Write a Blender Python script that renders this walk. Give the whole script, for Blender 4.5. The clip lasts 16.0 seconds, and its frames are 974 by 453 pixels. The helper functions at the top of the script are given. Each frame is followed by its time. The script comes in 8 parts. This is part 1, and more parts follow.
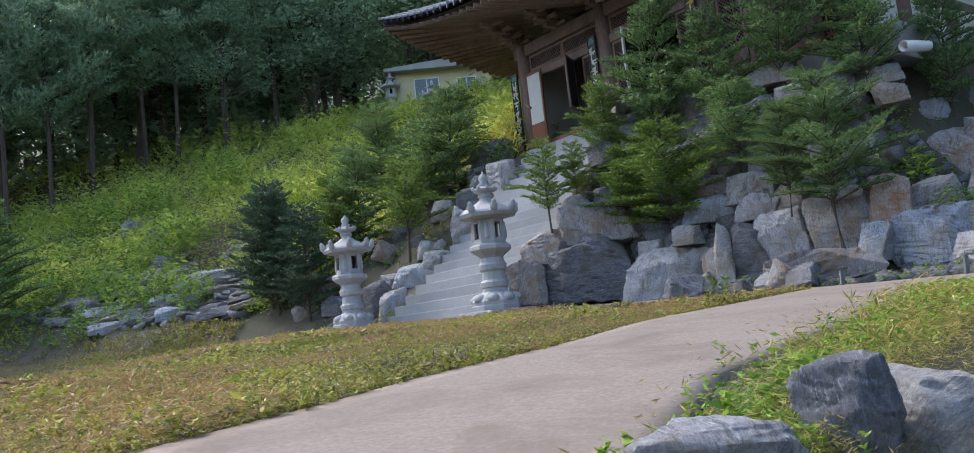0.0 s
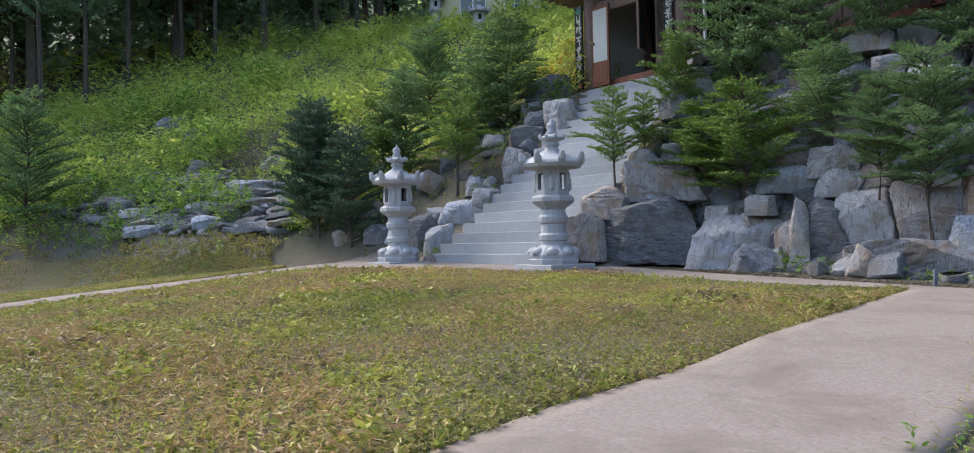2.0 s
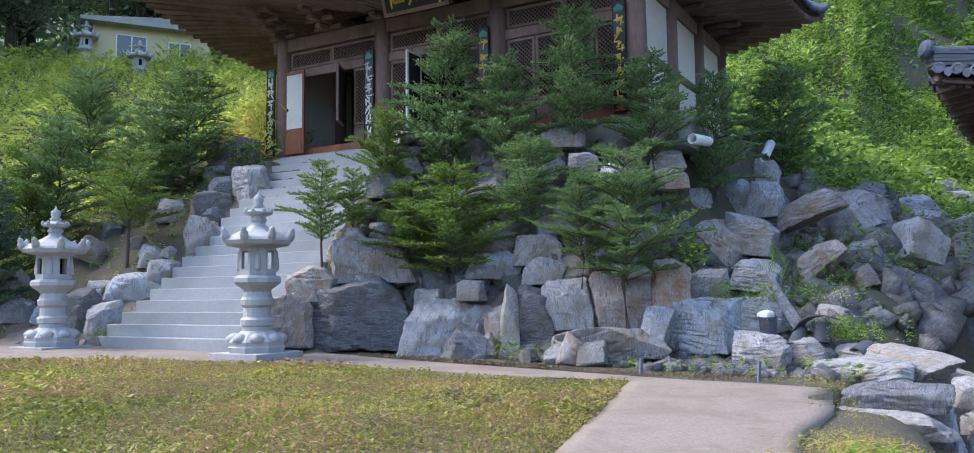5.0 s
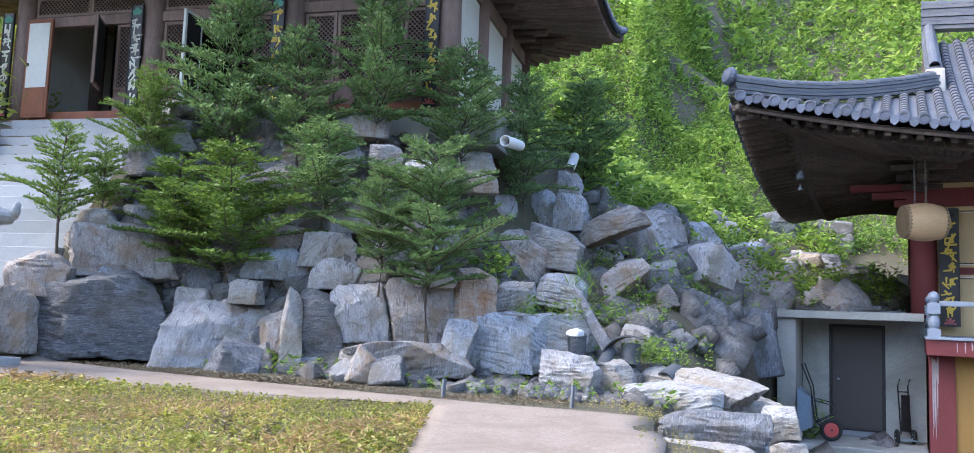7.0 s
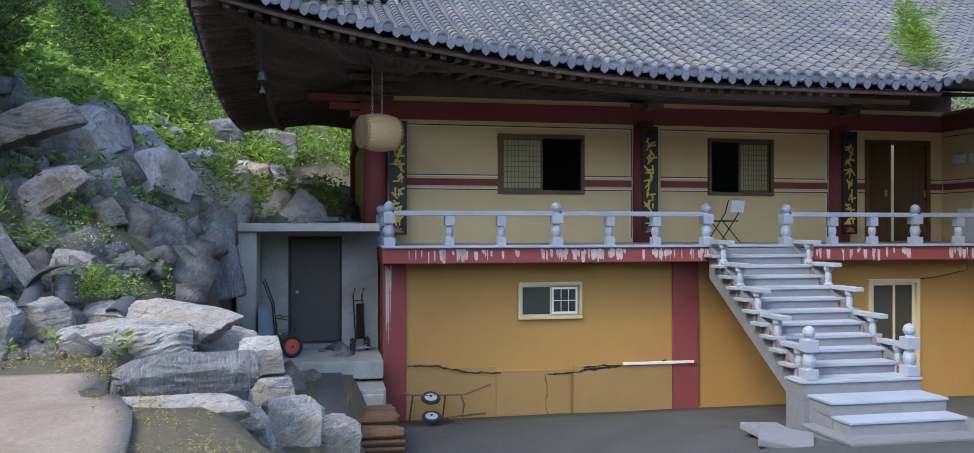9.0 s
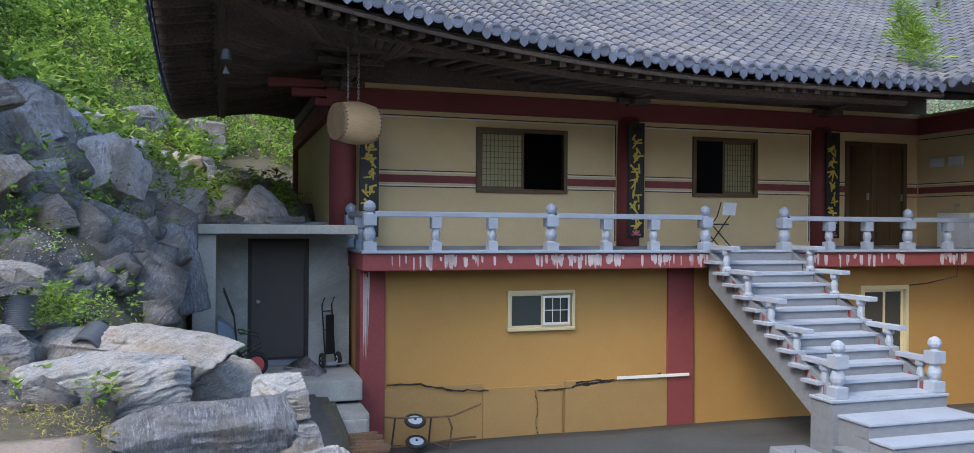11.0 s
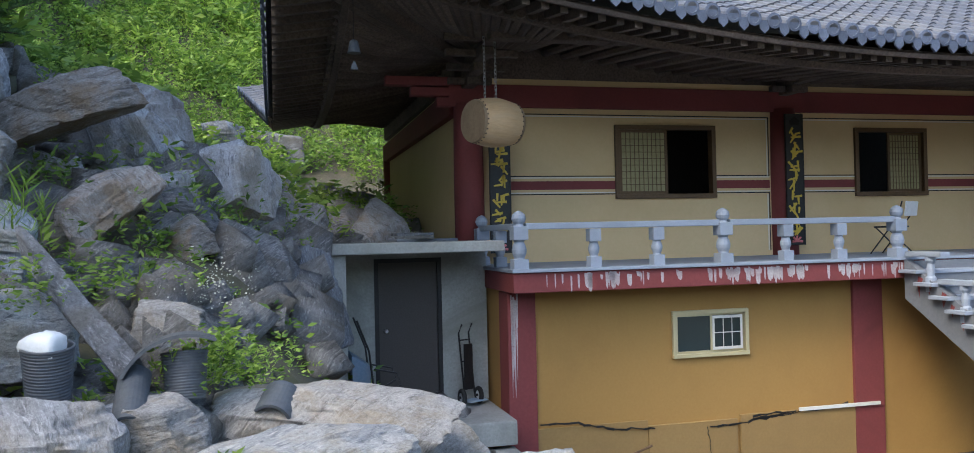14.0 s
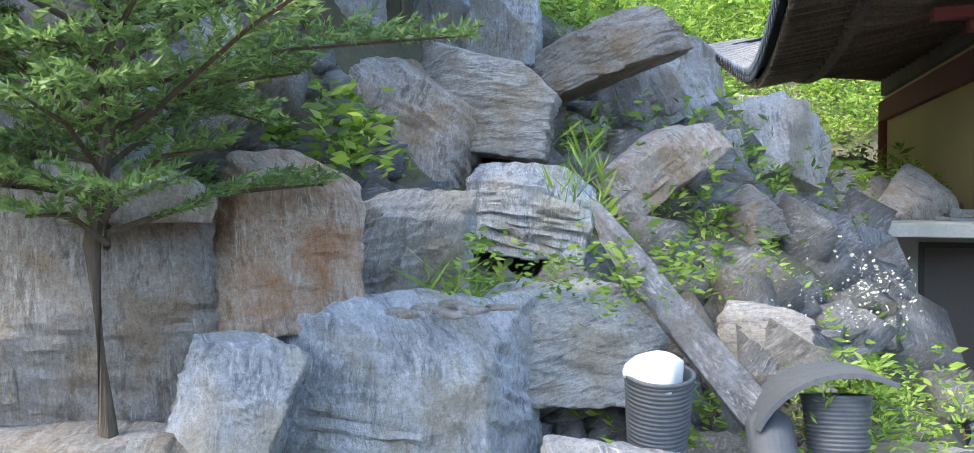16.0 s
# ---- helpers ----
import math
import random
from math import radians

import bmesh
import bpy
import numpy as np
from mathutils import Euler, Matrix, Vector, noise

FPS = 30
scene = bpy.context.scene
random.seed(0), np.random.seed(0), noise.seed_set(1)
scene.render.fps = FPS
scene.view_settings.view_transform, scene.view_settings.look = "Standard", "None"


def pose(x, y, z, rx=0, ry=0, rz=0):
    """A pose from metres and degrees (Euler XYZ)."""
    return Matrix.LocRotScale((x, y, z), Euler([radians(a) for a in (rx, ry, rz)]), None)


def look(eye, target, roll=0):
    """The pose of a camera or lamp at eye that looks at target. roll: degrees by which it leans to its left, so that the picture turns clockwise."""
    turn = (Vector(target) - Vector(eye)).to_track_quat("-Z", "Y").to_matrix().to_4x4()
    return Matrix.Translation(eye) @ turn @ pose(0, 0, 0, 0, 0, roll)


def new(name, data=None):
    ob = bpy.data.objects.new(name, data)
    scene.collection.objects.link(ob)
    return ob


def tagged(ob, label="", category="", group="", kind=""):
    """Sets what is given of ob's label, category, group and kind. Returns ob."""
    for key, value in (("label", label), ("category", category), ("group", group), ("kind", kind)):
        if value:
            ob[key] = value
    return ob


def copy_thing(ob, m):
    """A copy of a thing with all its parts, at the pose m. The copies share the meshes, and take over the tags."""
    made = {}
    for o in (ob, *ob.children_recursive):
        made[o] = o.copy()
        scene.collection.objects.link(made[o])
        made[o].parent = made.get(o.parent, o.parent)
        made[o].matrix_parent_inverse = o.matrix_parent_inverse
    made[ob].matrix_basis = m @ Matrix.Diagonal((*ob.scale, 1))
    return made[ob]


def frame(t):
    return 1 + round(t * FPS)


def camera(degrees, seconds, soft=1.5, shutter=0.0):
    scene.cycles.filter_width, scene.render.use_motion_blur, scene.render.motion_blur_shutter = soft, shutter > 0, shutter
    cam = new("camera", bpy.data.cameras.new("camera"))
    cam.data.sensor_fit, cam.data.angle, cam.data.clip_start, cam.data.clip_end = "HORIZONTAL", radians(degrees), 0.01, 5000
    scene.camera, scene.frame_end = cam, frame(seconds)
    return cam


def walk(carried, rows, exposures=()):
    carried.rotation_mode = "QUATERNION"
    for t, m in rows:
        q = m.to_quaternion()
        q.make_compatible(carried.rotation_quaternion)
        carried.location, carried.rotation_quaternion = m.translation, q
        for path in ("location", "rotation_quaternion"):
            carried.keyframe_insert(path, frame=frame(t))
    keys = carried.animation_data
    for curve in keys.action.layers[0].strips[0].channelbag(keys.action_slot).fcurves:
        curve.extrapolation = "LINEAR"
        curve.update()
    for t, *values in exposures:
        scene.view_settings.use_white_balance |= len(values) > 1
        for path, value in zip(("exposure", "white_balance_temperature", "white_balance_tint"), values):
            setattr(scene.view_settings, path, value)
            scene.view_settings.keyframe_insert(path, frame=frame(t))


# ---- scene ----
cam = camera(60.7, 16.0, 0.9)
METRES, EYE, TILT, LEAN, TURN = 11.5, 0.85, 0.0, 0.0, 0.0
PATH = [
    (0, (0.011, 0.077, 0.971), (-0.014, 2.062, 1.211), -6.3),
    (0.5, (-0.295, 0.193, 1.067), (-0.402, 2.188, 1.15), -4.3),
    (1, (-0.434, 0.267, 1.299), (-0.55, 2.264, 1.34), -2.2),
    (1.5, (-0.579, 0.456, 1.482), (-0.695, 2.452, 1.52), -2.5),
    (2, (-0.714, 0.542, 1.662), (-0.792, 2.54, 1.696), -1.2),
    (2.5, (-0.968, 0.603, 1.824), (-0.872, 2.6, 1.863), 0.0),
    (3, (-1.101, 0.654, 1.889), (-0.904, 2.643, 1.928), -0.3),
    (3.5, (-1.226, 0.916, 1.942), (-0.883, 2.884, 2.037), -0.5),
    (3.7, (-1.269, 0.946, 1.977), (-0.894, 2.908, 2.079), -0.7),
    (5.8, (-1.684, 2.028, 2.058), (-0.766, 3.793, 2.261), -0.7),
    (6, (-1.66, 2.199, 2.052), (-0.717, 3.951, 2.258), -0.8),
    (6.5, (-1.494, 2.602, 2.038), (-0.415, 4.273, 2.245), 0.1),
    (7, (-1.224, 2.929, 2.036), (-0.015, 4.509, 2.23), 2.0),
    (7.3, (-1.015, 3.239, 2.048), (0.401, 4.646, 2.182), 1.6),
    (7.4, (-0.939, 3.3, 2.034), (0.56, 4.619, 2.149), 2.0),
    (7.5, (-0.894, 3.345, 2.027), (0.69, 4.561, 2.145), 1.6),
    (8, (-0.573, 3.526, 2.037), (1.26, 4.322, 2.102), 1.2),
    (8.5, (-0.346, 3.839, 2.071), (1.536, 4.514, 2.113), 0.6),
    (9, (-0.044, 4.228, 2.094), (1.89, 4.738, 2.1), 0.0),
    (9.5, (0.159, 4.63, 2.131), (2.115, 5.048, 2.139), 0.2),
    (9.7, (0.323, 4.863, 2.221), (2.282, 5.267, 2.228), 0.1),
    (12, (1.475, 6.355, 2.212), (3.464, 6.557, 2.225), 0.9),
    (12.5, (1.758, 6.657, 2.237), (3.75, 6.834, 2.266), 0.9),
    (13, (2.006, 7.009, 2.259), (3.998, 7.186, 2.289), 1.1),
    (13.5, (2.307, 7.318, 2.248), (4.297, 7.516, 2.279), 0.1),
    (14, (2.574, 7.744, 2.252), (4.534, 8.139, 2.275), -1.3),
    (14.5, (2.866, 8.178, 2.262), (4.777, 8.764, 2.179), -1.6),
    (15, (3.144, 8.561, 2.321), (4.949, 9.421, 2.266), -1.8),
    (15.5, (3.324, 8.99, 2.357), (5.045, 10.007, 2.309), -0.6),
    (16, (3.617, 9.39, 2.347), (5.148, 10.675, 2.299), 0.1),
]
walk(cam, [(t, look(eye, target, roll)) for t, eye, target, roll in PATH], [(0.0, 1.52, 6500, 11), (0.5, 1.42, 6650, 10), (2.0, 1.56, 6500, 11), (3.5, 1.72, 6300, 12), (6.0, 1.95, 6200, 13), (6.5, 1.98, 6200, 13), (7.0, 2.35, 6250, 12), (8.0, 2.0, 6350, 6), (9.5, 1.68, 6380, 9), (13.5, 1.68, 6420, 8), (14.5, 1.92, 6550, 5), (15.0, 2.55, 6700, 6), (16.0, 2.85, 7000, 6)])

# ---------------------------------------------------------------- light
world = bpy.data.worlds.new("world")
scene.world = world
world.use_nodes = True
wn = world.node_tree
sky = wn.nodes.new("ShaderNodeTexSky")
sky.sky_type, sky.sun_disc = "NISHITA", False
SUN_EL, SUN_AZ = 48.0, -58.0          # height, and turn from +y towards +x
sky.sun_elevation, sky.sun_rotation = radians(SUN_EL), radians(SUN_AZ)
sky.air_density, sky.dust_density = 1.0, 2.0
bg = wn.nodes["Background"]
bg.inputs["Strength"].default_value = 0.15
wn.links.new(sky.outputs[0], bg.inputs["Color"])
sun_data = bpy.data.lights.new("sun", "SUN")
sun_data.energy, sun_data.angle, sun_data.color = 0.85, radians(20), (1.0, 0.93, 0.82)
sun = new("sun", sun_data)
sx, sy = math.sin(radians(SUN_AZ)), math.cos(radians(SUN_AZ))
sun.matrix_world = look((sx * 40, sy * 40, 40 * math.tan(radians(SUN_EL))), (0, 0, 0))


# ---------------------------------------------------------------- materials
def material(name, rough=0.8, metal=0.0):
    m = bpy.data.materials.new(name)
    m.use_nodes = True
    b = m.node_tree.nodes["Principled BSDF"]
    b.inputs["Roughness"].default_value, b.inputs["Metallic"].default_value = rough, metal
    return m, m.node_tree, b


def ramp_node(nt, fac, stops):
    r = nt.nodes.new("ShaderNodeValToRGB")
    e = r.color_ramp.elements
    while len(e) < len(stops):
        e.new(0.5)
    for k, (p, c) in enumerate(stops):
        e[k].position, e[k].color = p, (*c, 1)
    nt.links.new(fac, r.inputs[0])
    return r.outputs[0]


def coords(nt, scale=(1, 1, 1), obj=True):
    tc = nt.nodes.new("ShaderNodeTexCoord")
    mp = nt.nodes.new("ShaderNodeMapping")
    mp.inputs["Scale"].default_value = scale
    nt.links.new(tc.outputs["Object"], mp.inputs[0])
    return mp.outputs[0]


def noise_node(nt, vec, scale, detail=6, rough=0.6, dist=0.0):
    n = nt.nodes.new("ShaderNodeTexNoise")
    n.inputs["Scale"].default_value, n.inputs["Detail"].default_value = scale, detail
    n.inputs["Roughness"].default_value, n.inputs["Distortion"].default_value = rough, dist
    nt.links.new(vec, n.inputs["Vector"])
    return n.outputs["Fac"]


def mix(nt, fac, a, b, blend="MIX"):
    n = nt.nodes.new("ShaderNodeMix")
    n.data_type, n.blend_type = "RGBA", blend
    for v, k in ((fac, 0), (a, 6), (b, 7)):
        if isinstance(v, (int, float)):
            n.inputs[k].default_value = v
        elif isinstance(v, tuple):
            n.inputs[k].default_value = (*v, 1)
        else:
            nt.links.new(v, n.inputs[k])
    return n.outputs[2]


def bump(nt, b, height, strength=0.4, dist=0.02):
    n = nt.nodes.new("ShaderNodeBump")
    n.inputs["Strength"].default_value, n.inputs["Distance"].default_value = strength, dist
    nt.links.new(height, n.inputs["Height"])
    nt.links.new(n.outputs[0], b.inputs["Normal"])


def surface(name, c1, c2, c3=None, scale=6.0, rough=0.8, metal=0.0, stretch=(1, 1, 1), bump_s=0.35, bump_d=0.01, per_object=0.0, big=0.35, fine=8.0):
    """Two-scale mottled surface: broad stains of c3 over a grain between c1 and c2."""
    m, nt, b = material(name, rough, metal)
    v = coords(nt, stretch)
    g = noise_node(nt, v, scale * fine, 8, 0.65)
    col = ramp_node(nt, g, [(0.3, c1), (0.7, c2)])
    if c3:
        s = noise_node(nt, v, scale * big, 6, 0.7, 0.6)
        f = ramp_node(nt, s, [(0.45, (0, 0, 0)), (0.7, (0.85, 0.85, 0.85))])
        col = mix(nt, f, col, c3)
    if per_object:
        oi = nt.nodes.new("ShaderNodeObjectInfo")
        f = ramp_node(nt, oi.outputs["Random"], [(0, (1 - per_object,) * 3), (1, (1 + per_object * 0.3,) * 3)])
        col = mix(nt, 1.0, col, f, "MULTIPLY")
    nt.links.new(col, b.inputs["Base Color"])
    bump(nt, b, g, bump_s, bump_d)
    return m


def rock_mat(name, dark, mid, light, stain):
    """Layered stone: fine streaks along a bedding that differs from rock to rock, speckle, cracks and earthy stains."""
    m, nt, b = material(name, 0.88)
    v = coords(nt)
    oi = nt.nodes.new("ShaderNodeObjectInfo")
    vr = nt.nodes.new("ShaderNodeVectorRotate")
    vr.rotation_type = "EULER_XYZ"
    cx = nt.nodes.new("ShaderNodeCombineXYZ")
    for k, turn in enumerate((1.7, 2.3, 3.1)):
        ml = nt.nodes.new("ShaderNodeMath")
        ml.operation = "MULTIPLY"
        ml.inputs[1].default_value = turn
        nt.links.new(oi.outputs["Random"], ml.inputs[0])
        nt.links.new(ml.outputs[0], cx.inputs[k])
    nt.links.new(v, vr.inputs["Vector"])
    nt.links.new(cx.outputs[0], vr.inputs["Rotation"])

    def stretched(sx, sy, sz):
        mp = nt.nodes.new("ShaderNodeMapping")
        mp.inputs["Scale"].default_value = (sx, sy, sz)
        nt.links.new(vr.outputs[0], mp.inputs[0])
        return mp.outputs[0]
    broad = noise_node(nt, v, 1.9, 10, 0.68, 0.5)
    streak = noise_node(nt, stretched(1.0, 1.3, 5.5), 3.0, 12, 0.74, 0.6)
    hair = noise_node(nt, stretched(1.3, 1.6, 10.0), 6.5, 10, 0.74, 0.7)
    grit = noise_node(nt, v, 46, 8, 0.78)
    speck = noise_node(nt, v, 150, 4, 0.7)
    blot = noise_node(nt, v, 1.5, 8, 0.66, 0.5)
    col = mix(nt, ramp_node(nt, broad, [(0.34, (0, 0, 0)), (0.64, (1, 1, 1))]), mid, light)
    col = mix(nt, ramp_node(nt, streak, [(0.4, (0.85, 0.85, 0.85)), (0.49, (0, 0, 0))]), col, mix(nt, 0.35, dark, mid))
    col = mix(nt, ramp_node(nt, hair, [(0.52, (0, 0, 0)), (0.62, (0.85, 0.85, 0.85))]), col, mix(nt, 0.25, light, (0.8, 0.82, 0.85)))
    col = mix(nt, ramp_node(nt, blot, [(0.47, (0, 0, 0)), (0.6, (0.8, 0.8, 0.8))]), col, stain)
    col = mix(nt, ramp_node(nt, hair, [(0.3, (0.85, 0.85, 0.85)), (0.38, (0, 0, 0))]), col, dark)
    col = mix(nt, 0.6, col, ramp_node(nt, grit, [(0.34, (0.42, 0.42, 0.42)), (0.5, (1.0, 1.0, 1.0)), (0.66, (1.35, 1.35, 1.35))]), "MULTIPLY")
    col = mix(nt, 0.3, col, ramp_node(nt, speck, [(0.36, (0.5, 0.5, 0.5)), (0.62, (1.4, 1.4, 1.4))]), "MULTIPLY")
    tone = ramp_node(nt, oi.outputs["Random"], [(0, (0.8, 0.8, 0.81)), (0.3, (1.02, 0.97, 0.89)), (0.6, (0.88, 0.92, 0.98)), (1, (1.08, 1.08, 1.1))])
    col = mix(nt, 1.0, col, tone, "MULTIPLY")
    nt.links.new(col, b.inputs["Base Color"])
    high = None
    for f, amount in ((streak, 0.9), (hair, 0.5), (grit, 0.35), (broad, 0.8)):
        n = nt.nodes.new("ShaderNodeMath")
        n.operation = "MULTIPLY_ADD"
        n.inputs[1].default_value = amount
        n.inputs[2].default_value = 0.0
        nt.links.new(f, n.inputs[0])
        if high is not None:
            nt.links.new(high, n.inputs[2])
        high = n.outputs[0]
    bump(nt, b, high, 1.0, 0.045)
    return m


def leaf_mat(name, c1, c2, c3, translucent=0.35):
    m, nt, b = material(name, 0.55)
    ge = nt.nodes.new("ShaderNodeNewGeometry")
    col = ramp_node(nt, ge.outputs["Random Per Island"], [(0.0, c1), (0.5, c2), (1.0, c3)])
    v = coords(nt)
    big_n = noise_node(nt, v, 0.5, 3, 0.6)
    col = mix(nt, 1.0, col, ramp_node(nt, big_n, [(0.35, (0.7, 0.75, 0.65)), (0.65, (1.15, 1.1, 0.95))]), "MULTIPLY")
    nt.links.new(col, b.inputs["Base Color"])
    tr = nt.nodes.new("ShaderNodeBsdfTranslucent")
    nt.links.new(col, tr.inputs[0])
    ms = nt.nodes.new("ShaderNodeMixShader")
    ms.inputs[0].default_value = translucent
    nt.links.new(b.outputs[0], ms.inputs[1])
    nt.links.new(tr.outputs[0], ms.inputs[2])
    nt.links.new(ms.outputs[0], nt.nodes["Material Output"].inputs[0])
    return m


M_SOIL = surface("soil", (0.07, 0.062, 0.042), (0.12, 0.105, 0.078), (0.06, 0.068, 0.034), 2.0, 0.95, bump_s=0.7, bump_d=0.04)
M_LAWN = surface("lawn_ground", (0.055, 0.05, 0.02), (0.15, 0.13, 0.05), (0.1, 0.065, 0.035), 2.5, 0.95, bump_s=0.8, bump_d=0.03)
M_PATH = surface("path_concrete", (0.193, 0.158, 0.131), (0.294, 0.248, 0.214), (0.161, 0.127, 0.0997), 1.6, 0.9, bump_s=0.4, fine=22, big=0.9)
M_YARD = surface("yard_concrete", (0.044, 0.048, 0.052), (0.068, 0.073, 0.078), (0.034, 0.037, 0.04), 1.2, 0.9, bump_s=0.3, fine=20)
M_CONC = surface("grey_concrete", (0.3, 0.305, 0.29), (0.4, 0.405, 0.385), (0.2, 0.205, 0.18), 1.8, 0.9, bump_s=0.3, fine=16)
M_STAIR = surface("stair_concrete", (0.288, 0.306, 0.324), (0.346, 0.364, 0.382), (0.23, 0.248, 0.259), 1.5, 0.85, bump_s=0.2, fine=16, per_object=0.12)
M_GRANITE = surface("pale_granite", (0.296, 0.303, 0.311), (0.459, 0.466, 0.474), (0.252, 0.252, 0.248), 4.0, 0.75, bump_s=0.5, bump_d=0.008, fine=20)
M_MARBLE = surface("white_granite", (0.261, 0.299, 0.368), (0.321, 0.365, 0.442), (0.23, 0.261, 0.313), 3.0, 0.6, bump_s=0.15, fine=26)
# grey granite; on the stair risers its darker tone stands for their shade
M_TREAD = surface("grey_granite_and_riser_shade", (0.153, 0.166, 0.191), (0.203, 0.218, 0.246), (0.122, 0.131, 0.144), 1.6, 0.65, stretch=(0.309, 0.8, 0.846), bump_s=0.15, fine=14, per_object=0.15)
M_OCHRE = surface("ochre_paint", (0.363, 0.206, 0.0594), (0.391, 0.222, 0.0663), (0.314, 0.172, 0.0524), 0.8, 0.85, bump_s=0.12, fine=30)
M_DADO = surface("brownish_dado_paint", (0.296, 0.183, 0.0663), (0.335, 0.211, 0.078), (0.257, 0.16, 0.0624), 0.9, 0.85, bump_s=0.12, fine=30)
M_CREAM = surface("cream_paint", (0.659, 0.49, 0.269), (0.7, 0.524, 0.297), (0.618, 0.446, 0.235), 0.7, 0.85, bump_s=0.1, fine=30)
M_RED = surface("dark_red_paint", (0.19, 0.04, 0.04), (0.23, 0.05, 0.05), (0.15, 0.035, 0.035), 1.5, 0.75, bump_s=0.15, fine=18)
M_LIME = surface("lime_bloom", (0.36, 0.3, 0.31), (0.58, 0.54, 0.55), (0.3, 0.2, 0.21), 6.0, 0.9, bump_s=0.1)
M_WOOD = surface("dark_old_wood", (0.08, 0.06, 0.05), (0.22, 0.165, 0.135), (0.06, 0.046, 0.04), 2.0, 0.85, stretch=(1, 1, 1), bump_s=0.5, fine=14, per_object=0.3)
# darkened copy of the old wood; the shade under the eaves is in its colour
M_SOFFIT_SHADE = surface("shaded_soffit_boards", (0.018, 0.014, 0.012), (0.045, 0.034, 0.028), (0.013, 0.011, 0.01), 2.0, 0.9, bump_s=0.5, fine=14)
M_HWOOD = surface("hall_brown_wood", (0.17, 0.115, 0.095), (0.3, 0.2, 0.165), (0.12, 0.08, 0.068), 2.0, 0.8, stretch=(3, 3, 0.4), bump_s=0.5, fine=8, per_object=0.25)
M_REDWOOD = surface("reddish_door_wood", (0.2, 0.07, 0.035), (0.28, 0.1, 0.05), (0.14, 0.05, 0.03), 2.0, 0.7, stretch=(3, 3, 0.4), bump_s=0.3)
M_PLASTER = surface("white_plaster", (0.62, 0.62, 0.57), (0.7, 0.7, 0.65), (0.52, 0.52, 0.47), 1.5, 0.9, bump_s=0.1)
M_BONE = surface("lime_mortar", (0.48, 0.45, 0.4), (0.58, 0.55, 0.5), (0.32, 0.3, 0.27), 5.0, 0.9)
M_TILE = surface("roof_tile", (0.0765, 0.0828, 0.104), (0.135, 0.142, 0.167), (0.18, 0.176, 0.171), 3.0, 0.5, bump_s=0.4, fine=10, per_object=0.2)
M_TILE_END = surface("tile_end", (0.08, 0.098, 0.15), (0.13, 0.155, 0.22), (0.06, 0.07, 0.1), 6.0, 0.6, per_object=0.3)
M_BLACK = surface("black_lacquer", (0.008, 0.008, 0.009), (0.016, 0.016, 0.017), None, 3.0, 0.45)
M_GOLD = surface("gold_paint", (0.6, 0.42, 0.05), (0.7, 0.5, 0.07), None, 8.0, 0.5)
M_PALE = surface("pale_letter_paint", (0.5, 0.5, 0.42), (0.6, 0.6, 0.5), None, 8.0, 0.6)
M_GREENP = surface("green_paint", (0.05, 0.2, 0.14), (0.08, 0.27, 0.2), None, 8.0, 0.6)
M_PINK = surface("pink_paint", (0.5, 0.12, 0.13), (0.6, 0.18, 0.18), None, 8.0, 0.6)
M_LINE_K = surface("black_line_paint", (0.012, 0.012, 0.014), (0.02, 0.02, 0.022), None, 8.0, 0.7)
M_LINE_W = surface("white_line_paint", (0.7, 0.68, 0.62), (0.78, 0.76, 0.7), None, 8.0, 0.7)
M_BROWNFR = surface("brown_window_frame", (0.09, 0.05, 0.02), (0.14, 0.08, 0.035), None, 5.0, 0.5)
M_VINYL = surface("cream_vinyl", (0.544, 0.462, 0.264), (0.592, 0.508, 0.304), None, 5.0, 0.4)
M_DOORM = surface("brown_steel_door", (0.045, 0.038, 0.036), (0.056, 0.048, 0.045), None, 5.0, 0.5)
M_STEEL = surface("worn_steel", (0.35, 0.35, 0.35), (0.5, 0.5, 0.5), None, 9.0, 0.35, 0.9)
M_BLKMET = surface("black_metal", (0.012, 0.012, 0.013), (0.03, 0.03, 0.032), None, 9.0, 0.45, 0.3)
M_RUBBER = surface("black_rubber", (0.012, 0.012, 0.013), (0.025, 0.025, 0.026), None, 12.0, 0.8)
M_RIMRED = surface("red_rim", (0.4, 0.05, 0.05), (0.5, 0.08, 0.07), None, 9.0, 0.5)
M_WHITE = surface("white_plastic", (0.68, 0.69, 0.7), (0.78, 0.79, 0.8), (0.55, 0.55, 0.52), 4.0, 0.5)
M_BLUETRAY = surface("blue_grey_tray", (0.25, 0.36, 0.48), (0.36, 0.46, 0.57), (0.4, 0.4, 0.4), 4.0, 0.5)
M_DRAIN = surface("dark_grey_plastic", (0.055, 0.062, 0.075), (0.08, 0.09, 0.105), (0.12, 0.12, 0.12), 4.0, 0.55)
M_PVC = surface("grey_pvc", (0.4, 0.42, 0.46), (0.5, 0.52, 0.56), (0.3, 0.3, 0.3), 3.0, 0.5)
M_BARK = surface("bark", (0.0525, 0.039, 0.03), (0.128, 0.0975, 0.075), (0.09, 0.09, 0.075), 5.0, 0.95, stretch=(2, 2, 0.5), bump_s=0.9, bump_d=0.02)
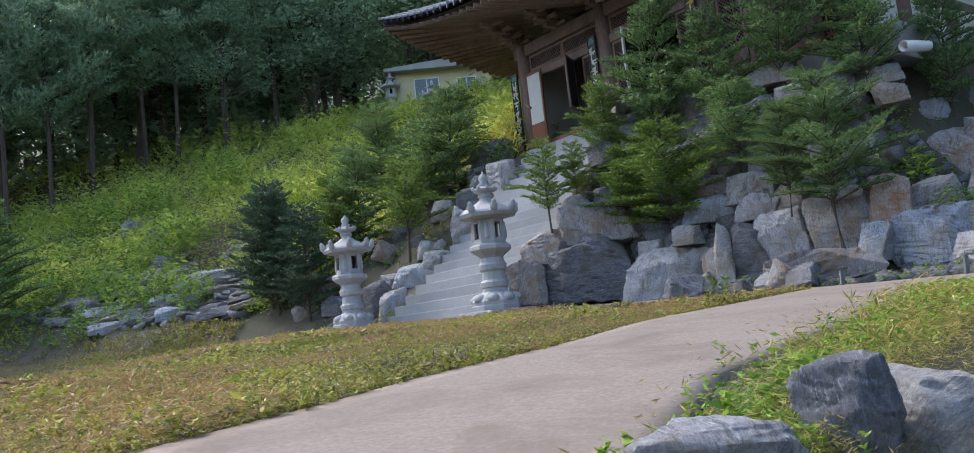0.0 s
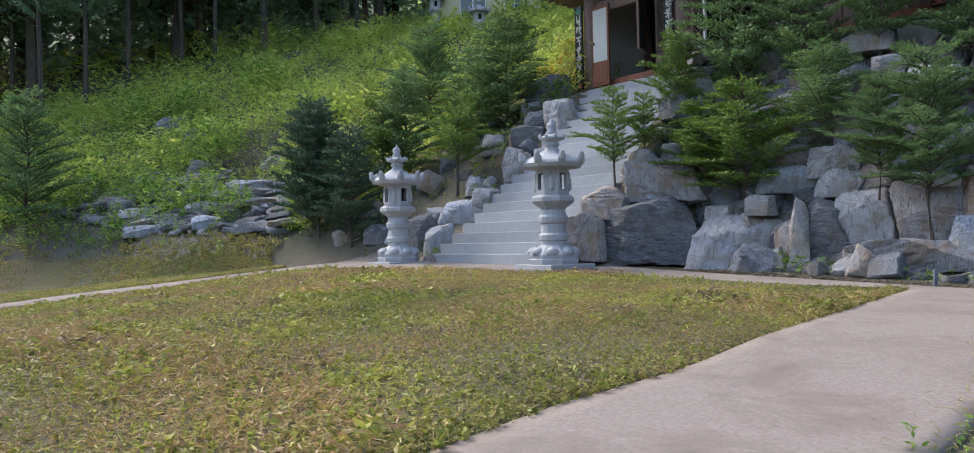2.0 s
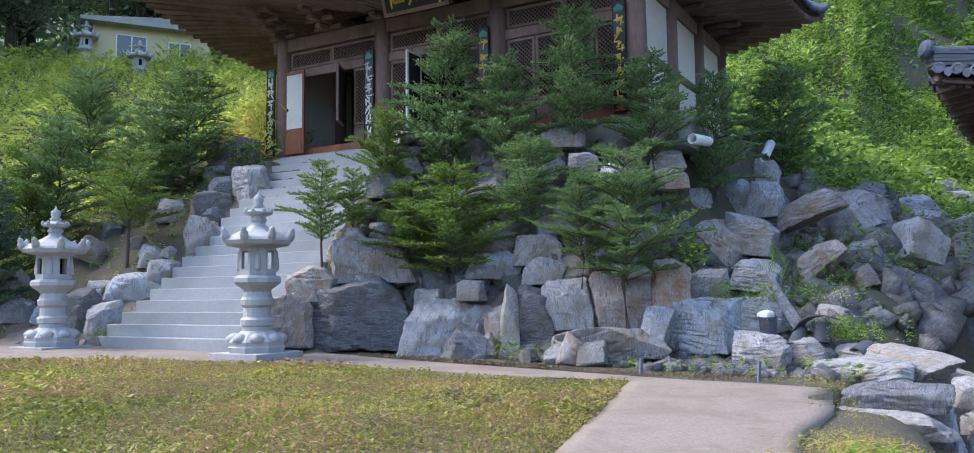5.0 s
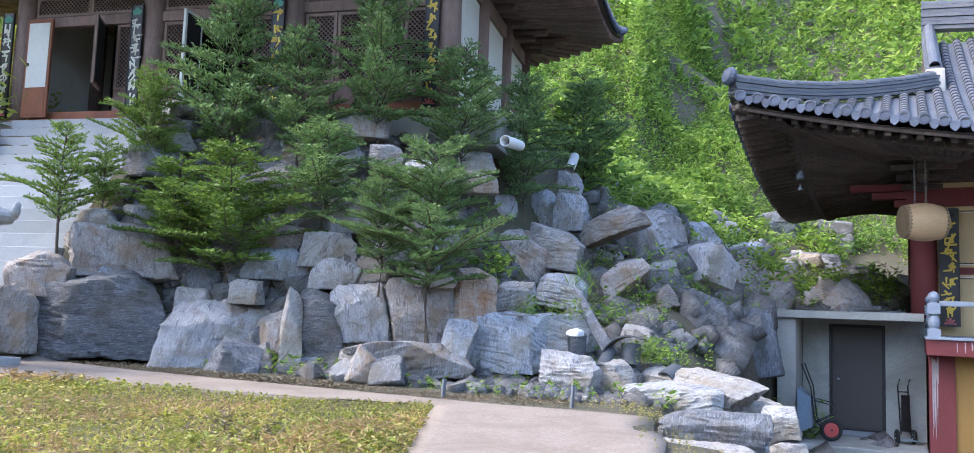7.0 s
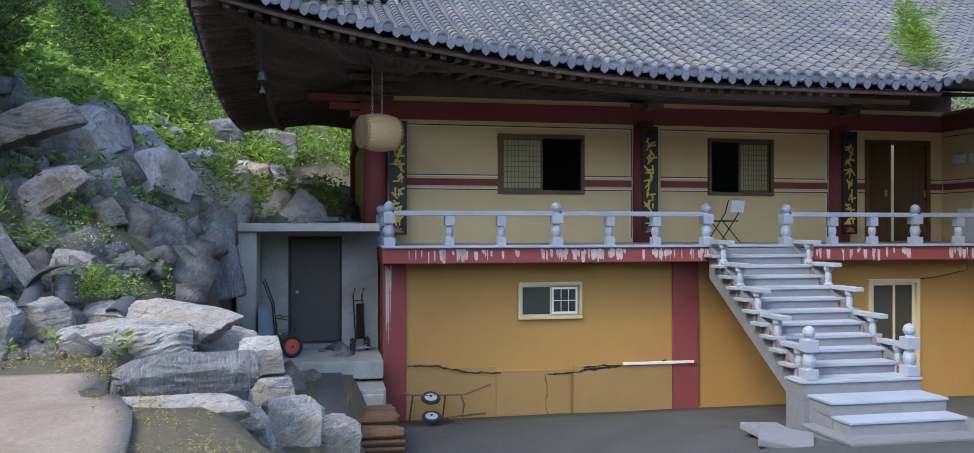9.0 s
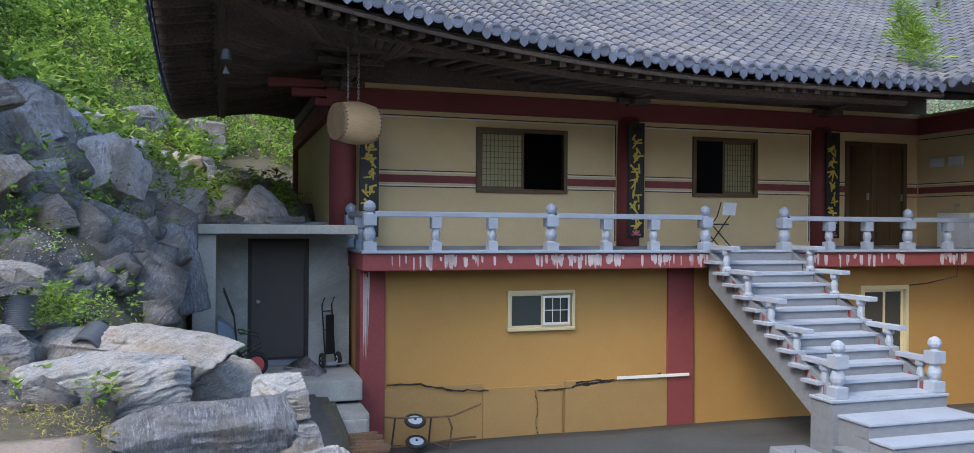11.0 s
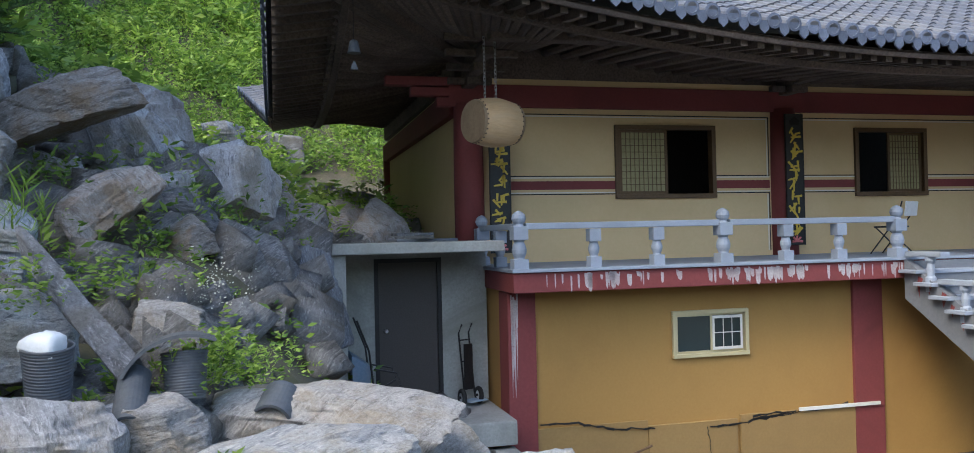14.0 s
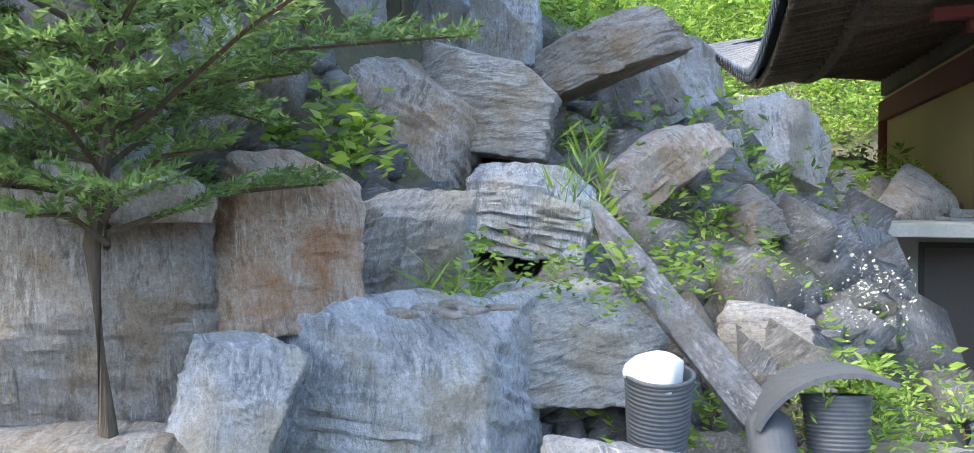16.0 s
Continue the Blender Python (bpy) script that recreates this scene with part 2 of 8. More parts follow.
M_LOG = surface("log_bark", (0.1, 0.055, 0.03), (0.19, 0.115, 0.065), (0.07, 0.04, 0.025), 5.0, 0.9, bump_s=0.8, per_object=0.3)
M_DRUMW = surface("drum_wood", (0.562, 0.362, 0.188), (0.688, 0.463, 0.25), (0.625, 0.45, 0.275), 3.0, 0.6, stretch=(0.5, 3, 3), fine=4)
M_HIDE = surface("drum_hide", (0.3, 0.2, 0.12), (0.4, 0.28, 0.17), (0.2, 0.13, 0.08), 3.0, 0.6)
M_TWIG = surface("dry_twig", (0.11, 0.08, 0.065), (0.2, 0.16, 0.13), None, 6.0, 0.95)
R_GREY = rock_mat("grey_banded_rock", (0.1, 0.103, 0.109), (0.34, 0.338, 0.348), (0.55, 0.545, 0.555), (0.33, 0.28, 0.215))
R_BROWN = rock_mat("brown_stained_rock", (0.1, 0.086, 0.076), (0.3, 0.27, 0.246), (0.46, 0.435, 0.425), (0.31, 0.22, 0.14))
R_BLUE = rock_mat("blue_grey_rock", (0.12, 0.138, 0.168), (0.32, 0.352, 0.41), (0.6, 0.62, 0.65), (0.36, 0.325, 0.265))
# dark slate; also used on grey heap slabs with their shade in the colour
R_DARK = rock_mat("dark_slate_and_shaded_rock", (0.075, 0.078, 0.088), (0.125, 0.131, 0.147), (0.28, 0.286, 0.3), (0.15, 0.137, 0.12))
R_RUST = rock_mat("rust_stained_rock", (0.18, 0.108, 0.0665), (0.378, 0.27, 0.18), (0.54, 0.477, 0.427), (0.378, 0.18, 0.076))
L_FIR = leaf_mat("fir_needles", (0.1, 0.18, 0.085), (0.175, 0.29, 0.12), (0.27, 0.4, 0.15), 0.4)
L_FIRY = leaf_mat("young_fir_needles", (0.09, 0.16, 0.035), (0.15, 0.25, 0.05), (0.23, 0.34, 0.07), 0.4)
L_WEED = leaf_mat("weed_leaves", (0.135, 0.24, 0.0375), (0.24, 0.39, 0.0675), (0.39, 0.54, 0.12), 0.45)
# bright end of the range paints in direct sun on the hillside
L_BUSH = leaf_mat("bush_leaves_sun_brightened", (0.08, 0.165, 0.035), (0.24, 0.39, 0.075), (0.45, 0.6, 0.15), 0.5)
L_GRASS = leaf_mat("grass_blades", (0.13, 0.165, 0.04), (0.34, 0.32, 0.095), (0.62, 0.48, 0.2), 0.35)
L_CLOVER = leaf_mat("clover_leaves", (0.2, 0.25, 0.06), (0.36, 0.38, 0.09), (0.52, 0.49, 0.14), 0.4)
L_DRY = leaf_mat("dry_grass", (0.3, 0.21, 0.11), (0.46, 0.33, 0.18), (0.36, 0.22, 0.12), 0.3)
# lighter than the other weeds: direct sun on the meadow is put into the colour
L_MEADOW = leaf_mat("sunlit_meadow_leaves", (0.314, 0.41, 0.0715), (0.515, 0.616, 0.132), (0.694, 0.734, 0.242), 0.55)
L_LITTER = leaf_mat("dry_litter", (0.13, 0.1, 0.075), (0.22, 0.17, 0.125), (0.16, 0.115, 0.075), 0.1)
# leaf colours paled towards blue, to paint the haze over the distant woods
L_FOREST = leaf_mat("hazed_forest_leaves", (0.2, 0.31, 0.25), (0.33, 0.47, 0.35), (0.5, 0.64, 0.42), 0.6)
L_YELLOW = leaf_mat("yellow_flowers", (0.55, 0.3, 0.02), (0.65, 0.4, 0.03), (0.7, 0.5, 0.06), 0.3)
L_WHITE = leaf_mat("white_flowers", (0.7, 0.7, 0.66), (0.78, 0.78, 0.74), (0.8, 0.8, 0.8), 0.3)


def glass_mat(name, tint, rough=0.03):
    m, nt, b = material(name, rough)
    b.inputs["Base Color"].default_value = (*tint, 1)
    b.inputs["Specular IOR Level"].default_value = 0.9
    return m


M_GLASS = glass_mat("window_glass", (0.03, 0.045, 0.045))
# near-black that paints the shade of unlit interiors; board crests use it too
M_DARK = surface("interior_shade_and_crest", (0.012, 0.011, 0.01), (0.02, 0.018, 0.016), None, 2.0, 0.9)


# ---------------------------------------------------------------- mesh helpers
def link(name, bm, mat, parent=None, label="", smooth=False, m=None):
    me = bpy.data.meshes.new(name)
    bm.normal_update()
    bm.to_mesh(me)
    bm.free()
    if smooth:
        me.polygons.foreach_set("use_smooth", [True] * len(me.polygons))
    me.materials.append(mat)
    ob = new(name, me)
    if parent:
        ob.parent = parent
    if m is not None:
        ob.matrix_basis = m
    if label:
        ob["label"] = label
    return ob


def part(name, bm, mat, parent, label="", smooth=False):
    return link(name, bm, mat, parent, label, smooth)


def thing(name, m, label, category, group="", kind=""):
    ob = new(name)
    ob.matrix_basis = m
    return tagged(ob, label, category, group, kind)


def box(bm, x0, x1, y0, y1, z0, z1, bevel=0.0, m=None):
    vs = [bm.verts.new(p) for p in ((x0, y0, z0), (x1, y0, z0), (x1, y1, z0), (x0, y1, z0), (x0, y0, z1), (x1, y0, z1), (x1, y1, z1), (x0, y1, z1))]
    fs = [bm.faces.new([vs[i] for i in q]) for q in ((3, 2, 1, 0), (4, 5, 6, 7), (0, 1, 5, 4), (1, 2, 6, 5), (2, 3, 7, 6), (3, 0, 4, 7))]
    if bevel:
        es = list({e for f in fs for e in f.edges})
        r = bmesh.ops.bevel(bm, geom=es, offset=bevel, segments=2, profile=0.6, affect="EDGES")
        vs = list({v for f in r["faces"] for v in f.verts} | {v for v in vs if v.is_valid})
    if m is not None:
        bmesh.ops.transform(bm, matrix=m, verts=vs)
    return bm


def bx(*a, **k):
    return box(bmesh.new(), *a, **k)


def lathe(bm, profile, n=16, phase=0.0, m=None, squash=1.0):
    """Turns (radius, height) pairs about z; n corners."""
    rings = []
    for r, z in profile:
        rings.append([bm.verts.new((r * math.cos(phase + 2 * math.pi * k / n), r * squash * math.sin(phase + 2 * math.pi * k / n), z)) for k in range(n)])
    for a, b in zip(rings, rings[1:]):
        for k in range(n):
            bm.faces.new((a[k], a[(k + 1) % n], b[(k + 1) % n], b[k]))
    bm.faces.new(rings[0][::-1])
    bm.faces.new(rings[-1])
    if m is not None:
        bmesh.ops.transform(bm, matrix=m, verts=[v for r in rings for v in r])
    return bm


def tube(bm, pts, radii, n=8, cap=True):
    """A round bar through points, with a radius at each."""
    rings = []
    pts = [Vector(p) for p in pts]
    for i, p in enumerate(pts):
        t = (pts[min(i + 1, len(pts) - 1)] - pts[max(i - 1, 0)]).normalized()
        q = t.to_track_quat("Z", "Y")
        r = radii[i] if isinstance(radii, (list, tuple)) else radii
        rings.append([bm.verts.new(p + q @ Vector((r * math.cos(2 * math.pi * k / n), r * math.sin(2 * math.pi * k / n), 0))) for k in range(n)])
    for a, b in zip(rings, rings[1:]):
        for k in range(n):
            bm.faces.new((a[k], a[(k + 1) % n], b[(k + 1) % n], b[k]))
    if cap:
        bm.faces.new(rings[0][::-1])
        bm.faces.new(rings[-1])
    return bm


def prism(bm, outline, y0, y1):
    """An outline in x and z, drawn out along y."""
    a = [bm.verts.new((x, y0, z)) for x, z in outline]
    b = [bm.verts.new((x, y1, z)) for x, z in outline]
    bm.faces.new(a)
    bm.faces.new(b[::-1])
    for k in range(len(a)):
        j = (k + 1) % len(a)
        bm.faces.new((a[j], a[k], b[k], b[j]))
    return bm


def array_mesh(name, verts, faces, mat, smooth=False):
    """A mesh from numpy arrays of corners and of equal-sided faces."""
    me = bpy.data.meshes.new(name)
    nf, k = faces.shape
    me.vertices.add(len(verts))
    me.vertices.foreach_set("co", np.asarray(verts, dtype=np.float32).ravel())
    me.loops.add(nf * k)
    me.loops.foreach_set("vertex_index", faces.astype(np.int32).ravel())
    me.polygons.add(nf)
    me.polygons.foreach_set("loop_start", np.arange(0, nf * k, k, dtype=np.int32))
    me.polygons.foreach_set("loop_total", np.full(nf, k, dtype=np.int32))
    if smooth:
        me.polygons.foreach_set("use_smooth", np.ones(nf, dtype=bool))
    me.update(calc_edges=True)
    me.materials.append(mat)
    return me


# ---------------------------------------------------------------- lay of the land
HX, HY, HA = 1.13, 21.0, -51.8          # hall: front left corner, turn
BX, BY, BA = 13.315, 9.486, -64.2       # painted house: corner of its balcony, turn
MH, MB = pose(HX, HY, 0, 0, 0, HA), pose(BX, BY, 0, 0, 0, BA)


def local(x, y, ox, oy, a):
    c, s = math.cos(radians(a)), math.sin(radians(a))
    return (x - ox) * c + (y - oy) * s, -(x - ox) * s + (y - oy) * c


def sstep(a, b, x):
    t = np.clip((x - a) / (b - a), 0, 1)
    return t * t * (3 - 2 * t)


def ground(x, y):
    """Height of the ground, for arrays or numbers."""
    x, y = np.asarray(x, float), np.asarray(y, float)
    s, d = local(x, y, HX, HY, HA)
    bs, bd = local(x, y, BX, BY, BA)
    base = np.interp(y, [-60, -5, 0, 5, 7, 9.5, 11, 15, 20, 60], [-3, -0.35, 0.13, 0.65, 0.85, 0.955, 1.0, 1.17, 1.25, 1.4])
    base = base - np.clip(0.08 * np.maximum(0, -4.5 - x), 0, 2.0)
    yard = -1.22 + np.clip(-bd, 0, 5) * (0.1 * sstep(2.5, 5, bs) - 0.07 * (1 - sstep(2.5, 5, bs)))
    e = (x - 1.2) * 0.75 - (y - 3.6) * 0.66
    low = base + (yard - base) * sstep(0.1, 2.6, e)
    toe = np.interp(s, [-40, -20, -10, -4, 0.5, 4.3, 5, 6, 7.5, 9, 10.6, 12.3, 15, 20, 40], [-36, -19, -10.5, -6.4, -4.8, -4.6, -3.3, -2.9, -2.6, -2.2, -1.9, -1.9, 1.6, 9, 30])
    k = np.interp(s, [-8, -2.5, 0.4, 3.8, 4.5, 6.5, 8.5, 10.4, 14, 40], [0.42, 0.75, 0.95, 0.95, 1.5, 1.75, 1.7, 0.6, 0.36, 0.36])
    dd = d - toe
    hill = 1.1 + k * dd
    plat = 5.1 + 0.6 * np.maximum(0, d - 10)
    w = sstep(-1.5, 0.2, s) * (1 - sstep(9.3, 11, s))
    hill = hill + (np.minimum(hill, plat) - hill) * w
    left = np.minimum(hill, 12.2 + 0.12 * np.maximum(dd - 28, 0) + 0.25 * np.maximum(dd - 45, 0))
    hill = np.where(s < 0, left, hill)
    hill = hill + 0.42 * np.maximum(0, d - 15 - 0.0 * s) * sstep(8, 13, s)
    h = np.maximum(low, hill)
    shelf = 2.12 + 0.09 * (bd - 2) + 0.5 * np.maximum(0, -2.6 - bs) + 0.55 * np.maximum(0, bd - 15.5)
    near_house = sstep(-0.5, 2.0, bd) * sstep(-14, -9, bs)
    h = h + (np.minimum(h, shelf) - h) * near_house
    h = np.where((bs > -2.7) & (bd < 2.1) & (bd > -8), np.minimum(h, np.where(bs > -0.6, yard, -0.35)), h)
    h = np.where((bs > -0.6) & (bd > -0.2) & (bd < 12), np.minimum(h, -1.3), h)
    far = np.hypot(x - 2, y - 8)
    return np.minimum(h, 60) + 0.25 * np.maximum(0, far - 70)


def gz(x, y):
    return float(ground(x, y))


def hall_xy(s, d):
    p = MH @ Vector((s, d, 0))
    return p.x, p.y


def house_xy(s, d):
    p = MB @ Vector((s, d, 0))
    return p.x, p.y


gx = np.concatenate([np.linspace(-260, -18, 40), np.arange(-17.5, 27, 0.32), np.linspace(27.5, 260, 38)])
gy = np.concatenate([np.linspace(-260, -6, 34), np.arange(-5.7, 34, 0.32), np.linspace(34.5, 260, 38)])
XX, YY = np.meshgrid(gx, gy)
ZZ = ground(XX, YY)
rng = np.random.default_rng(3)
sl = np.hypot(*np.gradient(ZZ))
ZZ = ZZ + rng.normal(0, 1, ZZ.shape) * np.where(sl > 0.12, 0.05, 0.006) - 0.012
idx = np.arange(XX.size).reshape(XX.shape)
quads = np.stack([idx[:-1, :-1], idx[:-1, 1:], idx[1:, 1:], idx[1:, :-1]], -1).reshape(-1, 4)
terrain = new("ground", array_mesh("ground", np.stack([XX, YY, ZZ], -1).reshape(-1, 3), quads, M_SOIL, True))
tagged(terrain, "brown soil and grass on sloping hillside ground", "ground", kind="structure")


def drape(name, left_line, right_line, mat, label, lift=0.03, step=0.25, across=10, category="path", skirt=0.12):
    """A thin slab between two lines, laid on the ground."""
    def resample(line, n):
        p = np.array(line, float)
        c = np.r_[0, np.cumsum(np.hypot(*np.diff(p, axis=0).T))]
        u = np.linspace(0, c[-1], n)
        return np.stack([np.interp(u, c, p[:, 0]), np.interp(u, c, p[:, 1])], -1)
    n = int(max(np.hypot(*np.diff(np.array(left_line, float), axis=0).T).sum(), 1) / step) + 2
    a, b = resample(left_line, n), resample(right_line, n)
    t = np.linspace(0, 1, across + 1)[None, :, None]
    p = a[:, None, :] * (1 - t) + b[:, None, :] * t
    wob = np.array([[noise.noise((px * 0.8, py * 0.8, 0)) for px, py in row] for row in p[:, [0, -1]]]) * 0.06
    p[:, 0] += wob[:, :1]
    p[:, -1] += wob[:, 1:]
    z = ground(p[..., 0], p[..., 1]) + lift
    v = np.concatenate([p, z[..., None]], -1)
    low = v.copy()
    low[..., 2] -= skirt
    v = np.concatenate([low[:, :1], v, low[:, -1:]], 1)
    i = np.arange(v.shape[0] * v.shape[1]).reshape(v.shape[:2])
    q = np.stack([i[:-1, :-1], i[:-1, 1:], i[1:, 1:], i[1:, :-1]], -1).reshape(-1, 4)
    ob = new(name, array_mesh(name, v.reshape(-1, 3), q, mat))
    return tagged(ob, label, category, kind="structure")


# lawn, concrete ways and yard
LAWN_EDGE = [(-3.4, 2.4), (-1.15, 4.62), (-0.5, 5.35), (0.34, 6.08), (1.0, 6.87), (2.1, 8.2), (3.72, 10.2)]
drape("lawn", [(-9.5, 3.5), (-9.8, 10.5), (-8.3, 12.7), (-7.0, 13.5), (-5.2, 15.3), (-3.5, 15.4)], [(-3.4, 2.4), (-1.15, 4.62), (0.34, 6.08), (2.1, 8.2), (3.72, 10.2), (3.6, 10.4)], M_LAWN, "yellow-green patchy lawn of grass and clover", 0.02, 0.3, 40, "lawn", 0.05)
drape("path", LAWN_EDGE, [(-1.0, -1.5), (0.2, 2.4), (1.0, 4.3), (1.85, 5.2), (3.35, 6.95), (4.5, 7.75), (5.55, 8.85)], M_PATH, "pale worn concrete path with tyre marks", 0.035, 0.25, 12)
drape("pavement", [(3.72, 10.2), (0.77, 12.9), (-1.6, 14.5), (-3.5, 15.45), (-5.2, 15.4), (-7.0, 13.6), (-8.8, 13.1), (-13, 10.5)], [(5.55, 8.85), (2.1, 13.0), (-0.2, 16.1), (-2.3, 18.9), (-5.6, 19.4), (-7.4, 16.6), (-9.3, 14.3), (-13.4, 11.6)], M_PATH, "concrete footway between lawn and rock slope", 0.03, 0.3, 12, "footway")
drape("lawn", [(-5.9, 19.2), (-7.5, 16.5), (-9.4, 14.2), (-13.4, 11.6), (-18, 9.5)], [(-6.8, 20.6), (-7.9, 21.3), (-9.4, 21.8), (-11.3, 22.3), (-13.2, 22.9), (-16, 23.4), (-24, 24)], M_LAWN, "patchy grass strip below the loose stones", 0.02, 0.4, 14, "lawn", 0.05)
ya, yb = [house_xy(-1.2, 0.3), house_xy(16, 0.3)], [house_xy(-1.2, -9), house_xy(16, -9)]
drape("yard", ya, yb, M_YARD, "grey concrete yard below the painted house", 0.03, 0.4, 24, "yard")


# ---------------------------------------------------------------- painted house
house = thing("temple_house", MB, "two-storey temple house with ochre and cream walls, red columns, tiled roof", "house")


def hpart(name, bm, mat, parent=None, label="", smooth=False):
    return part(name, bm, mat, parent or house, label, smooth)


def wall_with_holes(s0, s1, z0, z1, d0, d1, holes):
    """A wall along s in one piece, cut through by (s0, s1, z0, z1) holes."""
    bm = bmesh.new()
    xs = sorted({s0, s1, *[h[0] for h in holes], *[h[1] for h in holes]})
    zs = sorted({z0, z1, *[h[2] for h in holes], *[h[3] for h in holes]})
    got = {}

    def vert(i, j, k):
        if (i, j, k) not in got:
            got[i, j, k] = bm.verts.new((xs[i], (d0, d1)[k], zs[j]))
        return got[i, j, k]

    def solid(i, j):
        if not (0 <= i < len(xs) - 1 and 0 <= j < len(zs) - 1):
            return False
        x, z = (xs[i] + xs[i + 1]) / 2, (zs[j] + zs[j + 1]) / 2
        return not any(h[0] < x < h[1] and h[2] < z < h[3] for h in holes)
    for i in range(len(xs) - 1):
        for j in range(len(zs) - 1):
            if not solid(i, j):
                continue
            bm.faces.new((vert(i, j, 0), vert(i + 1, j, 0), vert(i + 1, j + 1, 0), vert(i, j + 1, 0)))
            bm.faces.new((vert(i, j + 1, 1), vert(i + 1, j + 1, 1), vert(i + 1, j, 1), vert(i, j, 1)))
            for di, dj, p, q in ((-1, 0, (i, j + 1), (i, j)), (1, 0, (i + 1, j), (i + 1, j + 1)), (0, -1, (i, j), (i + 1, j)), (0, 1, (i + 1, j + 1), (i, j + 1))):
                if not solid(i + di, j + dj):
                    bm.faces.new((vert(*q, 0), vert(*p, 0), vert(*p, 1), vert(*q, 1)))
    return bm


def bracket(parent, boxes, mat):
    """A bracket set: each stepped arm a piece of its own."""
    first = part("bracket_set", bx(*boxes[0][:6], boxes[0][6]), mat, parent)
    for q in boxes[1:]:
        part("bracket_arm", bx(*q[:6], q[6]), mat, first)
    return first


# storey below the balcony
hpart("lower_wall", wall_with_holes(0.0, 13.0, -1.6, 1.5, 0.42, 0.62, [(2.38, 3.55, 0.47, 1.1), (9.49, 10.6, -1.1, 1.08)]), M_OCHRE, label="ochre plaster wall, cracked near the ground")
for a, b, c, e in ((0.32, 1.95, -0.39, 0.36), (1.95, 3.35, -0.47, 0.34), (3.4, 5.33, -0.42, 0.33)):
    hpart("plaster_patch", bx(a, b, e + 0.035, 0.424, -1.35, c, 0.008), M_DADO)
hpart("red_column", bx(-0.08, 0.32, 0.36, 0.8, -1.6, 1.48, 0.012), M_RED, label="dark red column with white runs")
hpart("red_column", bx(5.34, 5.86, 0.37, 0.6, -1.6, 1.48, 0.012), M_RED)
hpart("side_wall_lower", bx(-0.06, 0.14, 0.8, 10.9, -1.6, 1.5), M_OCHRE)
hpart("balcony_slab", bx(-0.12, 13.0, -0.12, 2.5, 1.5, 1.76, 0.01), M_RED, label="dark red slab edge with white stains")
hpart("balcony_paving", bx(-0.14, 13.0, -0.16, 2.5, 1.764, 1.81, 0.008), M_MARBLE)
# white runs of lime on the slab edge and corner column
rs = random.Random(4)
bm = bmesh.new()
for _ in range(190):
    s = rs.uniform(0, 12.5) if rs.random() < 0.7 else rs.choice([1.1, 2.9, 3.9, 7.9, 4.9]) + rs.uniform(-0.25, 0.25)
    w, l = rs.uniform(0.006, 0.04), rs.uniform(0.06, 0.24)
    z0 = 1.755 - rs.uniform(0, 0.05)
    prism(bm, [(s - w, z0), (s + w, z0 - 0.01), (s + w * 0.9, z0 - l * 0.8), (s + w * 0.3, z0 - l), (s - w * 0.6, z0 - l * 0.85), (s - w * 0.9, z0 - l * 0.5)], -0.123, -0.119)
tagged(hpart("lime_bloom", bm, M_LIME, label="white lime streaks"), "white lime streaks", kind="stuff")
bm = bmesh.new()
for _ in range(14):
    s = rs.uniform(-0.03, 0.08)
    z = 1.48 - rs.uniform(0, 0.2)
    w, l = rs.uniform(0.006, 0.016), rs.uniform(0.3, 1.4)
    prism(bm, [(s - w, z), (s + w, z), (s + w * 0.5, z - l), (s - w * 0.3, z - l * 0.9)], 0.357, 0.361)
tagged(hpart("lime_bloom", bm, M_LIME), kind="stuff")
# cracks in the lower plaster
for pts in (((0.35, -0.33), (1.0, -0.36), (1.5, -0.47), (2.05, -0.5)), ((2.85, -0.55), (2.9, -0.85), (2.87, -1.1), (2.93, -1.3)), ((2.9, -0.55), (3.5, -0.52), (4.1, -0.46), (5.2, -0.38)), ((3.6, -0.5), (4.2, -0.47), (4.3, -0.42), (3.6, -0.44))):
    crack = bmesh.new()
    fine_pts = [pts[0]]
    for (a, za), (b, zb) in zip(pts, pts[1:]):
        fine_pts += [(a + (b - a) * k / 6 + rs.uniform(-0.02, 0.02), za + (zb - za) * k / 6 + rs.uniform(-0.022, 0.022)) for k in range(1, 7)]
    for (a, za), (b, zb) in zip(fine_pts, fine_pts[1:]):
        w = rs.uniform(0.005, 0.02)
        prism(crack, [(a, za - w), (b, zb - w), (b, zb + w), (a, za + w)], 0.362, 0.368)
    hpart("crack", crack, M_BLACK)
hpart("loose_batten", bx(4.35, 5.75, 0.33, 0.36, -0.43, -0.38, 0.004), M_LINE_W)


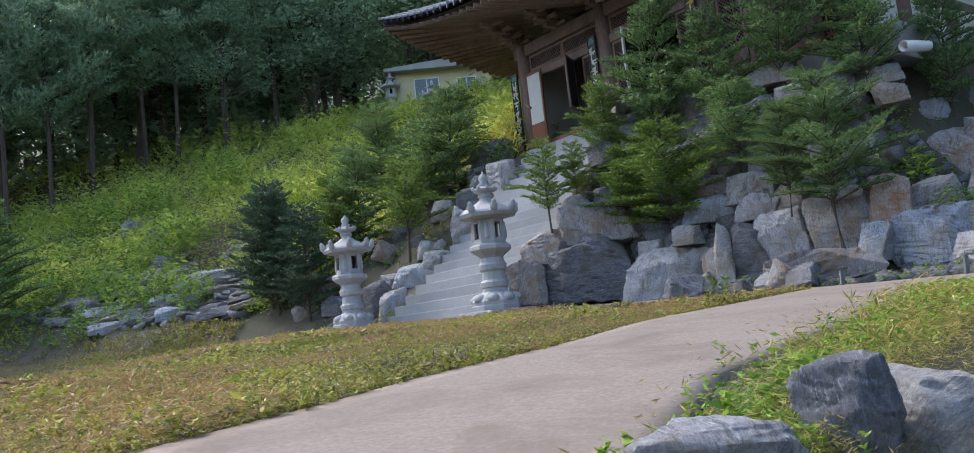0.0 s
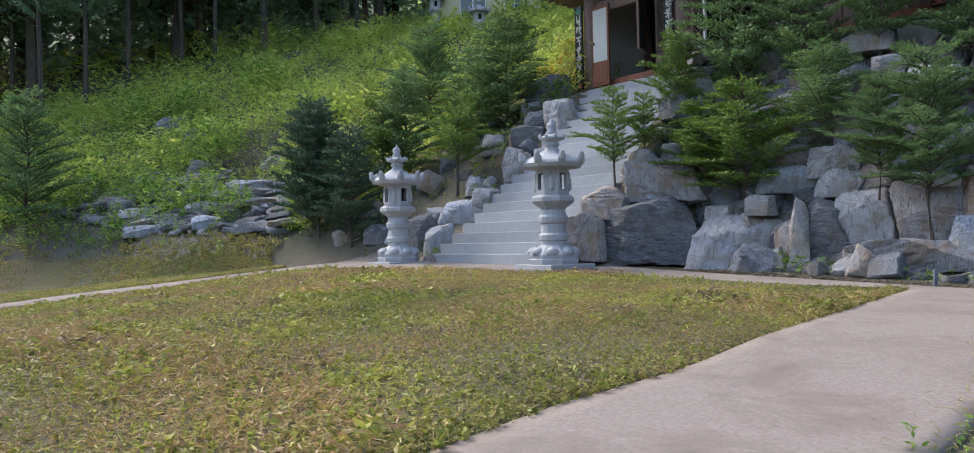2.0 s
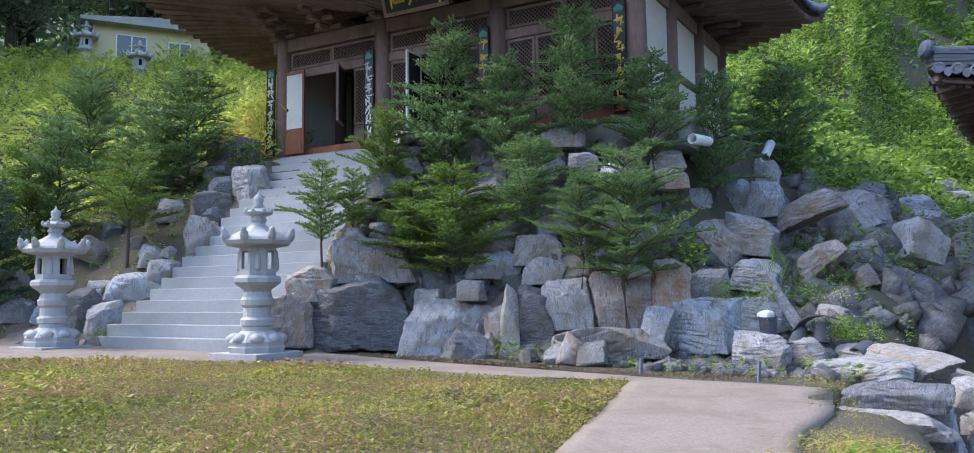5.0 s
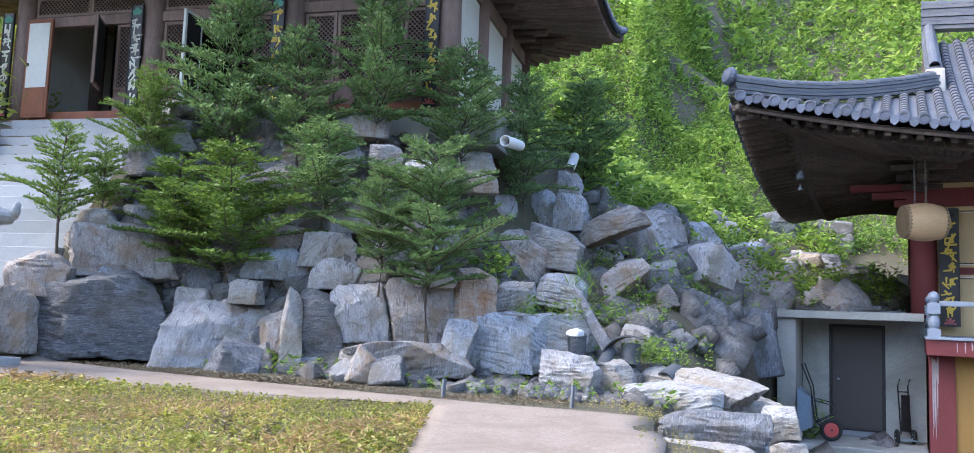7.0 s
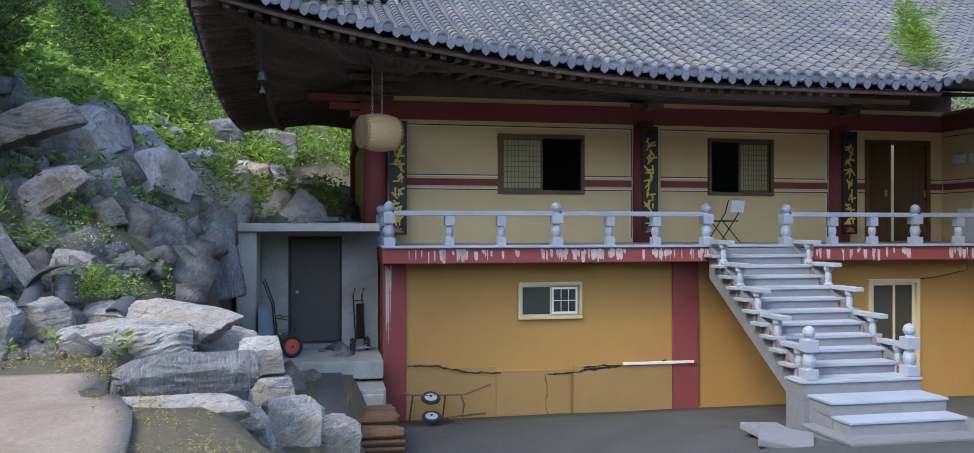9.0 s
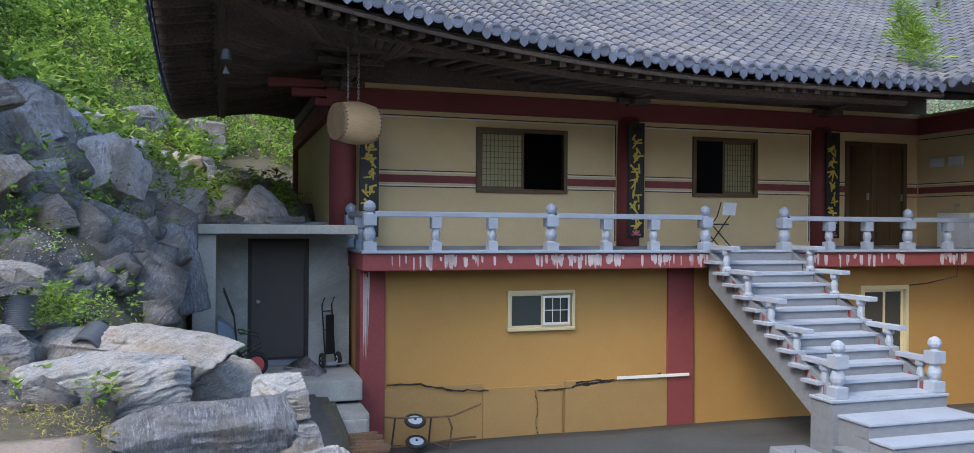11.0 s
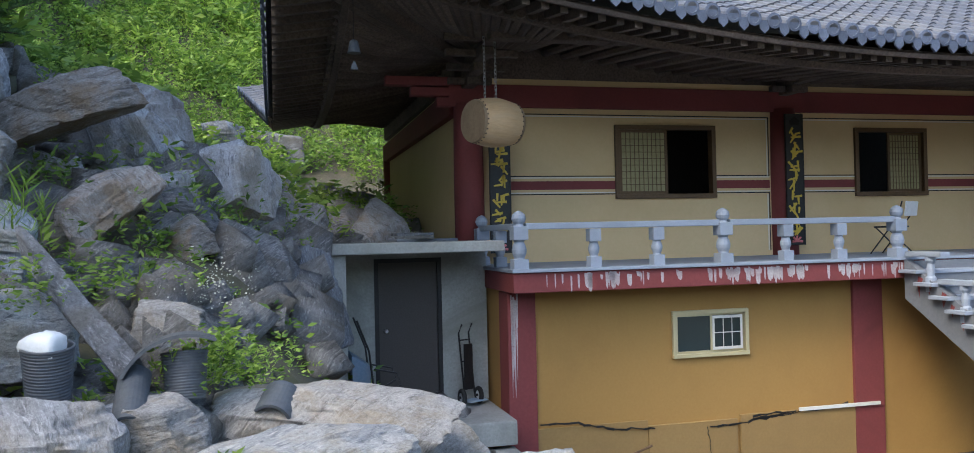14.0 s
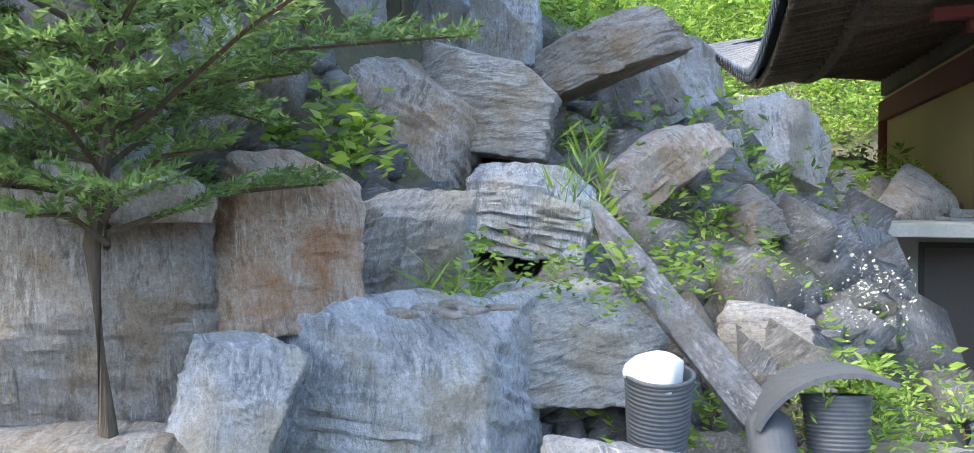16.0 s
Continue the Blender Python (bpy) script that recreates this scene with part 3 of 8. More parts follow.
def sliding_window(s0, s1, z0, z1, d, mat, half, name="window", panes=None, label="", grille=None, t=0.055, u=0.05):
    """Outer frame, two sashes, panes; half: which side stands open and dark ('l', 'r' or '')."""
    fr = thing(name, Matrix.Identity(4), label, "window")
    fr.parent = house
    del fr["category"]
    bm = bmesh.new()
    box(bm, s0 - 0.02, s1 + 0.02, d - 0.03, d + 0.12, z1 - t, z1 + 0.02, 0.006)
    box(bm, s0 - 0.02, s1 + 0.02, d - 0.04, d + 0.12, z0 - 0.02, z0 + t, 0.006)
    box(bm, s0 - 0.02, s0 + t, d - 0.03, d + 0.12, z0 + t, z1 - t, 0.006)
    box(bm, s1 - t, s1 + 0.02, d - 0.03, d + 0.12, z0 + t, z1 - t, 0.006)
    part("window_frame", bm, mat, fr)
    mid = (s0 + s1) / 2
    for key, a, b, dd in (("l", s0 + t, mid + 0.03, 0.0), ("r", mid - 0.03, s1 - t, 0.045)):
        if half == key:
            continue
        bm = bmesh.new()
        box(bm, a, a + u, d + dd, d + dd + 0.035, z0 + t, z1 - t, 0.004)
        box(bm, b - u, b, d + dd, d + dd + 0.035, z0 + t, z1 - t, 0.004)
        box(bm, a + u, b - u, d + dd, d + dd + 0.035, z0 + t, z0 + t + u, 0.004)
        box(bm, a + u, b - u, d + dd, d + dd + 0.035, z1 - t - u, z1 - t, 0.004)
        part("sash", bm, mat, fr)
        gm = panes if panes else M_GLASS
        part("pane", bx(a + u, b - u, d + dd + 0.014, d + dd + 0.02, z0 + t + u, z1 - t - u), gm, fr)
        if grille:
            bm = bmesh.new()
            nx, nz = grille
            for k in range(1, nx):
                x = a + u + (b - a - 2 * u) * k / nx
                box(bm, x - 0.005, x + 0.005, d + dd + 0.004, d + dd + 0.013, z0 + t + u, z1 - t - u)
            for k in range(1, nz):
                z = z0 + t + u + (z1 - z0 - 2 * t - 2 * u) * k / nz
                box(bm, a + u, b - u, d + dd + 0.004, d + dd + 0.012, z - 0.005, z + 0.005)
            part("lattice", bm, mat, fr)
    return fr


M_PAPER = surface("lattice_paper", (0.3, 0.26, 0.13), (0.37, 0.33, 0.17), (0.2, 0.2, 0.1), 2.0, 0.6)
lw = sliding_window(2.38, 3.55, 0.47, 1.1, 0.4, M_VINYL, "", label="cream vinyl sliding window with gridded pane", t=0.035, u=0.032)
part("lattice", wall_with_holes(3.0, 3.48, 0.54, 1.03, 0.4, 0.41, [(3.03, 3.168, 0.58, 0.778), (3.176, 3.308, 0.58, 0.778), (3.316, 3.45, 0.58, 0.778), (3.03, 3.168, 0.79, 0.99), (3.176, 3.308, 0.79, 0.99), (3.316, 3.45, 0.79, 0.99)]), M_LINE_W, lw)
part("paper_stack", bx(2.45, 2.68, 0.5, 0.55, 0.53, 0.8), M_WHITE, lw)
gd = sliding_window(9.49, 10.6, -1.1, 1.08, 0.4, M_VINYL, "", name="glass_door", label="cream framed sliding glass door")

# storey above the balcony
UD = 2.4
holes = [(2.42, 4.23, 2.84, 4.03), (7.05, 8.55, 2.84, 4.03), (10.9, 12.4, 1.82, 4.02)]
hpart("upper_wall", wall_with_holes(0.0, 13.0, 1.8, 4.72, UD, UD + 0.18, holes), M_CREAM, label="cream painted wall")
hpart("side_wall_upper", bx(-0.2, 0.0, UD + 0.25, 10.9, 1.5, 4.75), M_CREAM, label="cream side wall")
hpart("rear_wall", bx(-0.2, 18, 10.9, 11.1, -1.6, 5.0), M_CREAM)
for a, b in ((-0.33, 0.14), (5.32, 5.8), (9.92, 10.4)):
    hpart("red_column", lathe(bmesh.new(), [(0.235, 1.81), (0.24, 3.2), (0.22, 4.35)], 24, m=Matrix.Translation(((a + b) / 2, UD - 0.02, 0))), M_RED, smooth=True)
hpart("red_column", lathe(bmesh.new(), [(0.22, 1.81), (0.22, 4.6)], 24, m=Matrix.Translation((-0.12, 10.9, 0))), M_RED, smooth=True)
hpart("red_beam", bx(-0.4, 13.0, UD - 0.1, UD - 0.004, 4.3, 4.66, 0.012), M_RED, label="dark red beam")
hpart("red_beam", bx(-0.34, -0.204, UD + 0.2, 10.9, 4.2, 4.62, 0.012), M_RED)
hpart("cream_strip", bx(-0.1, 13.0, UD - 0.06, UD - 0.004, 4.664, 4.76), M_CREAM)
for a, b in ((0.3, 5.3), (5.95, 9.9)):
    for c, e in ((a, 2.4), (4.25, b)) if a < 1 else ((a, 7.03), (8.57, b)):
        hpart("red_stripe", bx(c, e, UD - 0.006, UD - 0.002, 2.98, 3.12), M_RED)
        for z0, mm in ((2.92, M_LINE_W), (2.895, M_LINE_K), (3.165, M_LINE_W), (3.19, M_LINE_K)):
            hpart("painted_line", bx(c, e, UD - 0.005, UD - 0.0015, z0, z0 + 0.018), mm)
    for mm, o in ((M_LINE_K, 0.0), (M_LINE_W, 0.03)):
        hpart("painted_line", bx(a, b - o, UD - 0.005, UD - 0.0015, 4.2 - o, 4.218 - o), mm)
        for z0, z1 in ((1.9, 2.9), (3.19, 4.2)):
            hpart("painted_line", bx(b - 0.02 - o, b - o, UD - 0.005, UD - 0.0015, z0, z1 - o), mm)
for z0, mm in ((2.98, M_RED), (3.165, M_LINE_W), (3.19, M_LINE_K), (2.9, M_LINE_K)):
    hpart("painted_line", bx(10.45, 10.88, UD - 0.006, UD - 0.002, z0, z0 + (0.14 if mm is M_RED else 0.018)), mm)
    hpart("painted_line", bx(12.42, 12.8, UD - 0.006, UD - 0.002, z0, z0 + (0.14 if mm is M_RED else 0.018)), mm)
sliding_window(2.42, 4.23, 2.84, 4.03, UD - 0.02, M_BROWNFR, "r", panes=M_PAPER, label="brown sliding window with lattice, half open", grille=(10, 9))
sliding_window(7.05, 8.55, 2.84, 4.03, UD - 0.02, M_BROWNFR, "l", panes=M_PAPER, label="brown sliding window with lattice, half open", grille=(10, 9))
# near-black sheets put the rooms' shade behind the openings
hpart("room_shade_sheet", bx(0.2, 12.9, UD + 2.4, UD + 2.5, 1.8, 4.7), M_DARK)
hpart("room_shade_sheet", bx(0.2, 12.9, UD + 0.2, UD + 2.4, 1.6, 1.8), M_DARK)
hpart("room_shade_sheet", bx(0.3, 12.9, 2.8, 2.9, -1.6, 1.5), M_DARK)
# doorway with two leaves, one swung out
dfr = bmesh.new()
box(dfr, 10.82, 10.92, UD - 0.04, UD + 0.15, 1.81, 4.1, 0.008)
box(dfr, 12.38, 12.48, UD - 0.04, UD + 0.15, 1.81, 4.1, 0.008)
box(dfr, 10.92, 12.38, UD - 0.04, UD + 0.15, 4.0, 4.1, 0.008)
hpart("door_frame", dfr, M_BROWNFR)


def panel_leaf(w, h, mat, parent, m):
    bm = bx(0, w, -0.02, 0.02, 0, h, 0.005)
    for r in range(4):
        for c in range(2):
            x0, z0 = 0.09 + c * (w - 0.09) / 2, 0.1 + r * (h - 0.1) / 4
            box(bm, x0, x0 + (w - 0.27) / 2, -0.034, -0.021, z0, z0 + (h - 0.1) / 4 - 0.1, 0.006)
    leaf = part("door_leaf", bm, mat, parent)
    leaf.matrix_basis = m
    part("handle", bx(w - 0.09, w - 0.05, -0.08, -0.035, h * 0.45, h * 0.52, 0.006), M_STEEL, leaf, "steel handle")
    return leaf


panel_leaf(0.8, 2.2, M_BROWNFR, house, pose(11.6, UD + 0.03, 1.82))
panel_leaf(0.6, 2.18, M_BROWNFR, house, pose(10.93, UD, 1.82, 0, 0, -80))
# wing that comes forward at the far end
hpart("wing_wall", bx(12.8, 13.0, -7, UD, 1.8, 4.75), M_CREAM)
hpart("wing_wall", bx(13.0, 13.2, -7, 0.42, -1.6, 1.6), M_OCHRE)
hpart("wing_beam", bx(12.69, 12.796, -7, UD - 0.11, 4.3, 4.66, 0.012), M_RED)
hpart("wing_column", bx(12.6, 12.795, -0.3, 0.1, 1.81, 4.3, 0.02), M_RED)
for z0, mm in ((2.98, M_RED), (3.165, M_LINE_W), (3.19, M_LINE_K), (2.9, M_LINE_K), (4.18, M_LINE_K)):
    hpart("painted_line", bx(12.792, 12.797, 0.2, UD - 0.05, z0, z0 + (0.14 if mm is M_RED else 0.018)), mm)
for k in (0, 1):
    hpart("switch_box", bx(12.74, 12.79, 1.15 + k * 0.5, 1.5 + k * 0.5, 3.55, 3.75, 0.01), M_WHITE, label="white switch box")
hpart("wing_slab", bx(12.0, 13.0, -7, -0.17, 1.5, 1.8, 0.01), M_RED)

# ---- roof
EAVE_D, EAVE_S, RIDGE_D = -1.3, -3.15, 6.0


def eave_z(s):
    return 4.7 + 1.2 * (max(0.0, 6.0 - s) / 9.15) ** 2


def front_z(s, d):
    t = (d - EAVE_D) / (RIDGE_D - EAVE_D)
    lift = (eave_z(s) - 4.7) * max(0.0, 1 - t) ** 1.5
    return 4.7 + lift + 3.95 * (0.86 * t + 0.14 * t * t)


def side_eave_z(d):
    return 4.75 + (1.13 * ((5.5 - d) / 6.8) ** 2 if d < 5.5 else 1.7 * ((d - 5.5) / 7.9) ** 2)


def side_eave_s(d):
    return EAVE_S - 0.8 * max(0.0, (d - 8) / 5.4) ** 2


def side_z(s, d):
    t = max(0.0, (s - side_eave_s(d)) / 7.3)
    return 4.7 + (side_eave_z(d) - 4.7) * max(0.0, 1 - t) ** 1.5 + 3.95 * (0.86 * t + 0.14 * t * t)


def tile_line(pts, r, step=0.3):
    """A run of overlapping half-round tiles along a curve of points; each tile is a little wider at its lower end."""
    bm = bmesh.new()
    p = [Vector(q) for q in pts]
    L = [0.0]
    for a, b in zip(p, p[1:]):
        L.append(L[-1] + (b - a).length)

    def at(u):
        for i in range(len(p) - 1):
            if u <= L[i + 1] or i == len(p) - 2:
                return p[i].lerp(p[i + 1], (u - L[i]) / max(L[i + 1] - L[i], 1e-6))
    u = 0.0
    while u < L[-1] - 0.02:
        v = min(u + step, L[-1])
        a, b = at(u), at(v)
        t = (b - a).normalized()
        side = t.cross(Vector((0, 0, 1))).normalized()
        up = side.cross(t)
        rings = []
        for q, rr, lift in ((a, r * 1.04, 0.012), (b, r * 0.93, 0.0)):
            rings.append([bm.verts.new(q + side * rr * math.cos(w) + up * (rr * math.sin(w) + lift)) for w in (math.pi * k / 6 for k in range(7))])
        for k in range(6):
            bm.faces.new((rings[0][k], rings[0][k + 1], rings[1][k + 1], rings[1][k]))
        bm.faces.new(rings[0][::-1])
        u = v
    return bm


TILE_STEP = 0.283
roof_bed = bmesh.new()
# bed of concave tiles on the front slope
ns, nd = 96, 22
cols = []
for i in range(ns + 1):
    s = EAVE_S + 0.06 + (17 - EAVE_S) * i / ns
    col = []
    d_low = EAVE_D if s < 9.8 else EAVE_D + (s - 9.8)
    hip_top = 6.0 if s > 0.1 else EAVE_D + (s - EAVE_S)
    for j in range(nd + 1):
        d = d_low + (max(hip_top, d_low + 0.02) - d_low) * j / nd
        col.append(roof_bed.verts.new((s, d, front_z(s, d) - 0.015)))
    cols.append(col)
for a, b in zip(cols, cols[1:]):
    for j in range(nd):
        roof_bed.faces.new((a[j], b[j], b[j + 1], a[j + 1]))
hpart("tile_bed", roof_bed, M_TILE, label="grey concave roof tiles", smooth=True)
n_rows = int((16 - EAVE_S) / TILE_STEP)
for i in range(n_rows):
    s = EAVE_S + 0.2 + i * TILE_STEP
    d0 = EAVE_D if s < 9.75 else EAVE_D + (s - 9.75)
    d1 = RIDGE_D if s > 0.15 else EAVE_D + (s - EAVE_S)
    if d1 - d0 < 0.12:
        continue
    n = max(2, int((d1 - d0) / 0.6))
    pts = [(s, d0 + (d1 - d0) * k / n, front_z(s, d0 + (d1 - d0) * k / n)) for k in range(n + 1)]
    row = hpart("tile_rib", tile_line(pts, 0.082), M_TILE)
    if s < 9.75:
        z = front_z(s, d0)
        end = lathe(bmesh.new(), [(0.1, -0.03), (0.102, 0.015), (0.07, 0.02), (0.064, 0.008)], 12, m=Matrix.Translation((s, d0 - 0.01, z + 0.025)) @ pose(0, 0, 0, 90))
        part("tile_end", end, M_TILE_END, row, "round grey tile end")
        drip = prism(bmesh.new(), [(s + 0.06, z + 0.0), (s + 0.08, z - 0.11), (s + TILE_STEP / 2, z - 0.165), (s + TILE_STEP - 0.08, z - 0.11), (s + TILE_STEP - 0.06, z + 0.0)], d0 - 0.02, d0 + 0.01)
        part("drip_tile", drip, M_TILE_END, row)
# side slope
side = bmesh.new()
cols = []
for i in range(50):
    d = EAVE_D + 14.7 * i / 49
    e0 = side_eave_s(d)
    top = max(min(0.1, EAVE_S + min(d - EAVE_D, 13.5 - d + 0.02)), e0 + 0.02)
    cols.append([side.verts.new((e0 + (top - e0) * j / 8, d, side_z(e0 + (top - e0) * j / 8, d) - 0.01)) for j in range(9)])
for a, b in zip(cols, cols[1:]):
    for j in range(8):
        side.faces.new((a[j + 1], b[j + 1], b[j], a[j]))
hpart("side_tile_bed", side, M_TILE, smooth=True)
for i in range(52):
    d = EAVE_D + 0.15 + i * TILE_STEP
    e0 = side_eave_s(d)
    top = min(0.1, EAVE_S + min(d - EAVE_D, 13.5 - d))
    if top - e0 < 0.15:
        continue
    row = hpart("tile_rib", tile_line([(e0 - 0.04 + (top - e0) * k / 4, d, side_z(e0 + (top - e0) * k / 4, d)) for k in range(5)], 0.082), M_TILE)
    part("tile_end", lathe(bmesh.new(), [(0.09, -0.03), (0.09, 0.015), (0.06, 0.02)], 10, m=Matrix.Translation((e0 - 0.05, d, side_z(e0, d) + 0.03)) @ pose(0, 0, 0, 0, -90)), M_TILE_END, row)
    drip = bmesh.new()
    z = side_z(e0, d)
    va = [drip.verts.new((e0 - 0.05, d + o, z + q)) for o, q in ((0.06, 0.0), (0.08, -0.11), (TILE_STEP / 2, -0.165), (TILE_STEP - 0.08, -0.11), (TILE_STEP - 0.06, 0.0))]
    vb = [drip.verts.new((v.co.x + 0.03, v.co.y, v.co.z)) for v in va]
    drip.faces.new(va)
    drip.faces.new(vb[::-1])
    for k in range(5):
        drip.faces.new((va[(k + 1) % 5], va[k], vb[k], vb[(k + 1) % 5]))
    part("drip_tile", drip, M_TILE_END, row)


def ridge(name, pts, w, h, layers=4):
    """A built-up ridge of laid tiles with a round capping."""
    bm = bmesh.new()
    pts = [Vector(p) for p in pts]
    for l in range(layers):
        ww = w * (1.0 if l % 2 else 0.86) / 2
        z0, z1 = h * l / layers, h * (l + 0.85) / layers
        ring = []
        for i, p in enumerate(pts):
            t = (pts[min(i + 1, len(pts) - 1)] - pts[max(i - 1, 0)])
            sd = Vector((t.y, -t.x, 0)).normalized() * ww
            ring.append([bm.verts.new(p + sd * k + Vector((0, 0, z))) for k, z in ((-1, z0), (1, z0), (1, z1), (-1, z1))])
        for a, b in zip(ring, ring[1:]):
            for k in range(4):
                bm.faces.new((a[k], a[(k + 1) % 4], b[(k + 1) % 4], b[k]))
        bm.faces.new(ring[0][::-1])
        bm.faces.new(ring[-1])
    rd = hpart(name, bm, M_TILE)
    part("cap_tiles", tile_line([p + Vector((0, 0, h)) for p in pts], w * 0.36, 0.32), M_TILE, rd, smooth=False)
    return rd


hip = ridge("hip_ridge", [(EAVE_S + 0.05 + 3.3 * t, EAVE_D + 0.05 + 3.3 * t, front_z(EAVE_S + 3.3 * t, EAVE_D + 3.3 * t) + 0.03) for t in (0, 0.2, 0.4, 0.6, 0.8, 1.0)], 0.26, 0.26)
part("end_tile", lathe(bmesh.new(), [(0.0, -0.06), (0.15, -0.06), (0.17, 0.0), (0.13, 0.06), (0.0, 0.08)], 14, m=Matrix.Translation((EAVE_S, EAVE_D, eave_z(EAVE_S) + 0.34)) @ pose(0, 0, 0, 78, 0, -45)), M_TILE_END, hip, "dark upright ridge-end tile")
fall = ridge("descending_ridge", [(0.15, 6 - 3.9 * t, front_z(0.15, 6 - 3.9 * t) + 0.02) for t in (0, 0.25, 0.5, 0.75, 1.0)], 0.3, 0.42, 5)
part("mortar_end", bx(-0.02, 0.32, 1.9, 2.12, 6.35, 6.95, 0.05), M_BONE, fall, "weathered pale mortar end of the ridge")
ridge("main_ridge", [(s, 6.0, 8.65 + 0.35 * ((8 - s) / 8) ** 2) for s in (0, 2, 4, 6, 8, 10, 12, 14, 17)], 0.36, 0.6, 6)
gb = bmesh.new()
gv = [gb.verts.new(p) for p in ((0.12, 2.1, 6.4), (0.12, 9.9, 6.4), (0.12, 6.0, 8.7), (0.02, 2.1, 6.4), (0.02, 9.9, 6.4), (0.02, 6.0, 8.7))]
for q in ((0, 1, 2), (5, 4, 3), (0, 3, 4, 1), (1, 4, 5, 2), (2, 5, 3, 0)):
    gb.faces.new([gv[k] for k in q])
hpart("gable_boards", gb, M_WOOD)
# rear slope closes the roof
rear = bmesh.new()
rv = [rear.verts.new(p) for p in ((0.1, 6.0, 8.62), (17, 6.0, 8.62), (17, 13.4, 4.9), (-3.9, 13.4, 6.4), (0.1, 9.9, 6.45))]
rear.faces.new(rv[::-1])
hpart("rear_tile_bed", rear, M_TILE)
# wing roof: slope that faces the yard corner
wing = bmesh.new()


def wing_z(s, d):
    t = (s - 9.8) / 7.2
    return 4.7 + 0.9 * max(0.0, (-d - 2.5) / 9) ** 2 * max(0.0, 1 - t) + 3.95 * (0.86 * t + 0.14 * t * t)


cols = []
for i in range(30):
    d = -9 + (RIDGE_D + 9) * i / 29
    s0 = 9.8 if d < EAVE_D else 9.8 + (d - EAVE_D)
    cols.append([wing.verts.new((s0 + (17 - s0) * j / 10, d, wing_z(s0 + (17 - s0) * j / 10, d))) for j in range(11)])
for a, b in zip(cols, cols[1:]):
    for j in range(10):
        wing.faces.new((a[j + 1], b[j + 1], b[j], a[j]))
hpart("wing_tile_bed", wing, M_TILE, smooth=True)
for i in range(52):
    d = -8.8 + i * TILE_STEP
    s0 = 9.75 if d < EAVE_D else 9.75 + (d - EAVE_D)
    if s0 > 16.5:
        break
    row = hpart("tile_rib", tile_line([(s0 + (17 - s0) * k / 8, d, wing_z(s0 + (17 - s0) * k / 8, d) + 0.01) for k in range(9)], 0.082), M_TILE)
    if d < EAVE_D:
        part("tile_end", lathe(bmesh.new(), [(0.09, -0.03), (0.09, 0.015), (0.06, 0.02)], 10, m=Matrix.Translation((s0 - 0.01, d, wing_z(s0, d) + 0.03)) @ pose(0, 0, 0, 0, -90)), M_TILE_END, row)
ridge("wing_ridge", [(17, d, 8.65) for d in (-9, -5, 0, 6)], 0.36, 0.6, 6)
# soffit boards, rafters and brackets
sof = bmesh.new()
cols = []
for i in range(25):
    s = EAVE_S + 0.1 + (13 - EAVE_S) * (i / 24) ** 1.5
    cols.append([sof.verts.new((s, d, min(eave_z(s) - 0.16 + 0.16 * (d - EAVE_D), front_z(s, d) - 0.13, side_z(s, d) - 0.13 if s < 3 else 99))) for d in (EAVE_D + 0.06, -0.5, 0.2, 0.9, 1.7, 2.6)])
for a, b in zip(cols, cols[1:]):
    for j in range(5):
        sof.faces.new((a[j], a[j + 1], b[j + 1], b[j]))
# eave shade between the rafters is painted into these boards
hpart("soffit", sof, M_SOFFIT_SHADE, label="weathered soffit boards, coloured dark for the eave shade")
sof = bmesh.new()
cols = []
for i in range(20):
    d = EAVE_D + 0.1 + 14.4 * i / 19
    e0 = side_eave_s(d)
    cols.append([sof.verts.new((s, d, min(side_eave_z(d) - 0.16 + 0.16 * (s - e0), side_z(s, d) - 0.13, front_z(s, d) - 0.13))) for s in (e0 + 0.06, -2.4, -1.6, -0.8, 0.1)])
for a, b in zip(cols, cols[1:]):
    for j in range(4):
        sof.faces.new((a[j + 1], a[j], b[j], b[j + 1]))
hpart("soffit", sof, M_SOFFIT_SHADE)
hpart("eave_board", tube(bmesh.new(), [(s, EAVE_D + 0.14, eave_z(s) - 0.17) for s in np.linspace(EAVE_S + 0.12, 9.8, 24)], 0.05, 6), M_WOOD)
hpart("eave_board", tube(bmesh.new(), [(side_eave_s(d) + 0.14, d, side_eave_z(d) - 0.17) for d in np.linspace(EAVE_D + 0.05, 13.3, 22)], 0.05, 6), M_WOOD)
for k in range(30):
    s = 0.55 + k * 0.33
    if s < 9.6:
        hpart("rafter", tube(bmesh.new(), [(s, EAVE_D + 1.0, eave_z(s) - 0.13), (s, 2.5, eave_z(s) + 0.2)], 0.075, 8), M_WOOD)
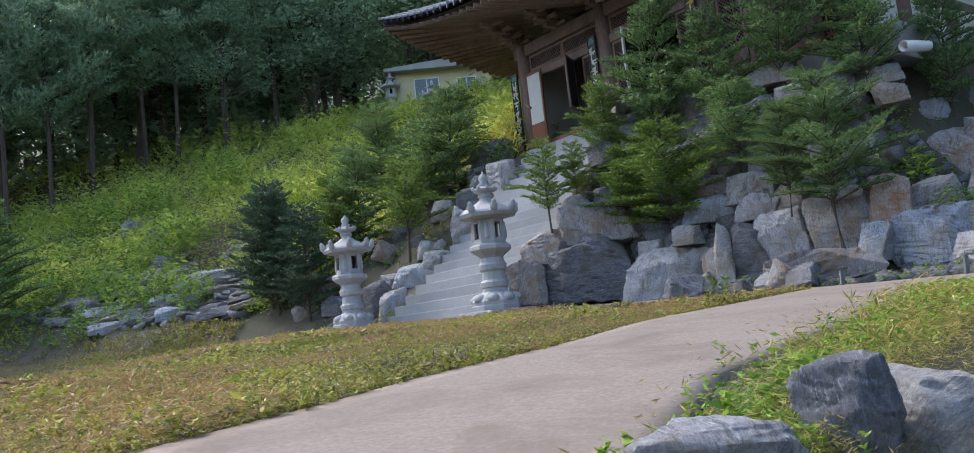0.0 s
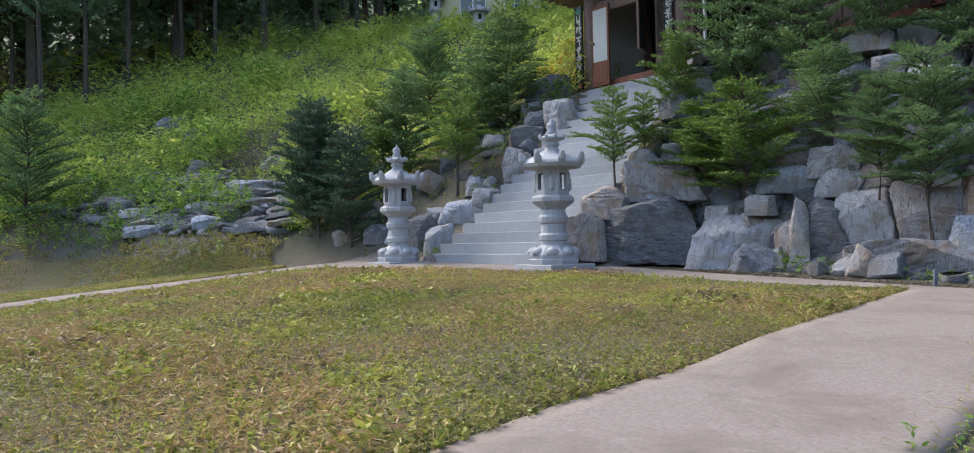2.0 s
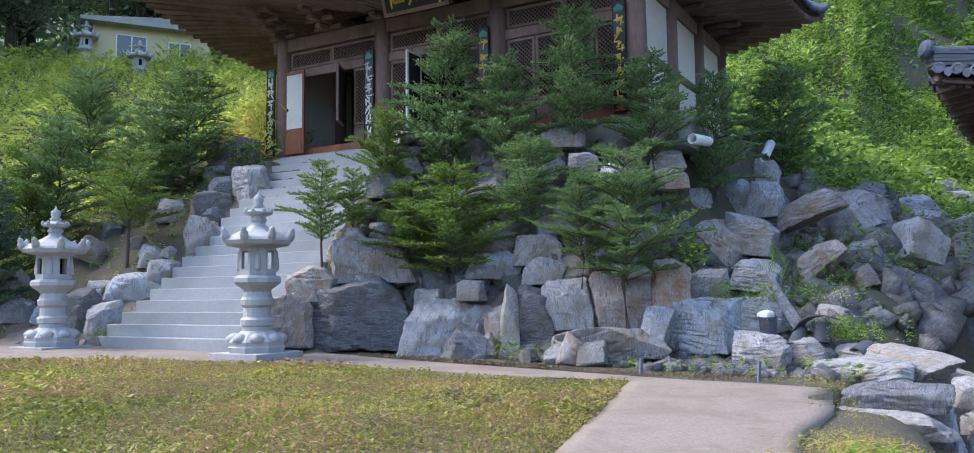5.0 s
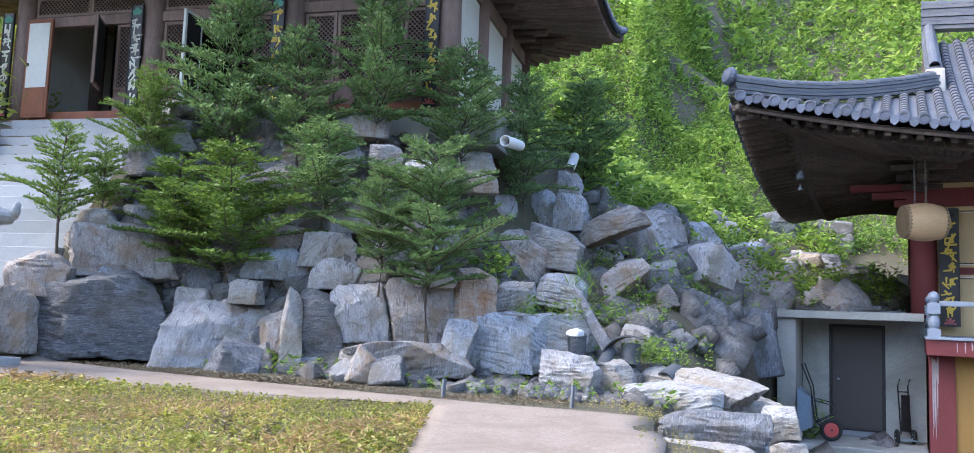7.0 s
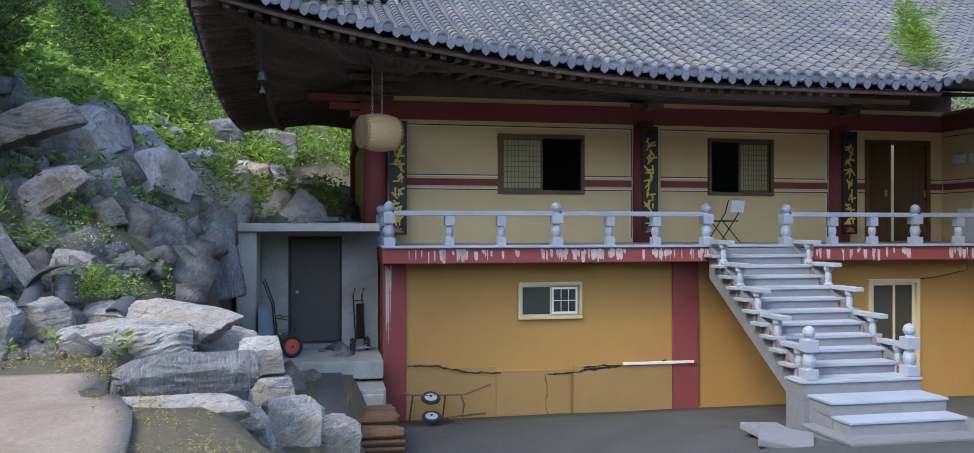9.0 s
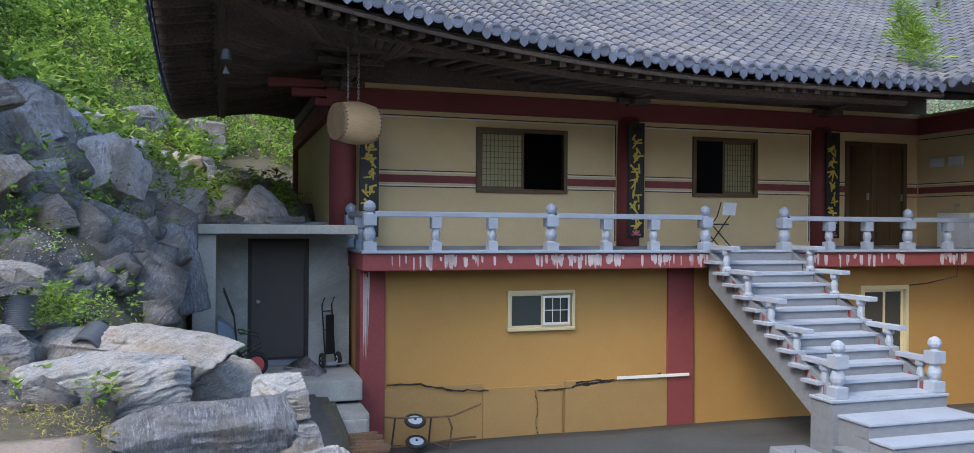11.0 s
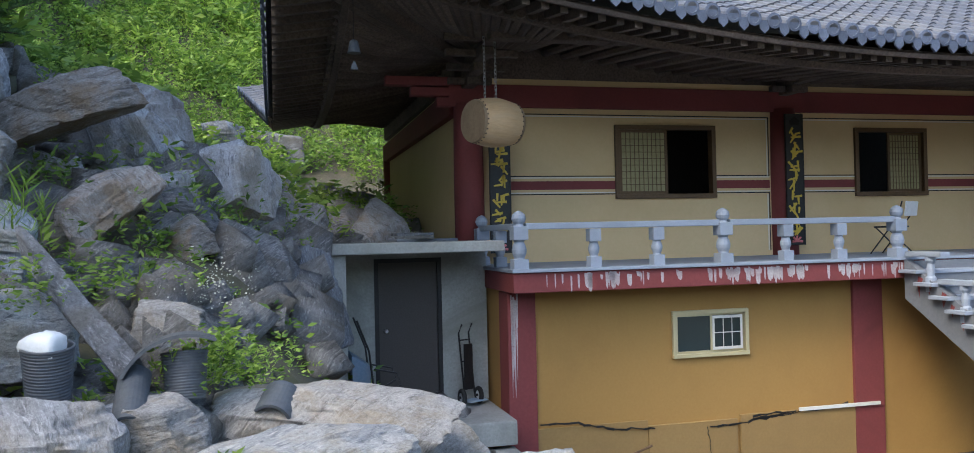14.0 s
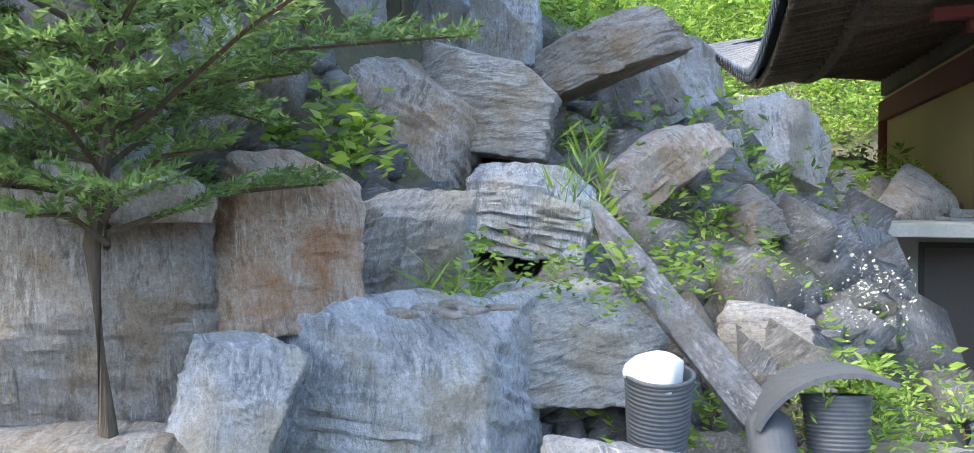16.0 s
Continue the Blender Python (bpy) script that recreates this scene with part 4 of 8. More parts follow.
for k in range(19):          # fan of rafters under the corner, front and side
    t = (k + 0.5) / 19
    for sd in (0, 1):
        if sd == 0:
            tip = Vector((EAVE_S + 0.9 + 2.9 * t, EAVE_D + 0.85, 0))
            tip.z = eave_z(tip.x) - 0.16
        else:
            tip = Vector((EAVE_S + 0.85, EAVE_D + 0.9 + 3.6 * t, 0))
            tip.z = side_eave_z(tip.y) - 0.16
        root = Vector((-0.1 + (0.5 * t if sd == 0 else 0), 2.3 + (0.7 * t if sd else 0), 5.15))
        hpart("rafter", tube(bmesh.new(), [root, tip.lerp(root, 0.3) + Vector((0, 0, -0.08)), tip], [0.08, 0.085, 0.075], 8), M_WOOD)
for k in range(24):
    d = 3.4 + k * 0.41
    hpart("rafter", tube(bmesh.new(), [(side_eave_s(d) + 0.85, d, side_eave_z(d) - 0.16), (-0.1, min(d, 10.9 - 0.1 * k / 22), 5.1)], 0.06, 7), M_WOOD)
for k in range(62):          # short upper rafters along the side eave
    d = EAVE_D + 0.32 + k * 0.23
    e0, z = side_eave_s(d), side_eave_z(d)
    run = min(0.95, 0.3 + 0.55 * (d - EAVE_D))
    hpart("flying_rafter", prism(bmesh.new(), [(e0 + 0.07, z - 0.3), (e0 + run, z - 0.3 + 0.15 * run), (e0 + run, z - 0.17 + 0.15 * run), (e0 + 0.07, z - 0.17)], d - 0.05, d + 0.05), M_WOOD)
hpart("eave_board", tube(bmesh.new(), [(side_eave_s(d) + 0.98, d, side_eave_z(d) - 0.17) for d in np.linspace(EAVE_D + 1.1, 13.0, 22)], 0.085, 6), M_WOOD)
for k in range(46):          # and along the front eave
    s = EAVE_S + 0.34 + k * 0.24
    if s < 9.6:
        z, run = eave_z(s), min(0.95, 0.3 + 0.55 * (s - EAVE_S))
        front = bmesh.new()
        va = [front.verts.new((s - 0.05, EAVE_D + q, z + o)) for q, o in ((0.22, -0.27), (run, -0.3 + 0.15 * run), (run, -0.17 + 0.15 * run), (0.22, -0.15))]
        vb = [front.verts.new((s + 0.05, v.co.y, v.co.z)) for v in va]
        front.faces.new(va)
        front.faces.new(vb[::-1])
        for q in range(4):
            front.faces.new((va[(q + 1) % 4], va[q], vb[q], vb[(q + 1) % 4]))
        hpart("flying_rafter", front, M_WOOD)
hpart("eave_board", tube(bmesh.new(), [(s, EAVE_D + 0.98, eave_z(s) - 0.17) for s in np.linspace(EAVE_S + 1.1, 9.8, 22)], 0.085, 6), M_WOOD)
hpart("corner_beam", tube(bmesh.new(), [(EAVE_S + 0.1, EAVE_D + 0.1, eave_z(EAVE_S) - 0.18), (-1.6, 0.5, 5.25), (-0.1, 2.3, 5.0)], [0.11, 0.14, 0.14], 6), M_WOOD)
hpart("eave_purlin", bx(-0.25, 13, 0.25, 0.5, 4.9, 5.12, 0.02), M_WOOD)
hpart("bracket_board", bx(-0.3, 13, UD - 0.05, UD + 0.12, 4.765, 5.35), M_WOOD)
hpart("bracket_board", bx(-0.3, -0.1, UD + 0.12, 10.9, 4.76, 5.35), M_WOOD)
for s in (-0.1, 5.56, 10.16):
    arms = []
    for j in range(4):
        arms.append((s - 0.1, s + 0.1, UD - 0.5 - 0.45 * j, UD - 0.04, 4.58 + 0.13 * j, 4.7 + 0.13 * j, 0.02))
        arms.append((s - 0.35 - 0.1 * j, s + 0.35 + 0.1 * j, UD - 0.3 - 0.4 * j, UD - 0.18 - 0.4 * j, 4.62 + 0.13 * j, 4.72 + 0.13 * j, 0.015))
    bracket(house, arms, M_WOOD)
bracket(house, [(-0.6 - 0.4 * j, -0.34, UD - 0.1, UD + 0.1, 4.3 + 0.16 * j, 4.44 + 0.16 * j, 0.02) for j in range(3)], M_RED)


# ---- granite balustrade, each post and rail a part
def post(parent, x, y, z, big):
    """A square-cut post with a round belly; the big ones carry a ball on a block."""
    bm = bmesh.new()
    m = Matrix.Translation((x, y, z))
    if big:
        box(bm, -0.1, 0.1, -0.1, 0.1, 0, 0.15, 0.008, m=m)
        lathe(bm, [(0.075, 0.145), (0.07, 0.17), (0.092, 0.22), (0.098, 0.27), (0.085, 0.33), (0.065, 0.37), (0.08, 0.405)], 16, m=m)
        box(bm, -0.1, 0.1, -0.1, 0.1, 0.4, 0.58, 0.008, m=m)
        lathe(bm, [(0.07, 0.575), (0.055, 0.605), (0.085, 0.64), (0.096, 0.68), (0.085, 0.73), (0.05, 0.765), (0.006, 0.785)], 16, m=m)
    else:
        box(bm, -0.08, 0.08, -0.08, 0.08, 0, 0.16, 0.006, m=m)
        lathe(bm, [(0.06, 0.155), (0.055, 0.18), (0.075, 0.24), (0.075, 0.28), (0.055, 0.345), (0.065, 0.365)], 14, m=m)
        box(bm, -0.08, 0.08, -0.08, 0.08, 0.36, 0.53, 0.006, m=m)
    return part("post", bm, M_MARBLE, parent)


rail = thing("balustrade", MB, "pale granite balustrade along the balcony edge", "balustrade")
for s in (0.0, 2.97, 5.84, 7.45, 10.21):
    post(rail, s, 0.0, 1.79, True)
for s in (1.04, 1.96, 3.96, 4.84, 8.42, 9.27, 11.17, 12.0):
    post(rail, s, 0.0, 1.79, False)
for a, b in ((0.08, 2.89), (3.05, 5.76), (7.53, 10.13), (10.29, 12.6)):
    part("rail", bx(a, b, -0.06, 0.06, 2.325, 2.41, 0.012), M_MARBLE, rail)
for d, big in ((0.95, False), (2.0, True)):
    post(rail, 0.0, d, 1.79, big)
part("rail", bx(-0.06, 0.06, 0.08, 1.92, 2.325, 2.41, 0.012), M_MARBLE, rail)

# ---- granite stair to the yard
stair = thing("outdoor_stair", MB, "pale granite stair with stepped balustrade up to the balcony", "stair")
NS = 11
rise, tread = (1.8 + 0.1) / NS, 3.1 / NS
for k in range(NS):
    z = 1.8 - rise * (k + 1)
    d = -0.16 - tread * (k + 1)
    part("step", bx(5.72, 7.68, d - 0.045, d + tread + 0.02, z - 0.05, z + 0.0, 0.008), M_MARBLE, stair)
    # riser coloured darker than the tread, to paint in its shade
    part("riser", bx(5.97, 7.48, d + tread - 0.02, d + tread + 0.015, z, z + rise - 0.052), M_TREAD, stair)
for x in (5.83, 7.5):
    bm = bmesh.new()
    out = [(0.1, 1.76), (-0.2, 1.76)]
    a = [bm.verts.new((x, -0.14, 1.78)), bm.verts.new((x, -3.3, -0.1)), bm.verts.new((x, -3.3, -1.6)), bm.verts.new((x, -2.9, -0.5)), bm.verts.new((x, -0.14, 1.2))]
    b = [bm.verts.new((x + 0.13, v.co.y, v.co.z)) for v in a]
    bm.faces.new(a)
    bm.faces.new(b[::-1])
    for k in range(5):
        bm.faces.new((a[(k + 1) % 5], a[k], b[k], b[(k + 1) % 5]))
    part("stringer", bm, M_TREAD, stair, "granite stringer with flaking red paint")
    for k in range(5):
        d, z = -0.3 - 0.6 * k, 1.8 - 0.38 * (k + 1)
        post_b = lathe(bmesh.new(), [(0.075, -0.1), (0.075, 0.1), (0.05, 0.13), (0.06, 0.22), (0.045, 0.3), (0.075, 0.34), (0.075, 0.4)], 8, math.pi / 8, m=Matrix.Translation((x + 0.06, d - 0.28, z)))
        part("baluster", post_b, M_MARBLE, stair)
        part("handrail", bx(x - 0.02, x + 0.14, d - 0.55, d + 0.12, z + 0.4, z + 0.47, 0.01), M_MARBLE, stair)
        bm = bmesh.new()
        for q in range(3):
            dd = d - 0.05 - 0.2 * q - rs.uniform(0, 0.1)
            zt = 1.78 + (dd + 0.14) * 0.595 - rs.uniform(0.02, 0.1)
            zb = max(zt - rs.uniform(0.12, 0.34), -0.9)
            vs = [bm.verts.new((x - 0.003, dd + o, zz)) for o, zz in ((0.0, zt), (-rs.uniform(0.04, 0.1), zt - 0.03), (-rs.uniform(0.03, 0.08), (zt + zb) / 2), (-0.02, zb), (0.02, (zt + zb) / 2 + 0.03))]
            bm.faces.new(vs)
        part("red_patch", bm, M_RED, stair)
    post(stair, x + 0.07, -3.22, -0.11, True)
for s0, s1, d0, d1, z1 in ((5.7, 7.7, -3.36, -2.9, -0.12), (5.8, 7.66, -3.92, -3.3, -0.31), (5.82, 7.64, -4.3, -3.6, -0.5), (5.6, 8.3, -4.66, -3.5, -0.69)):
    # block under each bottom step, riser shade painted in by the darker granite
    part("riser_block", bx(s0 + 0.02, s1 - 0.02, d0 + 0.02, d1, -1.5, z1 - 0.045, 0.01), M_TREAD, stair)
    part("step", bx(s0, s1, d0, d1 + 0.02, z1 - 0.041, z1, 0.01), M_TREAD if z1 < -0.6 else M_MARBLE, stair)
for q in ((5.15, -3.5, 15), (5.0, -4.1, -30)):
    slab = thing("stone_slab", MB @ pose(q[0], q[1], gz(*house_xy(q[0], q[1])) + 0.03, 8, 6, q[2]), "loose grey granite slab lying beside the stair", "stone slab", "loose slabs")
    part("block", bx(-0.35, 0.35, -0.3, 0.3, 0, 0.1, 0.02), M_TREAD, slab)

# ---- lean-to store with a flat concrete roof
shed = thing("lean_to_store", MB, "small grey concrete store with flat roof and steel door", "shed")
part("roof_slab", bx(-2.62, -0.14, 0.2, 2.3, 2.05, 2.19, 0.012), M_CONC, shed, "flat concrete slab")
part("pillar", bx(-2.55, -2.22, 0.28, 1.35, -0.4, 2.046, 0.015), M_CONC, shed)
part("back_wall", wall_with_holes(-2.22, -0.1, -0.12, 2.046, 1.4, 1.55, [(-1.72, -0.79, -0.02, 1.94)]), M_CONC, shed)
part("door_frame", wall_with_holes(-1.74, -0.77, -0.02, 1.96, 1.385, 1.5, [(-1.68, -0.83, 0.02, 1.9)]), M_BLKMET, shed)
sdoor = part("door", bx(-1.68, -0.83, 1.43, 1.48, 0.02, 1.9, 0.004), M_DOORM, shed, "dark brown steel door, closed")
part("knob", lathe(bmesh.new(), [(0.03, 0), (0.018, 0.02), (0.032, 0.04), (0.02, 0.06)], 12, m=Matrix.Translation((-1.58, 1.43, 0.93)) @ pose(0, 0, 0, 90)), M_STEEL, sdoor)
part("threshold", bx(-1.72, -0.79, 1.36, 1.6, -0.12, -0.022, 0.01), M_TREAD, shed)
plat = thing("concrete_platform", MB, "rough concrete platform with patterned retaining blocks before the store", "platform")
part("top_slab", bx(-2.3, -0.1, -0.1, 1.6, -0.45, -0.13, 0.03), M_CONC, plat)
part("lower_step", bx(-1.75, -0.1, -0.75, 0.1, -1.0, -0.5, 0.03), M_CONC, plat)
for k in range(4):
    part("patterned_block", bx(-1.7 + k * 0.4, -1.33 + k * 0.4, -0.78, -0.7, -0.85, -0.58, 0.03), M_CONC, plat)
part("base", bx(-2.0, -0.1, -0.7, 1.6, -1.7, -0.95), M_CONC, plat)


# ---------------------------------------------------------------- main hall on its terrace
hall = thing("temple_hall", MH, "old wooden temple hall with lattice doors and wide tiled eaves", "temple hall")


def apart(name, bm, mat, parent=None, label="", smooth=False):
    return part(name, bm, mat, parent or hall, label, smooth)


apart("plinth", bx(-0.9, 9.6, -0.35, 7.5, 4.6, 5.2, 0.03), M_CONC, label="grey stone plinth")
apart("floor", bx(-0.6, 8.9, 0.0, 6.6, 5.204, 5.32, 0.02), M_HWOOD)
SC = (-0.2, 2.72, 5.64, 8.56)
for s in SC:
    apart("column", lathe(bmesh.new(), [(0.2, 5.2), (0.205, 6.5), (0.18, 8.3)], 20, m=Matrix.Translation((s, 0.25, 0))), M_HWOOD, smooth=True)
for d in (2.2, 4.2, 6.2):
    apart("column", lathe(bmesh.new(), [(0.19, 5.2), (0.19, 8.3)], 16, m=Matrix.Translation((8.56, d, 0))), M_HWOOD, smooth=True)
    apart("column", lathe(bmesh.new(), [(0.19, 5.2), (0.19, 8.3)], 16, m=Matrix.Translation((-0.2, d, 0))), M_HWOOD, smooth=True)
apart("lintel", bx(-0.5, 8.9, 0.15, 0.35, 7.85, 8.15, 0.02), M_HWOOD)
apart("head_rail", bx(-0.2, 8.56, 0.2, 0.32, 7.2, 7.4, 0.01), M_HWOOD)
apart("sill_rail", bx(-0.2, 8.56, 0.18, 0.34, 5.32, 5.5, 0.01), M_REDWOOD)
apart("side_lintel", bx(8.46, 8.66, 0.35, 6.4, 7.85, 8.15, 0.02), M_HWOOD)
apart("side_rail", bx(8.5, 8.62, 0.35, 6.4, 6.5, 6.68, 0.01), M_HWOOD)
apart("side_wall", bx(8.53, 8.59, 0.4, 6.2, 5.3, 7.85), M_PLASTER, label="white plaster side wall between brown posts")
apart("side_wall", bx(-0.24, -0.16, 0.4, 6.2, 5.3, 7.85), M_PLASTER)
apart("rear_wall", bx(-0.2, 8.56, 6.2, 6.3, 5.3, 7.85), M_PLASTER)
# near-black sheet painting the shade inside the hall
apart("room_shade_sheet", bx(-0.1, 8.5, 2.6, 2.7, 5.3, 8.3), M_DARK)


def lattice(s0, s1, z0, z1, d, parent, name="lattice_panel", frame_mat=None):
    fm = frame_mat or M_HWOOD
    bm = bmesh.new()
    t = 0.06
    for q in ((s0, s0 + t, z0, z1), (s1 - t, s1, z0, z1), (s0 + t, s1 - t, z0, z0 + t), (s0 + t, s1 - t, z1 - t, z1)):
        box(bm, q[0], q[1], d - 0.025, d + 0.025, q[2], q[3], 0.004)
    p = part(name, bm, fm, parent)
    bm = bmesh.new()
    w, h = s1 - s0 - 2 * t, z1 - z0 - 2 * t
    step = 0.085
    n = int((w + h) / step)
    for k in range(1, n):
        c = k * step
        for flip in (0, 1):
            a = (min(c, w), max(0, c - w))
            b = (max(0, c - h), min(c, h))
            pts = []
            for x, z in (a, b):
                x = w - x if flip else x
                pts.append((s0 + t + x, d + (0.004 if flip else -0.004), z0 + t + z))
            if (Vector(pts[0]) - Vector(pts[1])).length > 0.05:
                tube(bm, pts, 0.009, 4, False)
    part("lattice", bm, fm, p)
    # near-black sheet, shade behind the lattice given as colour
    part("shade_backing", bx(s0 + t, s1 - t, d + 0.02, d + 0.03, z0 + t, z1 - t), M_DARK, p)
    return p


for b in range(3):
    s0, s1 = SC[b] + 0.2, SC[b + 1] - 0.2
    for k in range(2):
        w = (s1 - s0) / 2
        lattice(s0 + w * k, s0 + w * (k + 1), 7.42, 7.83, 0.26, hall, "transom")
    n = 4
    w = (s1 - s0) / n
    for k in range(n):
        if b == 0 and k in (0, 1, 2):
            continue
        if b == 1 and k in (1, 2):
            continue
        lattice(s0 + w * k + 0.01, s0 + w * (k + 1) - 0.01, 5.9, 7.19, 0.26, hall, "lattice_door")
        apart("door_panel", bx(s0 + w * k + 0.01, s0 + w * (k + 1) - 0.01, 0.24, 0.28, 5.51, 5.89, 0.004), M_HWOOD)
# open leaf turned flat to show its pale paper back, and one leaf at right angles
leaf = apart("door_leaf", bx(0.05, 0.62, 0.0, 0.05, 5.36, 7.3, 0.005), M_REDWOOD, label="reddish door leaf, open, pale panel")
part("pale_panel", bx(0.1, 0.57, -0.008, -0.001, 5.95, 7.22), M_PLASTER, leaf)
part("lower_panel", bx(0.1, 0.57, -0.012, -0.001, 5.42, 5.88, 0.004), M_REDWOOD, leaf)
part("ring_handle", lathe(bmesh.new(), [(0.03, 0), (0.04, 0.008), (0.03, 0.016)], 12, m=Matrix.Translation((0.13, -0.01, 6.4)) @ pose(0, 0, 0, 90)), M_BLKMET, leaf)
lf = lattice(0.0, 0.62, 5.9, 7.2, 0.0, hall, "lattice_door")
lf.matrix_basis = pose(1.62, 0.2, 0, 0, 0, -62)
lf2 = lattice(0.0, 0.55, 5.5, 7.2, 0.0, hall, "lattice_door", M_PLASTER)
lf2.matrix_basis = pose(3.75, 0.2, 0, 0, 0, -88)
apart("cabinet_in_room", bx(0.95, 1.25, 1.6, 2.0, 5.32, 5.9, 0.02), M_HWOOD)


# hanging boards with brushed characters, drawn as strokes
def stroke_char(x, z, h, d, rnd, mat, parent):
    """One brushed character: a few thick strokes in a square, the first carrying the others."""
    head = None
    for _ in range(rnd.randint(5, 7)):
        bm = bmesh.new()
        cx, cz = x + rnd.uniform(-0.3, 0.3) * h, z + rnd.uniform(-0.36, 0.36) * h
        L, a = rnd.uniform(0.2, 0.42) * h, rnd.choice([0.1, 0.15, 1.5, 1.6, 0.9, 2.3]) + rnd.uniform(-0.15, 0.15)
        ux, uz = math.cos(a) * L, math.sin(a) * L
        w0, w1 = 0.085 * h, 0.05 * h
        nx, nz = -math.sin(a), math.cos(a)
        prism(bm, [(cx - ux - nx * w1, cz - uz - nz * w1), (cx + ux - nx * w0, cz + uz - nz * w0), (cx + ux * 1.08, cz + uz * 1.08), (cx + ux + nx * w0, cz + uz + nz * w0), (cx - ux + nx * w1, cz - uz + nz * w1)], d - 0.006, d)
        o = part("character" if head is None else "stroke", bm, mat, head or parent)
        head = head or o
    return head


def char_board(m, w, h, n, mat, label, group, seed, top=M_GREENP):
    b = thing("hanging_board", m, label, "sign board", group)
    part("board", bx(-w / 2, w / 2, 0, 0.04, 0, h, 0.006), M_BLACK, b)
    fr = bmesh.new()
    for q in ((-w / 2, -w / 2 + 0.02, 0, h), (w / 2 - 0.02, w / 2, 0, h)):
        box(fr, q[0], q[1], -0.012, -0.001, q[2], q[3], 0.003)
    part("rim", fr, M_BLKMET, b)
    rnd = random.Random(seed)
    step = (h - 0.42) / n
    for k in range(n):
        stroke_char(0, h - 0.24 - step * (k + 0.5), min(step, w) * 0.92, -0.002, rnd, mat, b)
    part("crest", prism(bmesh.new(), [(-0.08, h - 0.19), (0.08, h - 0.19), (0.1, h - 0.12), (0.0, h - 0.04), (-0.1, h - 0.12)], -0.01, -0.001), top, b)
    fl = bmesh.new()
    for k in range(5):
        a = math.pi * k / 4
        tube(fl, [(0, -0.004, 0.06), (0.1 * math.cos(a), -0.006, 0.06 + 0.1 * math.sin(a))], [0.012, 0.022], 5)
    part("lotus", fl, M_PINK, b, "pink painted lotus")
    return b


for s, mat, sd in ((-0.42, M_PALE, 11), (2.5, M_PALE, 12), (5.42, M_GOLD, 13), (8.32, M_GOLD, 14)):
    char_board(MH @ Matrix.Translation((s, 0.0, 5.36)), 0.25, 2.1, 7, mat, "tall black board with brushed characters on the hall column", "hall boards", sd)
for s, sd in ((0.33, 21), (5.58, 22), (10.22, 23)):
    char_board(MB @ Matrix.Translation((s, UD - 0.34, 1.98)), 0.34, 2.25, 7, M_GOLD, "tall black board with yellow brushed characters on a red column", "house boards", sd, M_DARK)
plaque = thing("name_plaque", MH @ pose(4.2, -0.6, 7.9, 18), "black wooden name plaque with gold characters under the eaves", "sign board")
part("board", bx(-0.75, 0.75, 0, 0.06, 0, 0.65, 0.01), M_BLACK, plaque)
pr = random.Random(5)
for k in range(3):
    stroke_char(-0.48 + 0.48 * k, 0.33, 0.42, -0.002, pr, M_GOLD, plaque)
part("frame", wall_with_holes(-0.8, 0.8, -0.05, 0.7, -0.03, 0.02, [(-0.72, 0.72, 0.03, 0.62)]), M_HWOOD, plaque)

# eaves and roof of the hall
HE = dict(s0=-3.0, s1=10.75, d0=-2.3, d1=8.9)


def he_z(u, half, dist):
    return 8.55 + 1.0 * (abs(u) / half) ** 2.4 + 0.5 * dist


bm = bmesh.new()
ring_o, ring_i = [], []
N = 24
for side in range(4):
    for k in range(N):
        t = k / N
        if side == 0:
            p, u, half = (HE["s0"] + (HE["s1"] - HE["s0"]) * t, HE["d0"]), (t - 0.5) * 2, 1
        elif side == 1:
            p, u, half = (HE["s1"], HE["d0"] + (HE["d1"] - HE["d0"]) * t), (t - 0.5) * 2, 1
        elif side == 2:
            p, u, half = (HE["s1"] + (HE["s0"] - HE["s1"]) * t, HE["d1"]), (t - 0.5) * 2, 1
        else:
            p, u, half = (HE["s0"], HE["d1"] + (HE["d0"] - HE["d1"]) * t), (t - 0.5) * 2, 1
        z = he_z(u, half, 0)
        cx, cy = 4.3, 3.3
        ring_o.append((p[0], p[1], z))
        ring_i.append((cx + (p[0] - cx) * 0.45, cy + (p[1] - cy) * 0.42, z - 0.1))
vo = [bm.verts.new((x, y, z - 0.12)) for x, y, z in ring_o]
vi = [bm.verts.new((x, y, min(z, 8.9))) for x, y, z in ring_i]
for k in range(len(vo)):
    j = (k + 1) % len(vo)
    bm.faces.new((vo[k], vo[j], vi[j], vi[k]))
apart("soffit", bm, M_WOOD, label="dark weathered soffit of the eaves")
bm = bmesh.new()
vo = [bm.verts.new((x, y, z)) for x, y, z in ring_o]
vm = [bm.verts.new((4.3 + (x - 4.3) * 0.6, 3.3 + (y - 3.3) * 0.5, 9.9)) for x, y, z in ring_o]
vt = [bm.verts.new((4.3 + (x - 4.3) * 0.45, 3.3, 12.0)) for x, y, z in ring_o]
for k in range(len(vo)):
    j = (k + 1) % len(vo)
    bm.faces.new((vo[j], vo[k], vm[k], vm[j]))
    if (vt[k].co - vt[j].co).length > 1e-4:
        bm.faces.new((vm[j], vm[k], vt[k], vt[j]))
    else:
        bm.faces.new((vm[j], vm[k], vt[k]))
apart("tile_bed", bm, M_TILE)
